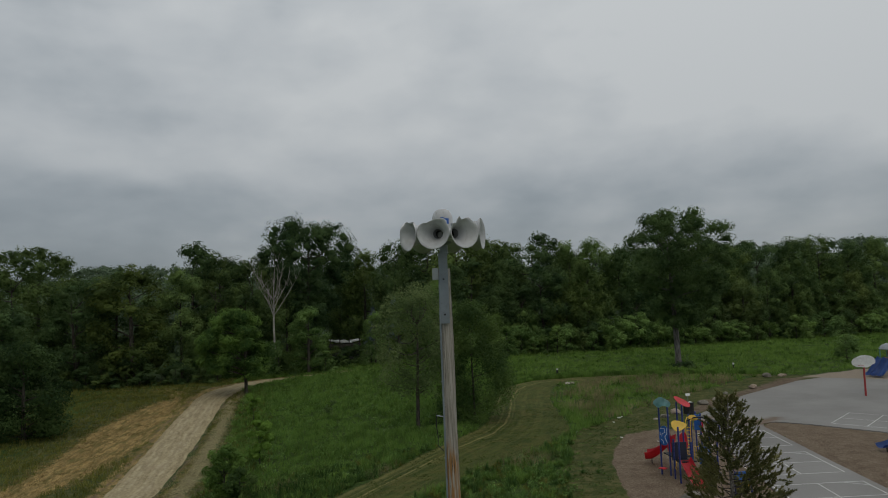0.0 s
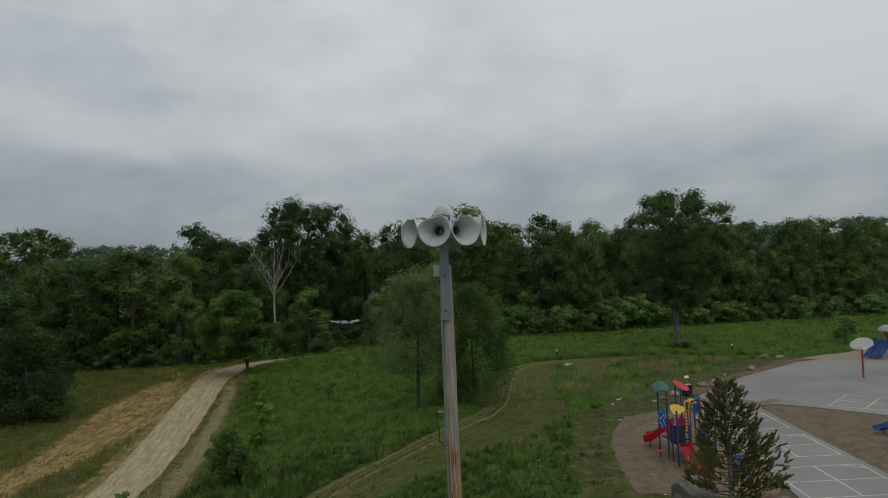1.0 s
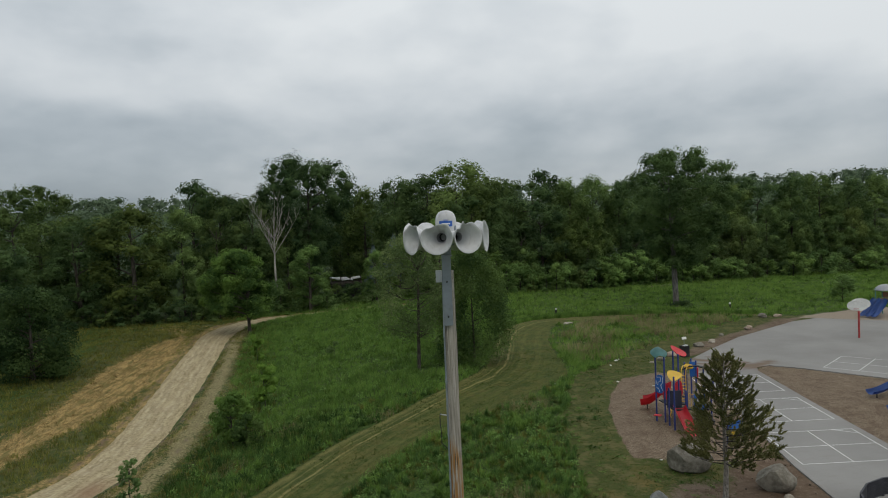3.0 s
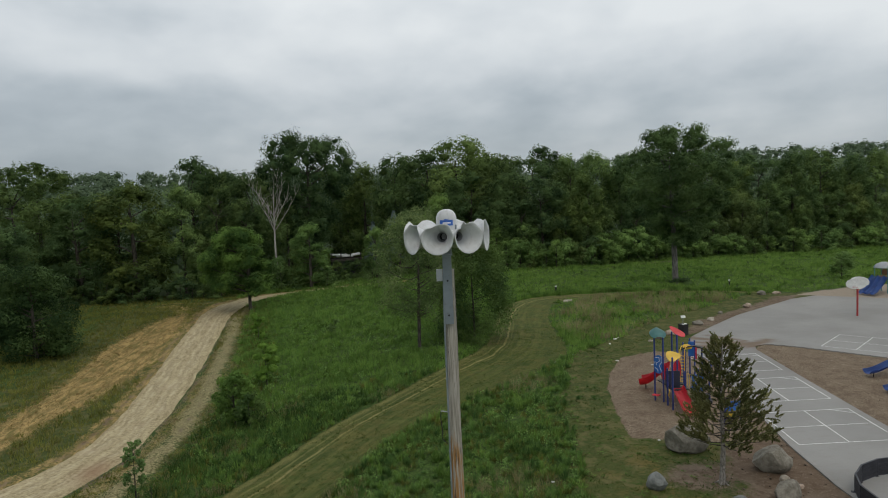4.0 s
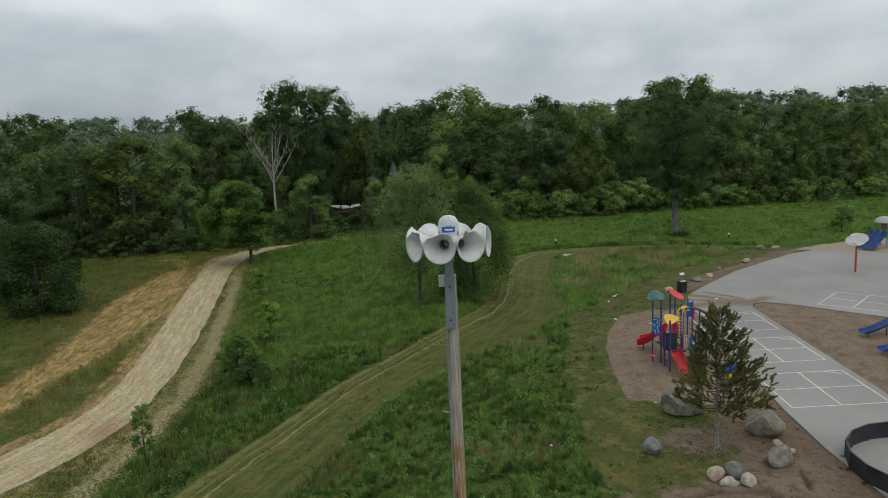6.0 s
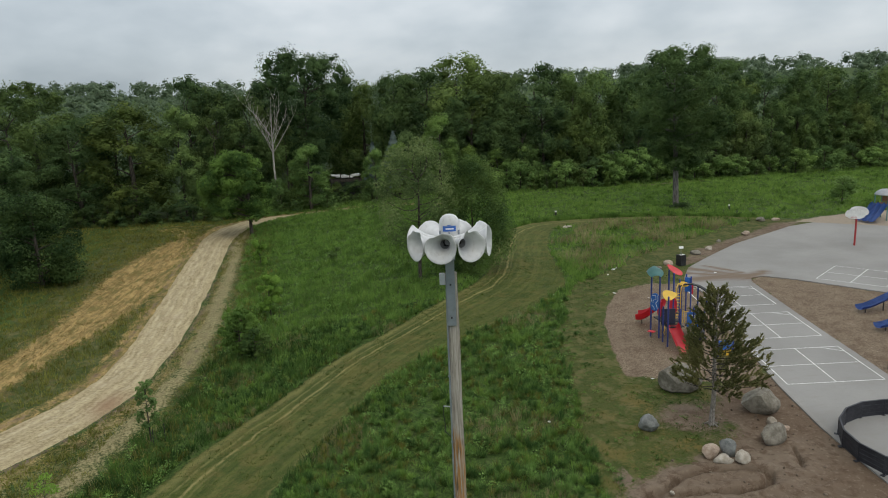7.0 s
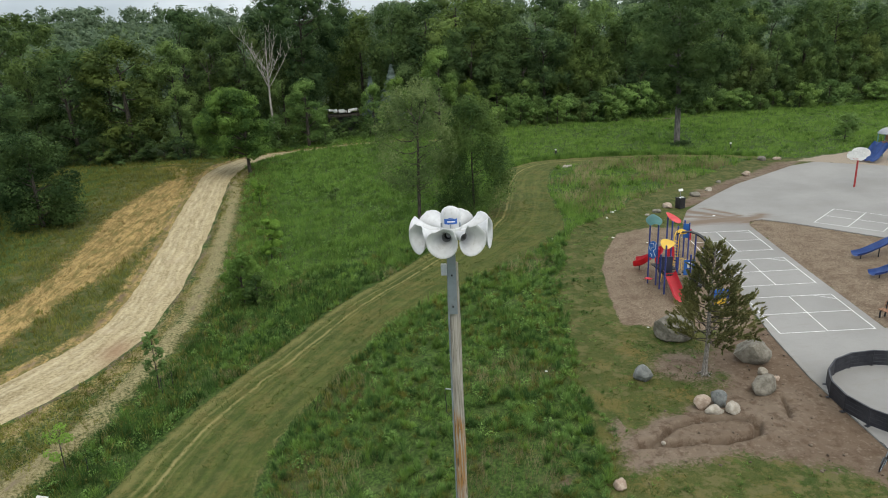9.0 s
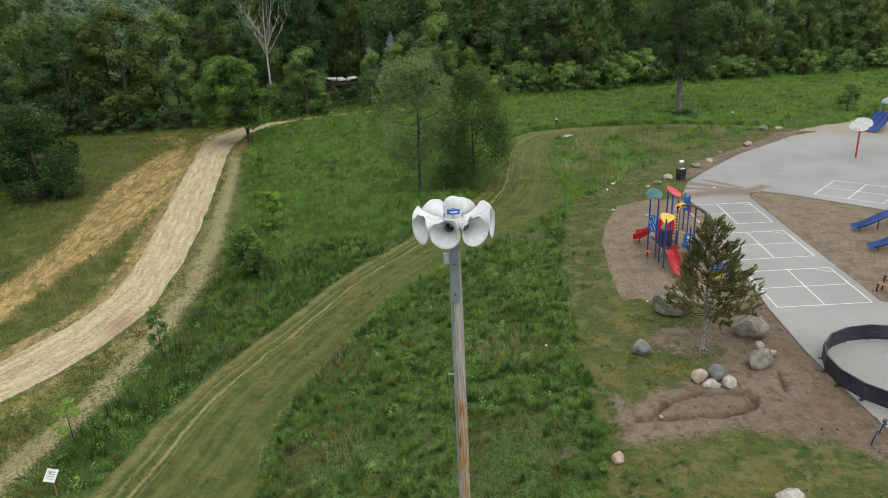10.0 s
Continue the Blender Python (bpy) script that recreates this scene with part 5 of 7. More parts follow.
def rock(x, y, sx, sy, sz, tone, seed, turn=0.0, sides=3):
    """A boulder with a few broken faces, sunk a little into the ground."""
    bm = bmesh.new()
    bmesh.ops.create_icosphere(bm, subdivisions=sides, radius=0.5)
    rng = np.random.default_rng(seed)
    cuts = [(Vector(d), rng.uniform(0.32, 0.46)) for d in sphere_points(rng, 12)]
    shift = Vector(rng.uniform(-20, 20, 3))
    for v in bm.verts:
        p = v.co.copy()
        for d, far in cuts:
            over = p.dot(d) - far
            if over > 0:
                p -= d * over * 0.95
        p *= 1 + 0.2 * noise.noise(p * 2.4 + shift) + 0.07 * noise.noise(p * 6 + shift)
        p.z = max(p.z, -0.36)
        v.co = Vector((p.x * sx, p.y * sy, (p.z + 0.36) / 0.84 * sz))
    ob = part("boulder" if max(sx, sy) > 0.8 else "rock", bm, M_STONE[tone], None)
    smooth(ob, 30)
    ob.matrix_world = pose(x, y, float(level(x, y)) - 0.06, 0, 0, turn)
    size = "large" if sx > 1.3 else "small" if sx < 0.5 else "rounded"
    return tagged(ob, f"{size} {WORDS[tone]} stone lying on the ground", "rock")


rock(16.1, 30.65, 2.6, 1.8, 1.3, "grey", 1, -8)
rock(12.7, 26.8, 0.9, 0.85, 0.8, "blue", 2)
rock(18.35, 27.3, 1.75, 1.4, 1.2, "grey", 23, -20)
rock(17.3, 24.65, 1.4, 1.05, 0.85, "grey", 44, 15)
rock(18.15, 26.0, 0.4, 0.5, 0.42, "pale", 5, 20)
rock(18.5, 25.5, 0.5, 0.35, 0.2, "pink", 15, 40)
rock(14.1, 24.05, 0.85, 0.65, 0.62, "pink", 6, 20)
rock(14.85, 23.95, 0.6, 0.75, 0.75, "blue", 7, 50)
rock(14.35, 23.4, 0.85, 0.5, 0.42, "pale", 8, 5)
rock(15.15, 23.35, 0.66, 0.6, 0.52, "pale", 9, 30)
rock(8.7, 19.6, 0.56, 0.5, 0.42, "pink", 10, 70)
rock(11.35, 21.8, 0.2, 0.22, 0.16, "pale", 11, sides=2)
rock(13.4, 16.45, 1.05, 0.9, 0.55, "pale", 12, 15)
for i, (x, y, s, tone) in enumerate(((25.9, 53.9, 0.9, "grey"), (24.7, 53.2, 0.55, "pale"), (27.5, 55.2, 1.15, "pink"), (31.6, 58.2, 1.1, "grey"), (33.8, 59.8, 0.9, "pale"), (40.7, 64.8, 1.2, "pink"), (46.6, 71.4, 1.3, "grey"), (48.2, 71.0, 1.0, "pink"), (24.9, 75.2, 1.5, "pale"), (36.4, 62.6, 0.7, "grey"))):
    rock(x, y, s, s * 0.75, s * (0.25 if y > 75 else 0.42), tone, 30 + i, i * 47, 2)

# Court lines.
CU, CV = Vector((0.2015, 0.9795, 0)), Vector((0.9934, -0.115, 0))


def stripe(bm, a, b, wide=0.05):
    a, b = Vector((*a, 0.034)), Vector((*b, 0.034))
    side = (b - a).normalized().cross(Vector((0, 0, 1))) * wide / 2
    bm.faces.new([bm.verts.new(p) for p in (a - side, b - side, b + side, a + side)])


def four_square(corner, along, across, deep, wide, corner_cut=True):
    """A square court with its quarters; the corner given is the near one on the across side."""
    root = empty("court_marking", Matrix(), "white painted four-square court on the paving", "court marking", "painted courts", "structure")
    o, u_, v_ = Vector((*corner, 0)), along * deep, -across * wide
    lines = [((0, 0), (1, 0)), ((1, 0), (1, 1)), ((1, 1), (0, 1)), ((0, 1), (0, 0)), ((0.5, 0), (0.5, 1)), ((0, 0.5), (1, 0.5))]
    if corner_cut:
        lines.append(((0.84, 0), (1, 0.22)))
    for (a, b), (c_, d) in lines:
        p, q = o + u_ * a + v_ * b, o + u_ * c_ + v_ * d
        bm = bmesh.new()
        stripe(bm, p[:2], q[:2])
        part("line", bm, M_LINE, root)


four_square((26.45, 29.12), CU, CV, 4.82, 5.02)
four_square((27.78, 35.69), CU, CV, 4.78, 5.0)
four_square((29.1, 42.15), CU, CV, 4.75, 5.0)
four_square((39.01, 43.76), Vector((0.79, 0.61, 0)).normalized(), Vector((0.645, -0.764, 0)).normalized(), 5.0, 4.72, False)

# Round ball pit of straight black panels.
pit = empty("ball_pit", pose(22.82, 22.35, 0.03), "round enclosure of black plastic panels standing on the paving", "ball pit")
PR, PN = 3.32, 18
for i in range(PN):
    a0, a1 = 2 * math.pi * i / PN, 2 * math.pi * (i + 1) / PN
    mid_a, half = (a0 + a1) / 2, PR * math.sin(math.pi / PN)
    m = pose(PR * math.cos(math.pi / PN) * math.cos(mid_a), PR * math.cos(math.pi / PN) * math.sin(mid_a), 0, 0, 0, math.degrees(mid_a) + 90)
    bm = bmesh.new()
    for j in range(4):
        box(bm, (2 * half + 0.005, 0.045, 0.165), m @ pose(0, 0, 0.135 + j * 0.178), 0.008)
    box(bm, (2 * half + 0.03, 0.075, 0.03), m @ pose(0, 0, 0.775), 0.008)
    part("panel", bm, M_PIT, pit)
    bm = tube(bmesh.new(), [(PR * math.cos(a0), PR * math.sin(a0), 0), (PR * math.cos(a0), PR * math.sin(a0), 0.79)], 0.04, 8)
    box(bm, (0.2, 0.16, 0.02), pose((PR + 0.06) * math.cos(a0), (PR + 0.06) * math.sin(a0), 0.01, 0, 0, math.degrees(a0)), 0.004)
    part("post", bm, M_PIT, pit)


def trough(line, wide, high, sides=9):
    """A slide: an open trough along a line of points, with rolled rims."""
    bm, rings = bmesh.new(), []
    line = [Vector(p) for p in line]
    for i, p in enumerate(line):
        way = (line[min(i + 1, len(line) - 1)] - line[max(i - 1, 0)])
        side = way.cross(Vector((0, 0, 1))).normalized()
        ring = []
        for j in range(sides):
            s = 2 * j / (sides - 1) - 1
            ring.append(bm.verts.new(p + side * s * wide / 2 + Vector((0, 0, high * abs(s) ** 3.5))))
        rings.append(ring)
    for lo, hi in zip(rings, rings[1:]):
        for j in range(sides - 1):
            bm.faces.new((lo[j], hi[j], hi[j + 1], lo[j + 1]))
    bmesh.ops.solidify(bm, geom=bm.faces[:], thickness=0.03)
    return bm


def curve_line(*points, n=12):
    p = np.array(points, float)
    s = np.linspace(0, 1, len(p))
    t = np.linspace(0, 1, n)
    q = np.stack([np.interp(t, s, p[:, i]) for i in range(3)], -1)
    q[1:-1] = (q[:-2] + 2 * q[1:-1] + q[2:]) / 4
    return q


def leaf_roof(w_, d, bend, n=24):
    """A leaf-shaped roof panel with rounded corners, slightly arched."""
    bm = bmesh.new()
    rows = []
    for i in range(9):
        t = i / 8
        half = w_ / 2 * (math.sin(math.pi * (0.12 + 0.80 * t)) ** 0.6)
        rows.append([bm.verts.new((half * (2 * j / 6 - 1), d * (t - 0.5), bend * (1 - (2 * j / 6 - 1) ** 2) - 0.1 * (t - 0.5) ** 2)) for j in range(7)])
    for lo, hi in zip(rows, rows[1:]):
        for j in range(6):
            bm.faces.new((lo[j], lo[j + 1], hi[j + 1], hi[j]))
    bmesh.ops.solidify(bm, geom=bm.faces[:], thickness=0.04)
    return bm


def rounded_ring(ring):
    """A closed outline with its corners cut twice."""
    p = np.array(ring, float)
    for _ in range(2):
        q = np.roll(p, -1, 0)
        p = np.stack([p * 0.75 + q * 0.25, p * 0.25 + q * 0.75], 1).reshape(-1, 2)
    return [tuple(v) for v in p]


play = empty("play_structure", pose(0, 0, 0), "blue-posted climbing frame with red slides and coloured panels", "play structure")


def post(x, y, z, r=0.05, material=None, low=-0.1):
    bm = tube(bmesh.new(), [(x, y, low), (x, y, z)], r, 10)
    lathe(bm, [(r * 1.12, z - 0.02), (r * 1.12, z + 0.02), (r * 0.6, z + 0.05), (0, z + 0.055)], 10, Matrix.Translation((x, y, 0)))
    return smooth(part("post", bm, material or M_PBLUE, play))


A1, A2, Y1, K1 = (18.1, 38.35), (18.42, 37.88), (18.22, 36.3), (18.32, 37.15)
R1, R2, B1, B2, B3 = (19.62, 39.15), (19.6, 38.45), (20.37, 38.94), (21.13, 38.3), (21.35, 37.55)
for (x, y), z in ((A1, 4.02), (A2, 4.02), (Y1, 3.05), (K1, 2.2), (R1, 3.9), (R2, 3.85), ((19.3, 37.0), 2.0), (B1, 2.85), (B2, 2.98), ((20.3, 37.2), 2.0), ((22.5, 42.4), 2.6), ((22.5, 41.75), 2.6), ((20.95, 40.3), 2.9)):
    post(x, y, z)


def slab(name, x, y, z, w_, d, t_, turn, material, label="", tilt=0.0, lean=0.0):
    bm = box(bmesh.new(), (w_, d, t_), pose(x, y, z, tilt, lean, turn), min(t_, d, w_) * 0.3)
    return part(name, bm, material, play, label)


slab("deck", 19.65, 39.35, 1.14, 1.0, 1.0, 0.07, 0, M_BLACK, "black coated deck")
slab("deck", 18.95, 38.0, 1.12, 1.1, 1.3, 0.07, 0, M_BLACK, "black coated deck")
slab("deck", 19.0, 37.05, 0.98, 1.0, 0.6, 0.07, 0, M_BLACK, "black coated deck")
slab("deck", 20.75, 37.9, 0.72, 1.0, 1.1, 0.07, -35, M_BLACK, "black coated deck")
slab("step", 20.6, 37.0, 0.45, 0.6, 0.4, 0.22, -35, M_BLACK, "black moulded step")
slab("step", 20.55, 36.7, 0.2, 0.6, 0.4, 0.22, -35, M_BLACK, "black moulded step")
bm = leaf_roof(0.98, 1.0, 0.13)
ob = smooth(part("roof", bm, M_TEAL, play, "teal leaf-shaped roof panel"), 50)
ob.matrix_basis = pose(18.25, 38.2, 4.12, 22, 0, -15)
bm = plate(bmesh.new(), rounded_ring([(-0.40, 0.26), (-0.1, 0.34), (0.44, 0.12), (0.42, -0.04), (0.0, -0.36), (-0.24, -0.34), (-0.40, -0.05)]), 0.05)
ob = part("roof", bm, M_YELLOW, play, "yellow leaf-shaped panel")
ob.matrix_basis = pose(18.38, 36.5, 3.1, 52, 0, -20)
bm = plate(bmesh.new(), rounded_ring([(-0.46, 0.42), (-0.22, 0.40), (0.46, -0.06), (0.44, -0.36), (0.12, -0.32), (-0.26, -0.02)]), 0.05)
ob = part("roof", bm, M_RED, play, "red slanting roof panel")
ob.matrix_basis = pose(19.75, 38.7, 3.98, 48, 0, -20)
# The arched dark canopy on its bowed posts.
bm = bmesh.new()
arch = [(20.22, 39.08, 2.8), (20.5, 38.85, 3.0), (20.8, 38.55, 3.08), (21.08, 38.15, 3.04), (21.28, 37.78, 2.9), (21.38, 37.48, 2.74)]
for (p, q) in zip(arch, arch[1:]):
    c_, d = Vector(p), Vector(q)
    side = (d - c_).cross(Vector((0, 0, 1))).normalized() * 0.13
    lo, hi = Vector((0, 0, -0.03)), Vector((0, 0, 0.03))
    quad = [c_ - side, c_ + side, d + side, d - side]
    vs = [[bm.verts.new(v + o) for v in quad] for o in (lo, hi)]
    bm.faces.new(vs[0][::-1]), bm.faces.new(vs[1])
    for i in range(4):
        bm.faces.new((vs[0][i], vs[0][(i + 1) % 4], vs[1][(i + 1) % 4], vs[1][i]))
bmesh.ops.remove_doubles(bm, verts=bm.verts, dist=0.02)
part("canopy", bm, M_BLACK, play, "black arched canopy bar")
# The outer post of the canopy bows outwards.
bm = tube(bmesh.new(), [(21.22, 37.6, -0.1), (21.2, 37.6, 0.9), (21.22, 37.58, 1.6), (21.32, 37.54, 2.3), (21.38, 37.5, 2.74)], 0.05, 10)
smooth(part("post", bm, M_PBLUE, play))
MAZE = pose(18.24, 38.12, 2.25, 0, 0, -40)
bm = plate(bmesh.new(), rounded_ring([(-0.27, -0.56), (0.27, -0.56), (0.28, 0.56), (-0.26, 0.56)]), 0.045, MAZE @ pose(0, 0, 0, 90))
maze = part("panel", bm, M_PANEL, play, "blue maze panel with pale grooves")
for line in (((-0.18, 0.42), (0.05, 0.42), (0.07, 0.2), (-0.1, 0.1), (-0.12, -0.05)), ((0.17, 0.44), (0.18, 0.1), (0.05, -0.05), (0.12, -0.25), (0.18, -0.4)), ((-0.18, -0.2), (-0.05, -0.3), (-0.02, -0.46)), ((-0.2, 0.2), (-0.2, 0.02))):
    part("groove", tube(bmesh.new(), [MAZE @ Vector((x, -0.05, z)) for x, z in line], 0.017, 5), M_WHITE, maze)
slab("panel", 20.35, 37.42, 1.12, 0.66, 0.045, 1.0, -20, M_PANEL, "blue steering panel")
slab("panel", 20.36, 37.37, 1.3, 0.3, 0.03, 0.34, -20, M_WHITE, "pale picture on the panel")
bm = bmesh.new()
tube(bm, [(20.36 + 0.13 * math.cos(a), 37.3 + 0.05 * math.cos(a), 0.95 + 0.13 * math.sin(a)) for a in np.linspace(0, 2 * math.pi, 15)], 0.018, 6, False)
part("wheel", bm, M_YELLOW, play, "yellow toy steering wheel")
# A yellow hooped ladder beside the canopy.
for x0, y0, x1, y1 in ((19.92, 38.75, 20.12, 38.95), (20.12, 38.55, 20.32, 38.75)):
    bm = tube(bmesh.new(), [(x0, y0, 0.7), (x0, y0, 2.5), (x0 + 0.06, y0 + 0.06, 2.85), (x0 + 0.25, y0 + 0.25, 3.02), (x0 + 0.45, y0 + 0.45, 2.98)], 0.028, 8)
    smooth(part("hoop", bm, M_YELLOW, play))
for i in range(9):
    bm = tube(bmesh.new(), [(19.92, 38.75, 0.9 + i * 0.2), (20.12, 38.55, 0.9 + i * 0.2)], 0.018, 6)
    part("rung", bm, M_YELLOW, play)
bm = plate(bmesh.new(), rounded_ring([(-0.3, -0.13), (0.3, -0.2), (0.3, 0.1), (-0.2, 0.2)]), 0.05, pose(20.55, 39.05, 2.95, 60, 0, -10))
part("panel", bm, M_YELLOW, play, "yellow curved top panel")
slab("panel", 22.45, 42.05, 2.0, 0.42, 0.05, 1.0, -30, M_PANEL, "blue end panel")
slab("panel", 22.66, 41.85, 1.75, 0.1, 0.05, 0.8, -30, M_RED, "red edge panel")
for x, y, turn, w_, h_, z in ((19.72, 38.75, -25, 0.5, 1.15, 1.72), (18.72, 38.45, -25, 0.3, 1.1, 1.72)):
    bm = plate(bmesh.new(), rounded_ring([(-w_ / 2, -h_ / 2), (w_ / 2, -h_ / 2), (w_ / 2, h_ / 4), (w_ * 0.15, h_ / 2), (-w_ / 2, h_ / 4)]), 0.05, pose(x, y, z, 90, 0, turn))
    part("panel", bm, M_RED, play, "red arched barrier panel")
slab("panel", 18.75, 37.35, 1.5, 0.86, 0.05, 1.0, -8, M_NAVY, "dark navy barrier panel")
slab("seat", 18.0, 38.0, 0.42, 0.42, 0.3, 0.05, -50, M_RED, "red bench seat")
for i in range(6):
    x, y = 20.1 + i * 0.075, 38.2 - i * 0.14
    bm = tube(bmesh.new(), [(x, y, 0.75), (x, y, 1.5)], 0.014, 6)
    part("bar", bm, M_YELLOW, play)
bm = tube(bmesh.new(), [(20.1, 38.2, 1.5), (20.48, 37.5, 1.5)], 0.02, 6)
part("bar", bm, M_YELLOW, play)
bm = tube(bmesh.new(), [(18.25, 36.8, 0.6), (18.15, 36.7, 0.75), (18.2, 36.65, 1.0), (18.3, 36.9, 1.05)], 0.02, 6)
part("handle", bm, M_YELLOW, play)
ob = part("slide", trough(curve_line((18.85, 37.0, 1.03), (18.75, 36.6, 0.93), (18.55, 35.2, 0.3), (18.5, 34.9, 0.2), (18.45, 34.5, 0.18)), 0.74, 0.22), M_RED, play, "straight red plastic slide")
smooth(ob, 50)
ob = part("slide", trough(curve_line((19.7, 39.85, 1.3), (19.4, 40.1, 1.1), (19.1, 40.35, 0.72), (18.8, 40.6, 0.4), (18.5, 40.78, 0.27), (18.3, 40.92, 0.25)), 0.95, 0.5), M_RED, play, "curved red plastic slide")
smooth(ob, 50)
bm = tube(bmesh.new(), [(18.6, 40.75, -0.05), (18.6, 40.75, 0.3)], 0.03, 8)
part("leg", bm, M_BLACK, play)
# The climbing arch half hidden by the pine.
rung = empty("activity_frame", pose(20.2, 33.4, 0), "blue and yellow activity boards on two posts", "play equipment")
for dx in (-0.45, 0.45):
    part("post", tube(bmesh.new(), [(dx, 0, -0.05), (dx, 0, 1.3)], 0.045, 8), M_PBLUE, rung)
part("panel", box(bmesh.new(), (0.8, 0.05, 0.55), pose(0, 0, 0.95), 0.015), M_PANEL, rung)
part("panel", box(bmesh.new(), (0.7, 0.06, 0.35), pose(-0.05, -0.03, 0.5), 0.015), M_YELLOW, rung, "yellow lower panel")


def chute(name, line, wide, label, legs):
    root = empty(name, Matrix(), label, "slide")
    smooth(part("trough", trough(line, wide, 0.24), M_SLIDE, root), 50)
    for x, y, z in legs:
        part("leg", tube(bmesh.new(), [(x, y, -0.05), (x, y, z)], 0.035, 8), M_BLACK, root)
    return root


chute("slide", curve_line((32.8, 38.9, 0.28), (33.5, 38.9, 0.34), (35.2, 38.9, 0.95), (37.0, 38.95, 1.6), (39.0, 39.0, 2.2), n=16), 0.75, "long blue plastic slide ending on wood chips", ((33.3, 38.9, 0.3), (34.6, 38.9, 0.72), (38.5, 39.0, 2.0)))
chute("slide", curve_line((31.3, 35.5, 0.26), (32.0, 35.5, 0.3), (33.6, 35.55, 0.72), (35.5, 35.6, 1.3), n=14), 0.7, "low blue plastic slide ending on wood chips", ((31.9, 35.5, 0.28), (34.9, 35.58, 1.05)))
pt = empty("play_post", pose(36.0, 39.6, 0), "dark red post beside the blue slide", "post")
smooth(part("shaft", tube(bmesh.new(), [(0, 0, -0.1), (0, 0, 1.1)], 0.07, 10), M_HOOP, pt))

# Far play tower with a wide wavy slide.
tower = empty("play_tower", pose(58.9, 67.6, 0, 0, 0, -68), "far play tower with a wide blue slide and a grey dome", "play tower")
for dx in (-0.7, 0.7):
    for dy in (-0.7, 0.7):
        part("post", tube(bmesh.new(), [(dx, dy, -0.05), (dx, dy, 3.0)], 0.06, 8), M_TEAL, tower)
part("deck", box(bmesh.new(), (1.5, 1.5, 0.08), pose(0, 0, 1.75), 0.02), M_PLANK, tower)
part("wall", box(bmesh.new(), (1.4, 0.05, 0.6), pose(0, 0.72, 2.15), 0.01), M_PLANK, tower)
smooth(part("roof", lathe(bmesh.new(), [(1.05, 2.75), (1.08, 2.8), (1.0, 2.95), (0.75, 3.2), (0.4, 3.36), (0, 3.42)], 18), M_GREY, tower, "grey dome roof"), 50)
for i in range(3):
    x = -0.62 + 0.62 * i
    ob = part("slide", trough(curve_line((x, -0.7, 1.8), (x, -1.2, 1.65), (x, -2.0, 0.95), (x, -2.7, 0.55), (x, -3.3, 0.22), (x, -3.7, 0.2), n=14), 0.66, 0.18), M_SLIDE, tower, "one lane of the wavy blue slide")
    smooth(ob, 50)

# Basketball post with two fan-shaped boards.
hoop = empty("basketball_hoop", pose(46.75, 56.8, 0.03, 0, 0, -49), "red basketball post with two white fan-shaped backboards", "basketball hoop")
smooth(part("post", tube(bmesh.new(), [(0, 0, -0.1), (0, 0, 2.75)], 0.085, 12), M_HOOP, hoop))
bm = bmesh.new()
tube(bm, [(0, -0.75, 2.9), (0, 0.95, 2.9)], 0.05, 8)
tube(bm, [(0, 0, 2.4), (0, -0.7, 2.85)], 0.035, 8)
tube(bm, [(0, 0, 2.4), (0, 0.9, 2.85)], 0.035, 8)
part("arm", bm, M_HOOP, hoop)
fan = [(-0.38, -0.42), (0.38, -0.42), (0.68, -0.22), (0.72, 0.05), (0.6, 0.3), (0.36, 0.44), (0, 0.5), (-0.36, 0.44), (-0.6, 0.3), (-0.72, 0.05), (-0.68, -0.22)]
for dy, flip in ((-0.8, 1), (1.0, -1)):
    board = part("backboard", plate(bmesh.new(), [(x * 1.12, z) for x, z in fan], 0.05, pose(0, dy, 3.08, 90)), M_WHITE, hoop, "white fan-shaped metal backboard")
    bm = bmesh.new()
    ring = [(0.23 * math.cos(a), dy - flip * 0.4 + 0.23 * math.sin(a), 2.85) for a in np.linspace(0, 2 * math.pi, 17)]
    tube(bm, ring, 0.012, 5, False)
    part("rim", bm, M_HOOP, hoop)

# Bench, bin, bicycle, sign and posts.
bench = empty("bench", pose(28.0, 29.75, 0, 0, 0, -75), "brown wooden bench with dark iron ends", "bench")
for i in range(3):
    part("slat", box(bmesh.new(), (1.5, 0.12, 0.04), pose(0, -0.16 + i * 0.14, 0.46), 0.008), M_PLANK, bench)
for i in range(2):
    part("slat", box(bmesh.new(), (1.5, 0.03, 0.13), pose(0, 0.27 + i * 0.03, 0.62 + i * 0.17, -10), 0.008), M_PLANK, bench)
for dx in (-0.62, 0.62):
    bm = box(bmesh.new(), (0.06, 0.5, 0.06), pose(dx, 0.0, 0.40), 0.01)
    box(bm, (0.06, 0.07, 0.42), pose(dx, -0.2, 0.2), 0.01)
    box(bm, (0.06, 0.07, 0.88), pose(dx, 0.25, 0.42, -6), 0.01)
    part("end_frame", bm, M_BLACK, bench)

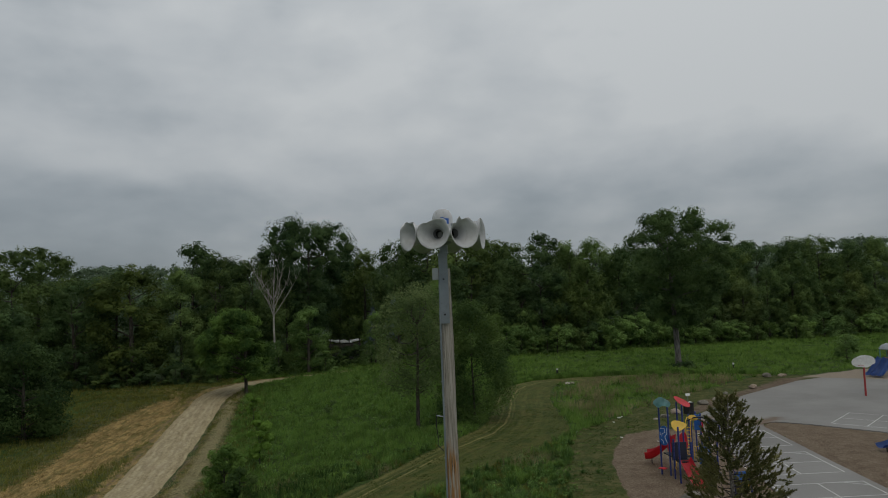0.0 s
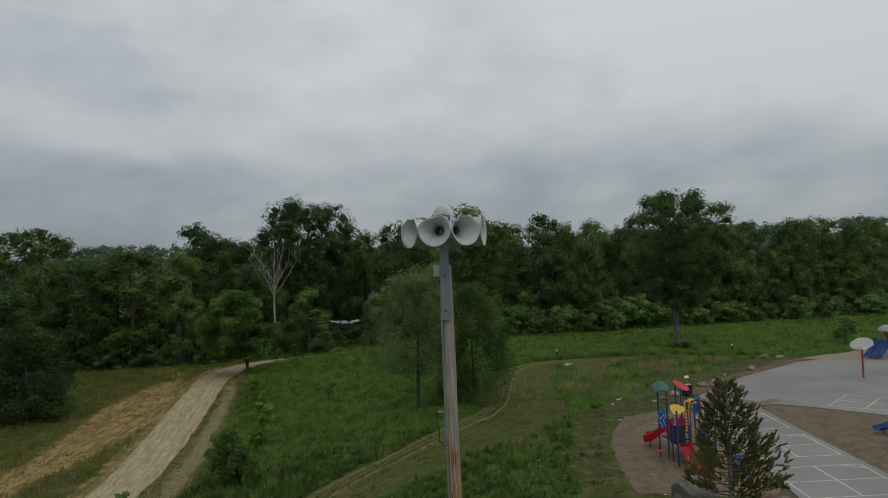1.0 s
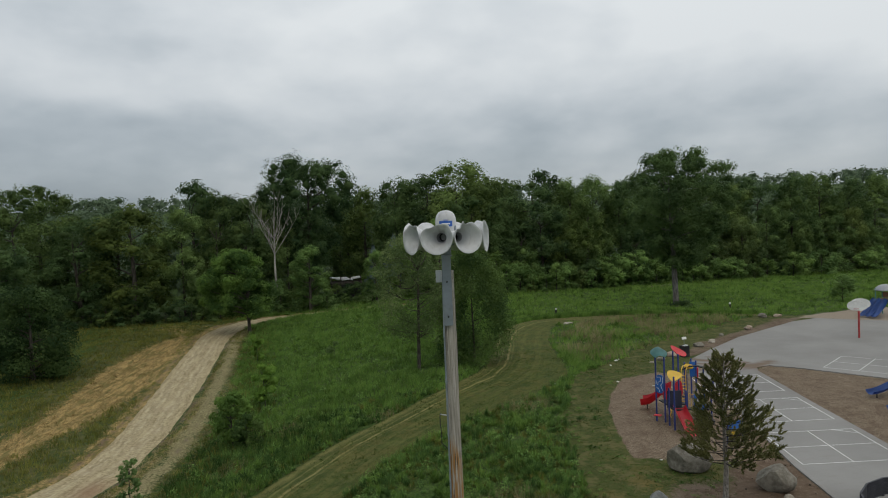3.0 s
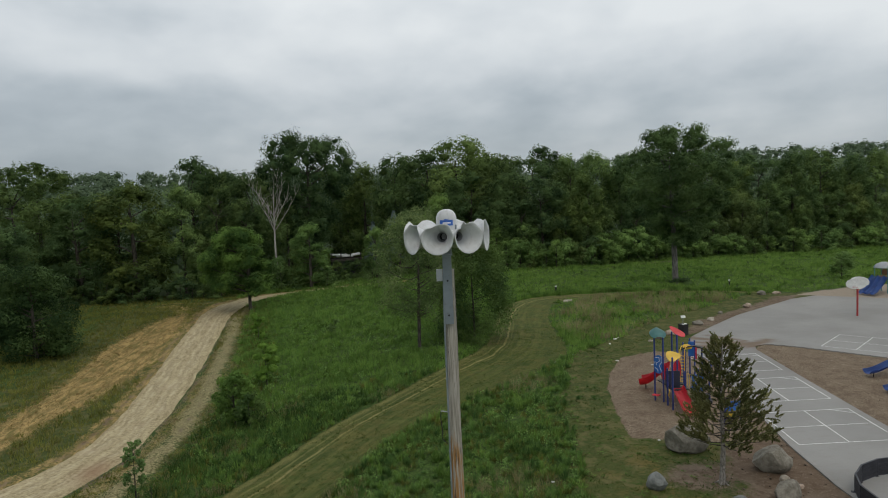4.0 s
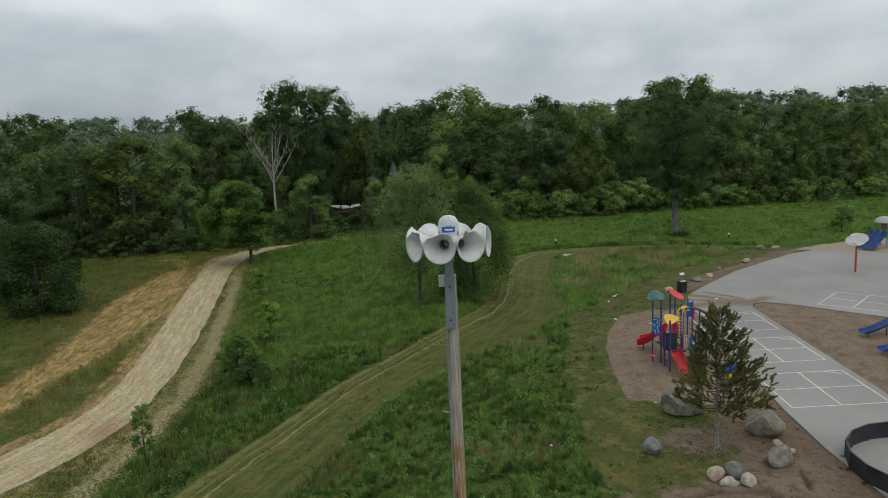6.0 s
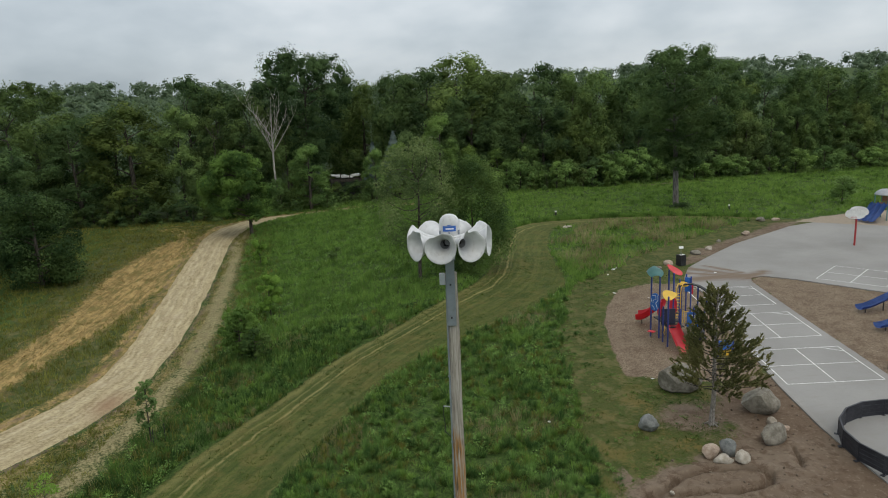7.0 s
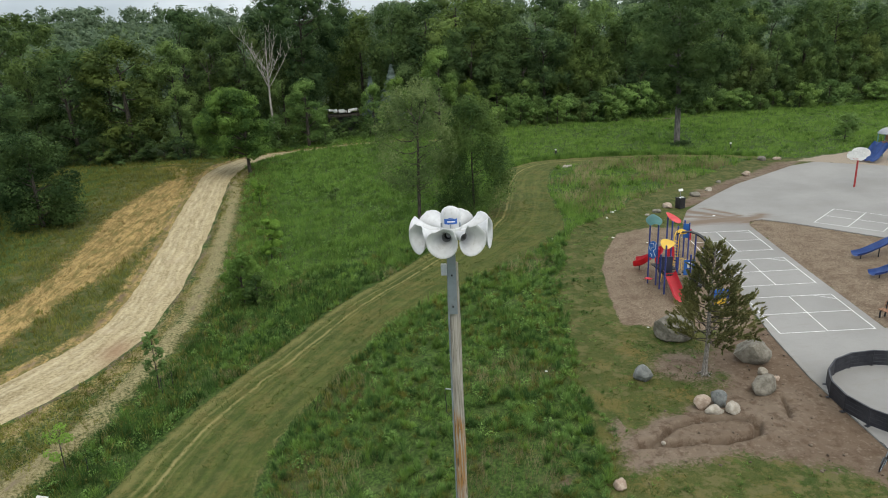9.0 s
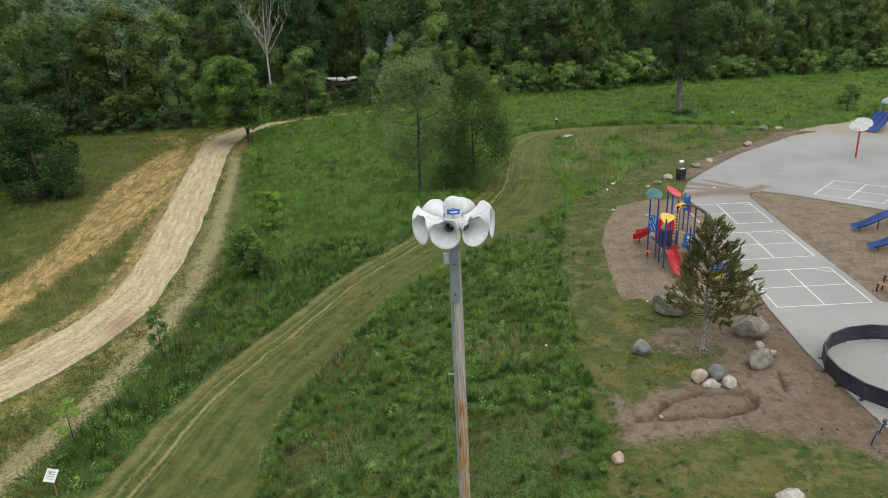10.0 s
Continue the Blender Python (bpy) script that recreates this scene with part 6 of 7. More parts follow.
bin_ = empty("litter_bin", pose(28.35, 54.6, 0, 0, 0, 20), "black slatted litter bin with pale papers on its rim", "litter bin")
bm = box(bmesh.new(), (0.58, 0.58, 0.9), pose(0, 0, 0.46), 0.03)
part("body", bm, M_BLACK, bin_)
for i in range(6):
    part("slat", box(bmesh.new(), (0.08, 0.02, 0.84), pose(-0.25 + i * 0.1, -0.3, 0.47), 0.005), M_BLACK, bin_)
part("rim", box(bmesh.new(), (0.64, 0.64, 0.06), pose(0, 0, 0.93), 0.015), M_BLACK, bin_)
for dx, dy, turn in ((-0.15, -0.12, 10), (0.16, -0.1, -25)):
    part("paper", box(bmesh.new(), (0.24, 0.16, 0.03), pose(dx, dy, 0.98, 12, 8, turn), 0.005), M_WHITE, bin_, "white paper on the bin")
part("stem", tube(bmesh.new(), [(0.2, 0.2, 0.9), (0.2, 0.2, 1.5)], 0.02, 6), M_STEEL, bin_)
part("plate", box(bmesh.new(), (0.42, 0.05, 0.22), pose(0.2, 0.19, 1.55, -25, 0, -15), 0.01), M_WHITE, bin_, "white plate above the bin")


def wheel(name, m, root):
    bm = bmesh.new()
    tube(bm, [(0.29 * math.cos(a), 0, 0.29 * math.sin(a)) for a in np.linspace(0, 2 * math.pi, 25)], 0.026, 8, False)
    ob = smooth(part(name, bm, M_BLACK, root))
    ob.matrix_basis = m
    bm = bmesh.new()
    tube(bm, [(0.262 * math.cos(a), 0, 0.262 * math.sin(a)) for a in np.linspace(0, 2 * math.pi, 25)], 0.01, 6, False)
    for j in range(14):
        a = 2 * math.pi * j / 14
        tube(bm, [(0, 0.02 * (-1) ** j, 0), (0.26 * math.cos(a), 0, 0.26 * math.sin(a))], 0.002, 3, False)
    part("rim", bm, M_STEEL, ob)


bike = empty("bicycle", pose(18.45, 18.85, 0.0, 8, 0, 35), "small bicycle standing at the edge of the paving", "bicycle")
wheel("wheel", pose(-0.47, 0, 0.32), bike)
wheel("wheel", pose(0.47, 0, 0.32), bike)
bm = bmesh.new()
for line in (((-0.36, 0, 0.68), (0.13, 0, 0.62)), ((-0.34, 0, 0.58), (0.02, 0, 0.3)), ((0.13, 0, 0.66), (0.02, 0, 0.3)), ((0.02, 0, 0.3), (0.47, 0, 0.32)), ((0.13, 0, 0.6), (0.47, 0, 0.32))):
    tube(bm, line, 0.018, 6)
part("frame", bm, M_DARK, bike)
bm = tube(bmesh.new(), [(-0.32, 0, 0.86), (-0.36, 0, 0.7), (-0.40, 0, 0.56)], 0.018, 6)
for dy in (-0.06, 0.06):
    tube(bm, [(-0.4, dy, 0.56), (-0.47, dy, 0.32)], 0.013, 6)
part("fork", bm, M_STEEL, bike)
part("handlebar", tube(bmesh.new(), [(-0.22, -0.33, 0.98), (-0.3, -0.2, 1.0), (-0.32, 0, 0.88), (-0.3, 0.2, 1.0), (-0.22, 0.33, 0.98)], 0.014, 6), M_BLACK, bike)
part("saddle", box(bmesh.new(), (0.26, 0.13, 0.05), pose(0.16, 0, 0.78, 0, 3), 0.02), M_BLACK, bike)
part("seat_post", tube(bmesh.new(), [(0.12, 0, 0.6), (0.15, 0, 0.77)], 0.014, 6), M_STEEL, bike)

gz = float(level(-12.6, 23.8))
sign = empty("sign", pose(-12.6, 23.9, gz, 0, 0, 25), "small white notice tilted on a wooden stake", "sign")
part("stake", tube(bmesh.new(), [(0.02, 0.03, -0.2), (0, 0, 1.15)], 0.03, 8), M_PLANK, sign)
board = part("board", box(bmesh.new(), (0.42, 0.015, 0.5), pose(0, -0.04, 1.0, -20, 34, 0), 0.004), M_WHITE, sign)
for i in range(4):
    part("bar", box(bmesh.new(), (0.3 - 0.05 * (i % 2), 0.004, 0.03), pose(0, -0.04, 1.0, -20, 34, 0) @ pose(0, -0.011, 0.14 - 0.09 * i), 0), M_GREY, board)
for x, y, z in ((-10.5, 33.5, 0.95), (-10.1, 34.1, 0.95), (-12.0, 26.9, 0.8)):
    st = empty("stake", pose(x, y, float(level(x, y))), "thin dark stake beside a young tree", "stake", "stakes of the saplings")
    part("shaft", tube(bmesh.new(), [(0, 0, -0.1), (0.02, 0, z)], 0.018, 6), M_BLACK, st)
tp = empty("trail_post", pose(25.4, 81.3, float(level(25.4, 81.3))), "short black trail post with a pale cap", "post")
part("shaft", box(bmesh.new(), (0.2, 0.14, 0.95), pose(0, 0, 0.45), 0.01), M_BLACK, tp)
part("cap", box(bmesh.new(), (0.2, 0.14, 0.16), pose(0, 0, 1.0), 0.02), M_WHITE, tp)
tp = empty("trail_post", pose(47.6, 79.8, 0), "short black trail post with a pale cap", "post")
part("shaft", box(bmesh.new(), (0.16, 0.14, 0.5), pose(0, 0, 0.22), 0.01), M_BLACK, tp)
part("cap", box(bmesh.new(), (0.2, 0.16, 0.24), pose(0, 0, 0.58, 0, 15), 0.05), M_WHITE, tp)
for i, (x, y, s) in enumerate(((22.3, 54.9, 0.28), (22.7, 55.3, 0.2), (21.2, 53.3, 0.2), (19.6, 47.9, 0.22), (21.5, 46.0, 0.16), (15.3, 32.0, 0.14), (15.1, 48.9, 0.16), (8.6, 28.5, 0.15), (29.7, 51.3, 0.2), (17.2, 50.8, 0.1))):
    bm = box(bmesh.new(), (s, s * 0.7, s * 0.22), pose(0, 0, s * 0.1, 8, -6, i * 40), s * 0.08)
    ob = part("litter", bm, M_WHITE, None)
    ob.matrix_world = pose(x, y, float(level(x, y)) + (0.03 if i == 8 else 0.02))
    tagged(ob, "scrap of white litter on the ground", "litter", "litter")

# A white trailer with a covered load, seen through the trees.
trailer = empty("trailer", pose(-0.2, 121.0, float(level(-0.2, 121)), 0, 0, 8), "white parked trailer with a covered load behind the trees", "trailer")
for x, w_, z, h_ in ((-2.05, 1.2, 3.66, 0.2), (-1.2, 1.0, 3.52, 0.34), (-0.25, 1.1, 3.42, 0.42), (0.75, 0.9, 3.3, 0.24), (1.85, 1.5, 3.52, 0.26)):
    smooth(part("cover", box(bmesh.new(), (w_, 2.2, h_), pose(x, 0, z, 0, 7 * math.sin(2.3 * x)), 0.1), M_WHITE, trailer, "white sagging cover"))
for x in (-2.6, -0.95, 0.62, 2.4):
    part("upright", box(bmesh.new(), (0.14, 0.12, 1.3), pose(x, -1.18, 3.3, 0, 6 * math.sin(x)), 0.02), M_BARK, trailer)
# Dark boxes added below the covers, in place of the shade there.
part("bed", box(bmesh.new(), (5.4, 2.1, 0.5), pose(0, 0, 2.75), 0.05), M_BARK, trailer)
part("shade_chassis", box(bmesh.new(), (5.0, 1.6, 1.4), pose(0, 0.2, 1.6), 0.05), M_BLACK, trailer)
for x in (-0.8, 0.8):
    part("wheel", lathe(bmesh.new(), [(0, -0.14), (0.48, -0.14), (0.53, 0), (0.48, 0.14), (0, 0.14)], 18, pose(x, -1.0, 0.52, 90)), M_BLACK, trailer)

# ---------------------------------------------------------------- pine
pine = empty("pine_tree", plant(15.62, 26.6), "young pine with a bare grey trunk beside boulders", "pine")
rng = np.random.default_rng(81)
PH = 6.35
bm = bmesh.new()
tube(bm, [(0, 0, -0.1), (0, 0, 0.08), (0.02, 0.02, 0.5), (0.05, 0, 1.5), (0.02, 0.04, 3.5), (0.06, 0, 6.3)], [0.22, 0.14, 0.115, 0.10, 0.07, 0.015], 10)
for i in range(5):
    a = i * 1.3
    tube(bm, [(0.05 * math.cos(a), 0.05 * math.sin(a), 0.14), (0.22 * math.cos(a), 0.22 * math.sin(a), 0.04), (0.42 * math.cos(a), 0.42 * math.sin(a), -0.05)], [0.06, 0.045, 0.02], 5)
k = Mat("pine_bark", rough=0.95, gloss=0.2)
grain = k.noise(8.0, 6.0, 0.6, k.scaled(3, 3, 0.7))
k.colour(k.mix(k.ramp(grain, 0.35, 0.65), (0.13, 0.115, 0.1), (0.33, 0.30, 0.27)))
M_PBARK = k.bump(grain, 0.6, 0.03).m
smooth(part("trunk", bm, M_PBARK, pine))
tufts, ways = [], []
for i in range(70):
    h = 1.6 + (PH - 1.85) * ((i + 0.5) / 70) ** 1.08
    a = i * 2.399 + rng.uniform(-0.3, 0.3)
    s = (h - 1.35) / (PH - 1.35)
    reach = 2.2 * (1 - s) ** 1.08 * (0.7 + 0.3 * min(1, (s + 0.1) / 0.2)) * rng.uniform(0.72, 1.08) * (1 + 0.16 * math.cos(a + 0.5)) + 0.12
    rise_ = reach * (0.2 + 0.6 * s)
    line = np.array([(0.03, 0, h), (0.35 * reach * math.cos(a), 0.35 * reach * math.sin(a), h + rise_ * 0.1), (0.75 * reach * math.cos(a), 0.75 * reach * math.sin(a), h + rise_ * 0.5), (reach * math.cos(a), reach * math.sin(a), h + rise_ + 0.1)])
    smooth(part("branch", tube(bmesh.new(), line, [0.026 * (1.3 - s), 0.018, 0.011, 0.005], 4), M_BARK, pine))
    n = int(5 + reach * 9)
    for j in range(n):
        q = rng.uniform(0.25, 1.0) ** 0.7
        seg = min(int(q * 3), 2)
        f_ = q * 3 - seg
        p = line[seg] * (1 - f_) + line[seg + 1] * f_
        off = rng.normal(0, 0.12 * reach * (0.35 + 0.65 * q), 3) * (1, 1, 0.5)
        off[2] += 0.08
        way = np.array([math.cos(a), math.sin(a), 0.0]) * 0.7 + np.array([0, 0, 0.75]) + rng.normal(0, 0.25, 3)
        tufts.append(p + off)
        ways.append(way / np.linalg.norm(way))
tufts.append(np.array([0.06, 0, PH - 0.25]))
ways.append(np.array([0, 0, 1.0]))
tufts, ways = np.array(tufts), np.array(ways)
per = 32
p = np.repeat(tufts, per, 0)
w_ = np.repeat(ways, per, 0)
along = rng.uniform(0.0, 0.32, (len(p), 1))
needle = w_ * 0.75 + sphere_points(rng, len(p)) * 0.6
needle /= np.linalg.norm(needle, axis=1)[:, None]
root_p = p + w_ * along
tip_p = root_p + needle * rng.uniform(0.09, 0.15, (len(p), 1))
cross = np.cross(needle, sphere_points(rng, len(p)))
cross /= np.linalg.norm(cross, axis=1)[:, None] + 1e-9
v = np.stack([root_p - cross * 0.024, root_p + cross * 0.024, tip_p], 1).reshape(-1, 3)
np_mesh("needles", v, np.arange(len(v)).reshape(-1, 3), M_PINE, pine)

# ---------------------------------------------------------------- grass and weeds


def scatter(rng, x0, x1, y0, y1, per_m2):
    n = int((x1 - x0) * (y1 - y0) * per_m2)
    return rng.uniform(x0, x1, n), rng.uniform(y0, y1, n)


ROAD_RING = ROAD_L + ROAD_R[::-1]


def wild(x, y):
    """Where the growth is rough: off the path, lawn, paving and track."""
    ragged_edge = 0.9 * patchy(x, y, 0.45, 14.0) * patchy(x, y, 1.4, 15.0)
    ok = (away(x, y, MOWN_PATH) > ragged_edge - 0.1) & (away(x, y, LAWN) > 1.4 * ragged_edge - 0.6) & (away(x, y, ROAD_RING) > 0.3) & (away(x, y, SAND) > 0.3) & (away(x, y, PAVING) > 0.5)
    return ok & (away(x, y, STRAW) > -0.3) & (away(x, y, VERGE, False) > 1.0 + 0.8 * patchy(x, y, 0.6, 3.0)) & ((x > np.interp(y, [p[1] for p in VERGE], [p[0] for p in VERGE])) | (y > 92))


def seen_side(x, y):
    """Inside the wedge that the field of view sweeps."""
    return (x > -0.52 * y - 3) & (x < 0.98 * y + 4)


def grass(name, rng, x, y, blades_each, height, spread, width, lean, material, label, category):
    n, m = len(x), blades_each
    z = level(x, y) + bumps(x, y)
    a, q = rng.uniform(0, 2 * math.pi, (n, m)), rng.uniform(0, spread, (n, m))
    bx, by = x[:, None] + q * np.cos(a), y[:, None] + q * np.sin(a)
    size = np.asarray(height).reshape(-1, 1) * rng.uniform(0.6, 1.25, (n, m))
    ta, tl = rng.uniform(0, 2 * math.pi, (n, m)), rng.uniform(0.1, lean, (n, m)) * size
    wa = rng.uniform(0, math.pi, (n, m))
    wx, wy = np.cos(wa) * width / 2, np.sin(wa) * width / 2
    bz = np.repeat(z[:, None], m, 1)
    left = np.stack([bx - wx, by - wy, bz - 0.02], -1)
    right = np.stack([bx + wx, by + wy, bz - 0.02], -1)
    tip = np.stack([bx + tl * np.cos(ta), by + tl * np.sin(ta), bz + size], -1)
    v = np.stack([left, right, tip], 2).reshape(-1, 3)
    return tagged(np_mesh(name, v, np.arange(len(v)).reshape(-1, 3), material), label, category, kind="stuff")


def weeds(name, rng, x, y, leaves_each, height, spread, length, material, label):
    n, m = len(x), leaves_each
    size = rng.uniform(0.6, 1.3, (n, 1)) * np.asarray(height).reshape(-1, 1)
    d = sphere_points(rng, n * m).reshape(n, m, 3)
    d[..., 2] = np.abs(d[..., 2])
    z = level(x, y) + bumps(x, y)
    p = np.stack([x, y, z], -1)[:, None] + d * np.stack([size * spread / height, size * spread / height, size], -1) * rng.uniform(0.35, 1.0, (n, m, 1))
    face = d * 0.6 + sphere_points(rng, n * m).reshape(n, m, 3) * 0.5 + np.array([0, 0, 0.6])
    face /= np.linalg.norm(face, axis=-1)[..., None]
    v, f = leaflets(rng, p.reshape(-1, 3), face.reshape(-1, 3), length, length * 0.55)
    return tagged(np_mesh(name, v, f, material), label, "weeds", kind="stuff")


def tussocks(name, rng, x, y, leaves_each, height, spread, width, material, label):
    """Clumps of upright pointed leaves that fan out from a foot."""
    n, m = len(x), leaves_each
    size = np.asarray(height).reshape(-1, 1) * rng.uniform(0.4, 1.35, (n, 1))
    spread = spread * (0.55 + 0.9 * rng.uniform(size=(n, 1)))
    a, q = rng.uniform(0, 2 * math.pi, (n, m)), rng.uniform(0, 1, (n, m)) ** 0.6
    tall = size * rng.uniform(0.55, 1.05, (n, m)) * (1 - 0.35 * q**2)
    foot = np.stack([x[:, None] + 0.45 * q * spread * np.cos(a), y[:, None] + 0.45 * q * spread * np.sin(a), (level(x, y) + bumps(x, y))[:, None] + tall * rng.uniform(-0.05, 0.45, (n, m))], -1)
    out = np.stack([np.cos(a) * q, np.sin(a) * q, 0 * q], -1) * spread[..., None] * 0.75
    tip = foot + out + np.stack([0 * q, 0 * q, tall * 0.62], -1)
    wa = a + math.pi / 2 + rng.normal(0, 0.6, (n, m))
    side = np.stack([np.cos(wa), np.sin(wa), 0 * wa], -1) * np.asarray(width).reshape(-1, 1, 1) * rng.uniform(0.6, 1.3, (n, m, 1))
    v = np.stack([foot + side, foot - side, tip], 2).reshape(-1, 3)
    return tagged(np_mesh(name, v, np.arange(len(v)).reshape(-1, 3), material), label, "weeds", kind="stuff")


rng = np.random.default_rng(91)
# The rough meadow near the pole: grass, clumps of upright weeds, a few broad-leaved ones, dry stalks and thin spots.


x, y = scatter(rng, -8, 17, 10, 50, 6)
keep = wild(x, y) & seen_side(x, y) & (rng.uniform(size=len(x)) > 0.8 * thin(x, y))
x, y = x[keep], y[keep]
grass("meadow_grass", rng, x, y, 8, 0.10 + 0.22 * patchy(x, y, 0.9, 1.0) ** 1.5, 0.17, 0.022, 0.8, M_GRASS, "long green meadow grass in uneven clumps", "grass")
x, y = scatter(rng, -8, 17, 10, 50, 9)
keep = wild(x, y) & seen_side(x, y) & (rng.uniform(size=len(x)) < (0.15 + 0.85 * patchy(x, y, 0.8, 2.0)) * S3((0.98 - patchy(x, y, 2.2, 4.0)) / 0.3) * (1 - thin(x, y)))
x, y = x[keep], y[keep]
sort = rng.uniform(size=len(x))
leafy, spiky, fresh = sort < 0.03, (sort > 0.03) & (sort < 0.76), sort > 0.76
weeds("meadow_weeds", rng, x[leafy], y[leafy], 110, 0.5, 0.26, 0.036, M_WEED, "leafy green weeds growing in clumps among grass")
tussocks("tall_weeds", rng, x[spiky], y[spiky], 92, 0.56, 0.26, 0.013, M_WEED, "upright narrow-leaved weeds in the meadow")
tussocks("fresh_weeds", rng, x[fresh], y[fresh], 92, 0.48, 0.26, 0.013, M_MEADOW, "light green clumps of young weeds in the meadow")
x, y = scatter(rng, -8, 17, 10, 50, 11)
keep = wild(x, y) & (patchy(x, y, 2.2, 4.0) > 0.72)
grass("dry_stalks", rng, x[keep], y[keep], 6, np.full(keep.sum(), 0.5), 0.14, 0.014, 0.5, M_DRY, "dry tan stalks standing in the meadow", "grass")
x, y = scatter(rng, -8, 17, 10, 50, 6)
keep = wild(x, y) & seen_side(x, y) & (rng.uniform(size=len(x)) < patchy(x, y, 2.0, 21.0))
tussocks("grass_tufts", rng, x[keep], y[keep], 40, 0.42, 0.28, 0.011, M_OLIVE, "olive tufts of fine grass among the weeds")
# Clumps that stray from the meadow into the worn lawn.
x, y = scatter(rng, 5, 20, 10, 46, 4)
edge_ = -away(x, y, LAWN)
keep = (edge_ > -0.5) & (away(x, y, PAVING) > 1.5) & (away(x, y, CHIPS_A) > 0.8) & (away(x, y, EARTH) > 0.4) & (np.abs(away(x, y, DITCH)) > 0.9) & seen_side(x, y)
keep &= rng.uniform(size=len(x)) < 0.75 * np.exp(-np.maximum(edge_, 0) / np.where(y < 24, 1.6, 0.45)) * (0.3 + 0.7 * patchy(x, y, 0.6, 51.0))
tussocks("stray_tufts", rng, x[keep], y[keep], 60, 0.36, 0.26, 0.013, M_WEED, "green tufts straying into the worn lawn")
# The meadow west of the path.
x, y = scatter(rng, -16, 20, 24, 112, 11.5)
keep = wild(x, y) & (away(x, y, MOWN_PATH) > 0) & seen_side(x, y) & ~((x > -5) & (y < 45) & (x > -5 + (y - 25) * 0.7))
x, y = x[keep], y[keep]
far = np.clip(y / 45, 0.8, 2.2)
strip = (y < 47 + 4 * patchy(x, y, 3.0, 2.0)) & (x < 2)
for which, material, label in ((~strip, M_GRASS, "tall green grass covering the field"), (strip, M_LUSH, "dark lush grass between the track and the mown path")):
    grass("field_grass", rng, x[which], y[which], 7, 0.22 + 0.5 * patchy(x[which], y[which], 1.2, 3.0) ** 1.5, 0.2, 0.04, 0.6, material, label, "grass")
x, y = scatter(rng, -16, 20, 24, 112, 3.8)
keep = wild(x, y) & seen_side(x, y) & (rng.uniform(size=len(x)) < 0.1 + 0.9 * patchy(x, y, 1.9, 5.0) ** 2)
half = rng.uniform(size=len(x)) < 0.5
weeds("field_weeds", rng, x[keep & half], y[keep & half], 46, 0.55, 0.36, 0.06, M_WEED, "broad-leaved weeds growing in the field")
tussocks("field_tufts", rng, x[keep & ~half], y[keep & ~half], 44, 0.7, 0.45, 0.013 * np.clip(y[keep & ~half] / 28, 0.9, 3.2), M_MEADOW, "light green upright clumps in the field")
# Finer olive grass between the track and the weeds.
x, y = scatter(rng, -20, -4, 24, 96, 9)
side_ = x - np.interp(y, [p[1] for p in VERGE], [p[0] for p in VERGE])
keep = (side_ > -4.5) & (side_ < 5.5 * rng.uniform(size=len(x))) & (away(x, y, ROAD_RING) > 0.2) & (away(x, y, MOWN_PATH) > 0.2) & (np.abs(side_) > 0.5) & seen_side(x, y)
tussocks("verge_tufts", rng, x[keep], y[keep], 14, 0.12 + 0.5 * S3((side_[keep] - 0.5) / 2.5), 0.34, 0.02, M_OLIVE, "olive and straw coloured grass tufts beside the dirt track")
# The meadow before the woods.
x, y = scatter(rng, 18, 106, 50, 113, 5)
keep = wild(x, y) & seen_side(x, y)
x, y = x[keep], y[keep]
grass("far_meadow_grass", rng, x, y, 6, 0.25 + 0.4 * patchy(x, y, 2.4, 6.0) ** 1.5, 0.3, 0.06, 0.7, M_MEADOW, "green meadow grass before the woods", "grass")
x, y = scatter(rng, 18, 106, 50, 113, 0.9)
keep = wild(x, y) & seen_side(x, y) & (rng.uniform(size=len(x)) < 0.1 + 0.9 * patchy(x, y, 2.5, 7.0) ** 2)
tussocks("far_meadow_weeds", rng, x[keep], y[keep], 18, 0.6, 0.6, 0.07, M_MEADOW, "patches of weeds in the far meadow")
x, y = scatter(rng, 19, 42, 55, 77, 6)
keep = wild(x, y) & (patchy(x, y, 2.0, 8.0) > 0.45)
grass("dry_stalks", rng, x[keep], y[keep], 6, np.full(keep.sum(), 0.75), 0.2, 0.03, 0.5, M_DRY, "pale dry stalks among the meadow grass", "grass")
# The tall edge of the meadow along the far side of the mown path.
edge_line = np.array([p for p in PATH_EDGE if p[1] > 66])
pick = rng.uniform(0, len(edge_line) - 1.001, 2600)
lo_ = pick.astype(int)
x, y = (edge_line[lo_] * (1 - (pick - lo_))[:, None] + edge_line[lo_ + 1] * (pick - lo_)[:, None]).T
x, y = x - rng.uniform(0.1, 1.0, len(x)) * (y < 77), y + rng.uniform(0.15, 1.0, len(x))
grass("edge_grass", rng, x, y, 9, 0.38 + 0.25 * patchy(x, y, 1.5, 61.0), 0.25, 0.05, 0.4, M_GRASS, "tall dark grass standing along the mown path", "grass")
# West of the track.
x, y = scatter(rng, -40, -13, 26, 108, 7)
keep = (away(x, y, ROAD_RING) > 0.1) & seen_side(x, y) & (away(x, y, STRAW) > -0.8 + 1.2 * rng.uniform(size=len(x)))
x, y = x[keep], y[keep]
grass("verge_grass", rng, x, y, 6, 0.18 + 0.24 * patchy(x, y, 2.0, 9.0), 0.24, 0.045, 0.8, M_OLIVE, "olive green grass beside the dirt track", "grass")
x, y = scatter(rng, -30, -9, 22, 104, 13)
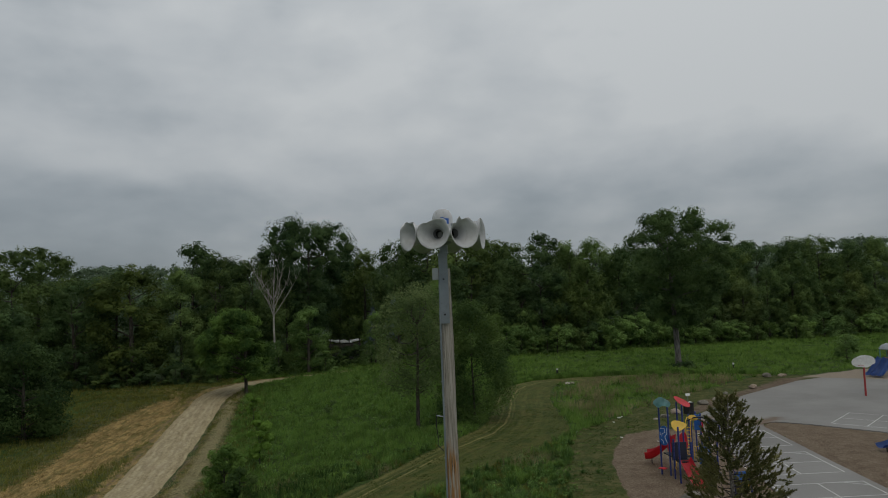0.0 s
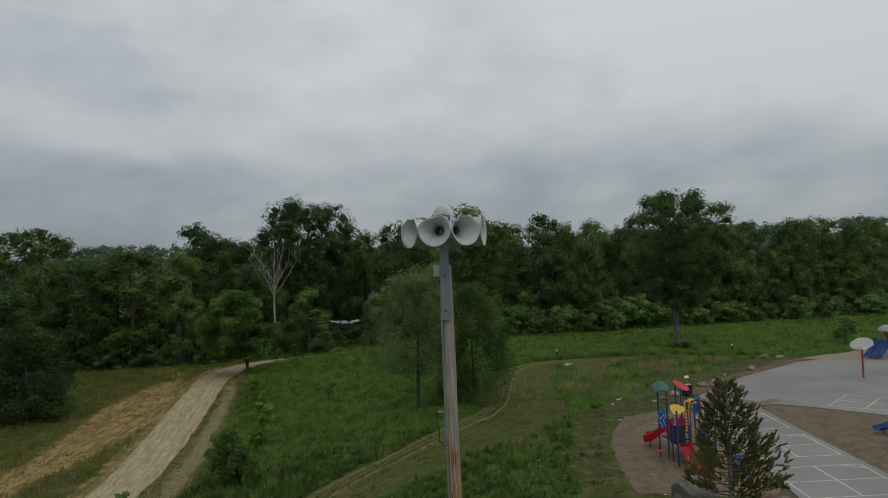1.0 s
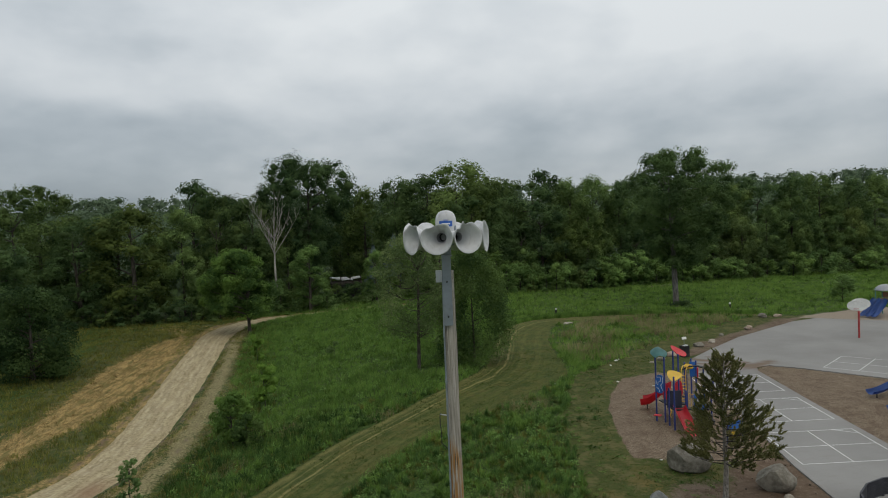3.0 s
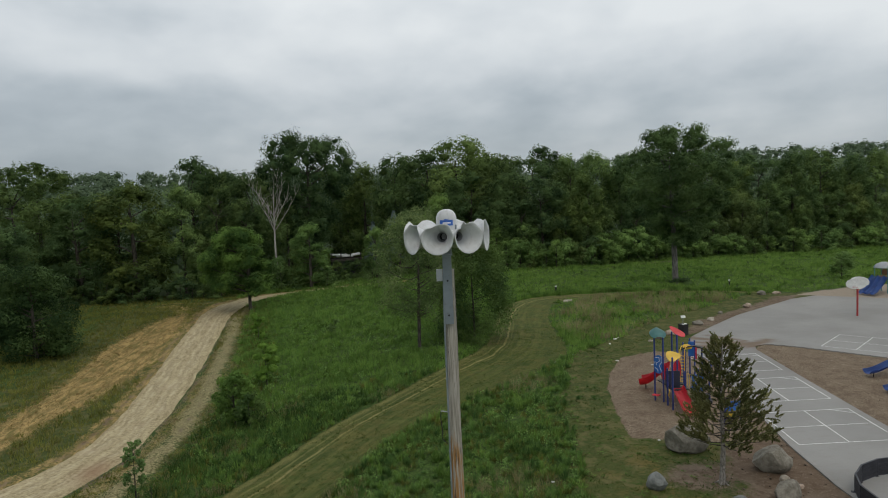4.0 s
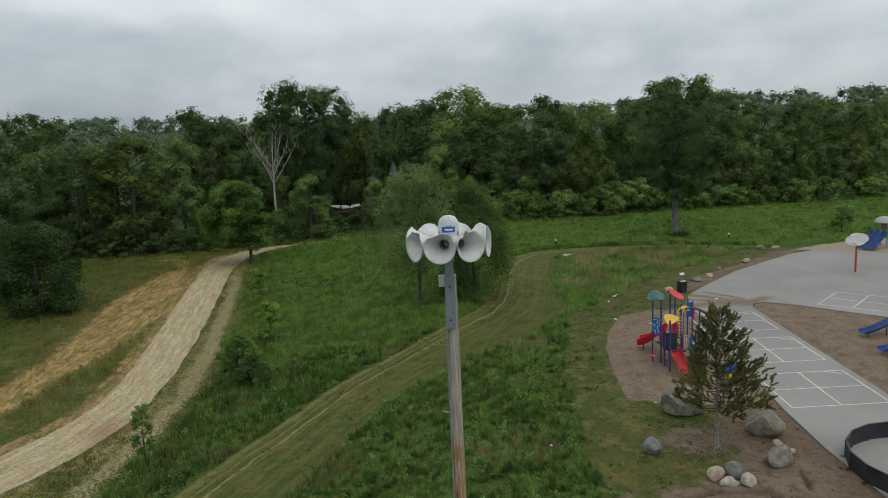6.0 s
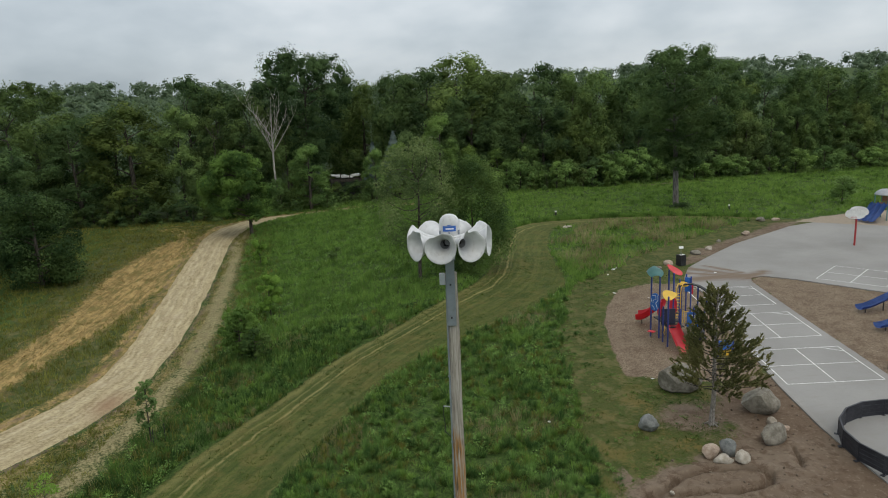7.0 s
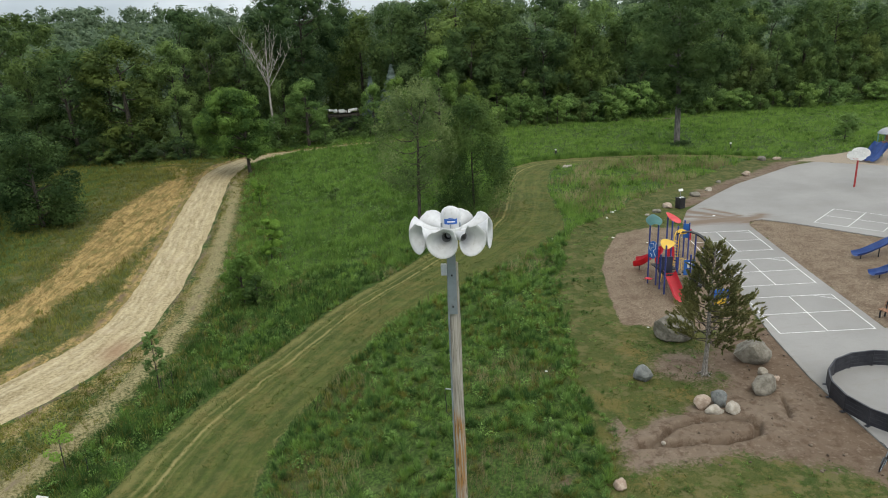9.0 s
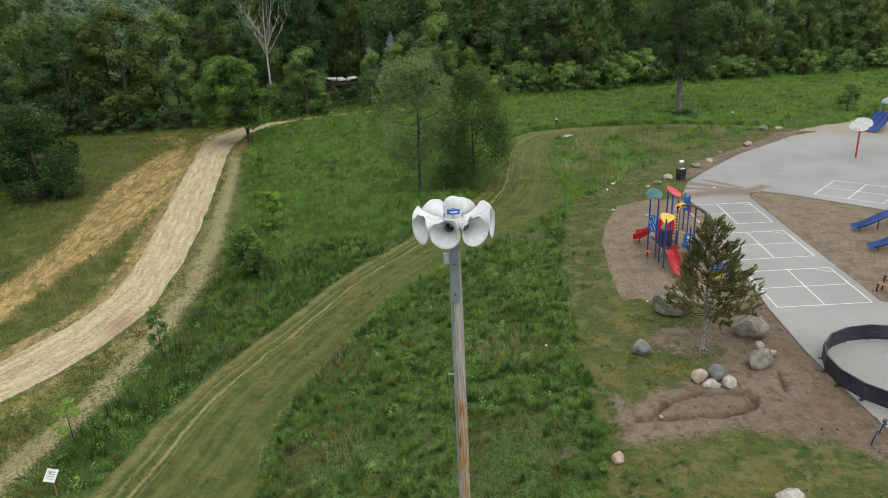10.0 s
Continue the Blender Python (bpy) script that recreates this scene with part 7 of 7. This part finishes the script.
keep = (away(x, y, ROAD_RING) > 0.0) & seen_side(x, y) & ((away(x, y, STRAW) < 0.8) | (away(x, y, VERGE, False) < 1.9)) & (rng.uniform(size=len(x)) < 0.65)
band = keep & (away(x, y, STRAW) < 0.8)
grass("straw", rng, x[band], y[band], 6, np.full(band.sum(), 0.12), 0.26, 0.035, 2.2, M_STRAW, "cut dry straw lying beside the track", "straw")
hay = keep & ~band
grass("hay", rng, x[hay], y[hay], 8, np.full(hay.sum(), 0.16), 0.3, 0.03, 2.0, M_DRY, "pale dead grass along the edge of the track", "dead grass")
# Short turf of path and lawn.
x, y = scatter(rng, -14, 27, 12, 62, 14)
keep = ((away(x, y, MOWN_PATH) < 0.1) | (away(x, y, LAWN) < 0)) & (away(x, y, PAVING) > 0.3) & (away(x, y, CHIPS_A) > 0.25) & seen_side(x, y)
keep &= (away(x, y, EARTH) > 0.5 * rng.uniform(-1.5, 1, len(x))) & (np.abs(away(x, y, DITCH)) > 0.8) & (patchy(x, y, 1.3, 11.0) > 0.12)
x, y = x[keep], y[keep]
grass("lawn_grass", rng, x, y, 6, 0.035 + 0.06 * patchy(x, y, 0.8, 12.0) ** 2, 0.16, 0.03, 1.2, M_TURF, "short worn turf with bare spots", "grass")
# Darker tufts in the lawn and along its ragged edge.
x, y = scatter(rng, 5, 22, 12, 52, 5)
edge_ = away(x, y, LAWN)
keep = (edge_ < 0.2) & (away(x, y, PAVING) > 0.6) & (away(x, y, CHIPS_A) > 0.4) & (away(x, y, EARTH) > 0.3) & (np.abs(away(x, y, DITCH)) > 0.9) & seen_side(x, y)
keep &= rng.uniform(size=len(x)) < 0.10 + 0.7 * patchy(x, y, 0.7, 31.0) ** 3 + 0.6 * np.exp(np.minimum(edge_, 0) / 0.8)
tussocks("lawn_tufts", rng, x[keep], y[keep], 22, 0.16, 0.2, 0.013, M_GRASS, "darker tufts of grass in the worn lawn")
# Loose wood chips and pebbles.
x, y = scatter(rng, 14, 40, 20, 50, 14)
keep = (away(x, y, CHIPS_A) < 0.1) | (away(x, y, CHIPS_B) < 0.1)
x, y = x[keep], y[keep]
n = len(x)
face = sphere_points(rng, n) * 0.5 + np.array([0, 0, 1.0])
face /= np.linalg.norm(face, axis=1)[:, None]
tagged(np_mesh("wood_chips", *blades(rng, np.stack([x, y, level(x, y) + bumps(x, y) * S3(away(x, y, PAVING) / 3) + 0.015], -1), face, 0.06, 0.022), M_CHIP), "loose brown wood chips under the play equipment", "wood chips", kind="stuff")
# Pebbles and clods on the bare earth.
x, y = scatter(rng, 9, 22, 14, 32, 5)
keep = (away(x, y, EARTH) < 0.6) & (away(x, y, PAVING) > 0.1)
x, y = x[keep], y[keep]
pieces = []
for px_, py_ in zip(x, y):
    s = 0.015 + 0.06 * rng.uniform() ** 4
    pieces.append((np.array([px_, py_, float(level(px_, py_)) + float(bumps(px_, py_)) + s * 0.3]) + BALL_V * s * rng.uniform(0.7, 1.2, 3), BALL_F))
tagged(np_mesh("pebbles", *joined(pieces), stone_material("soil_clods", (0.09, 0.066, 0.047), (0.2, 0.16, 0.12))), "small pebbles and clods on bare earth", "pebbles", kind="stuff")
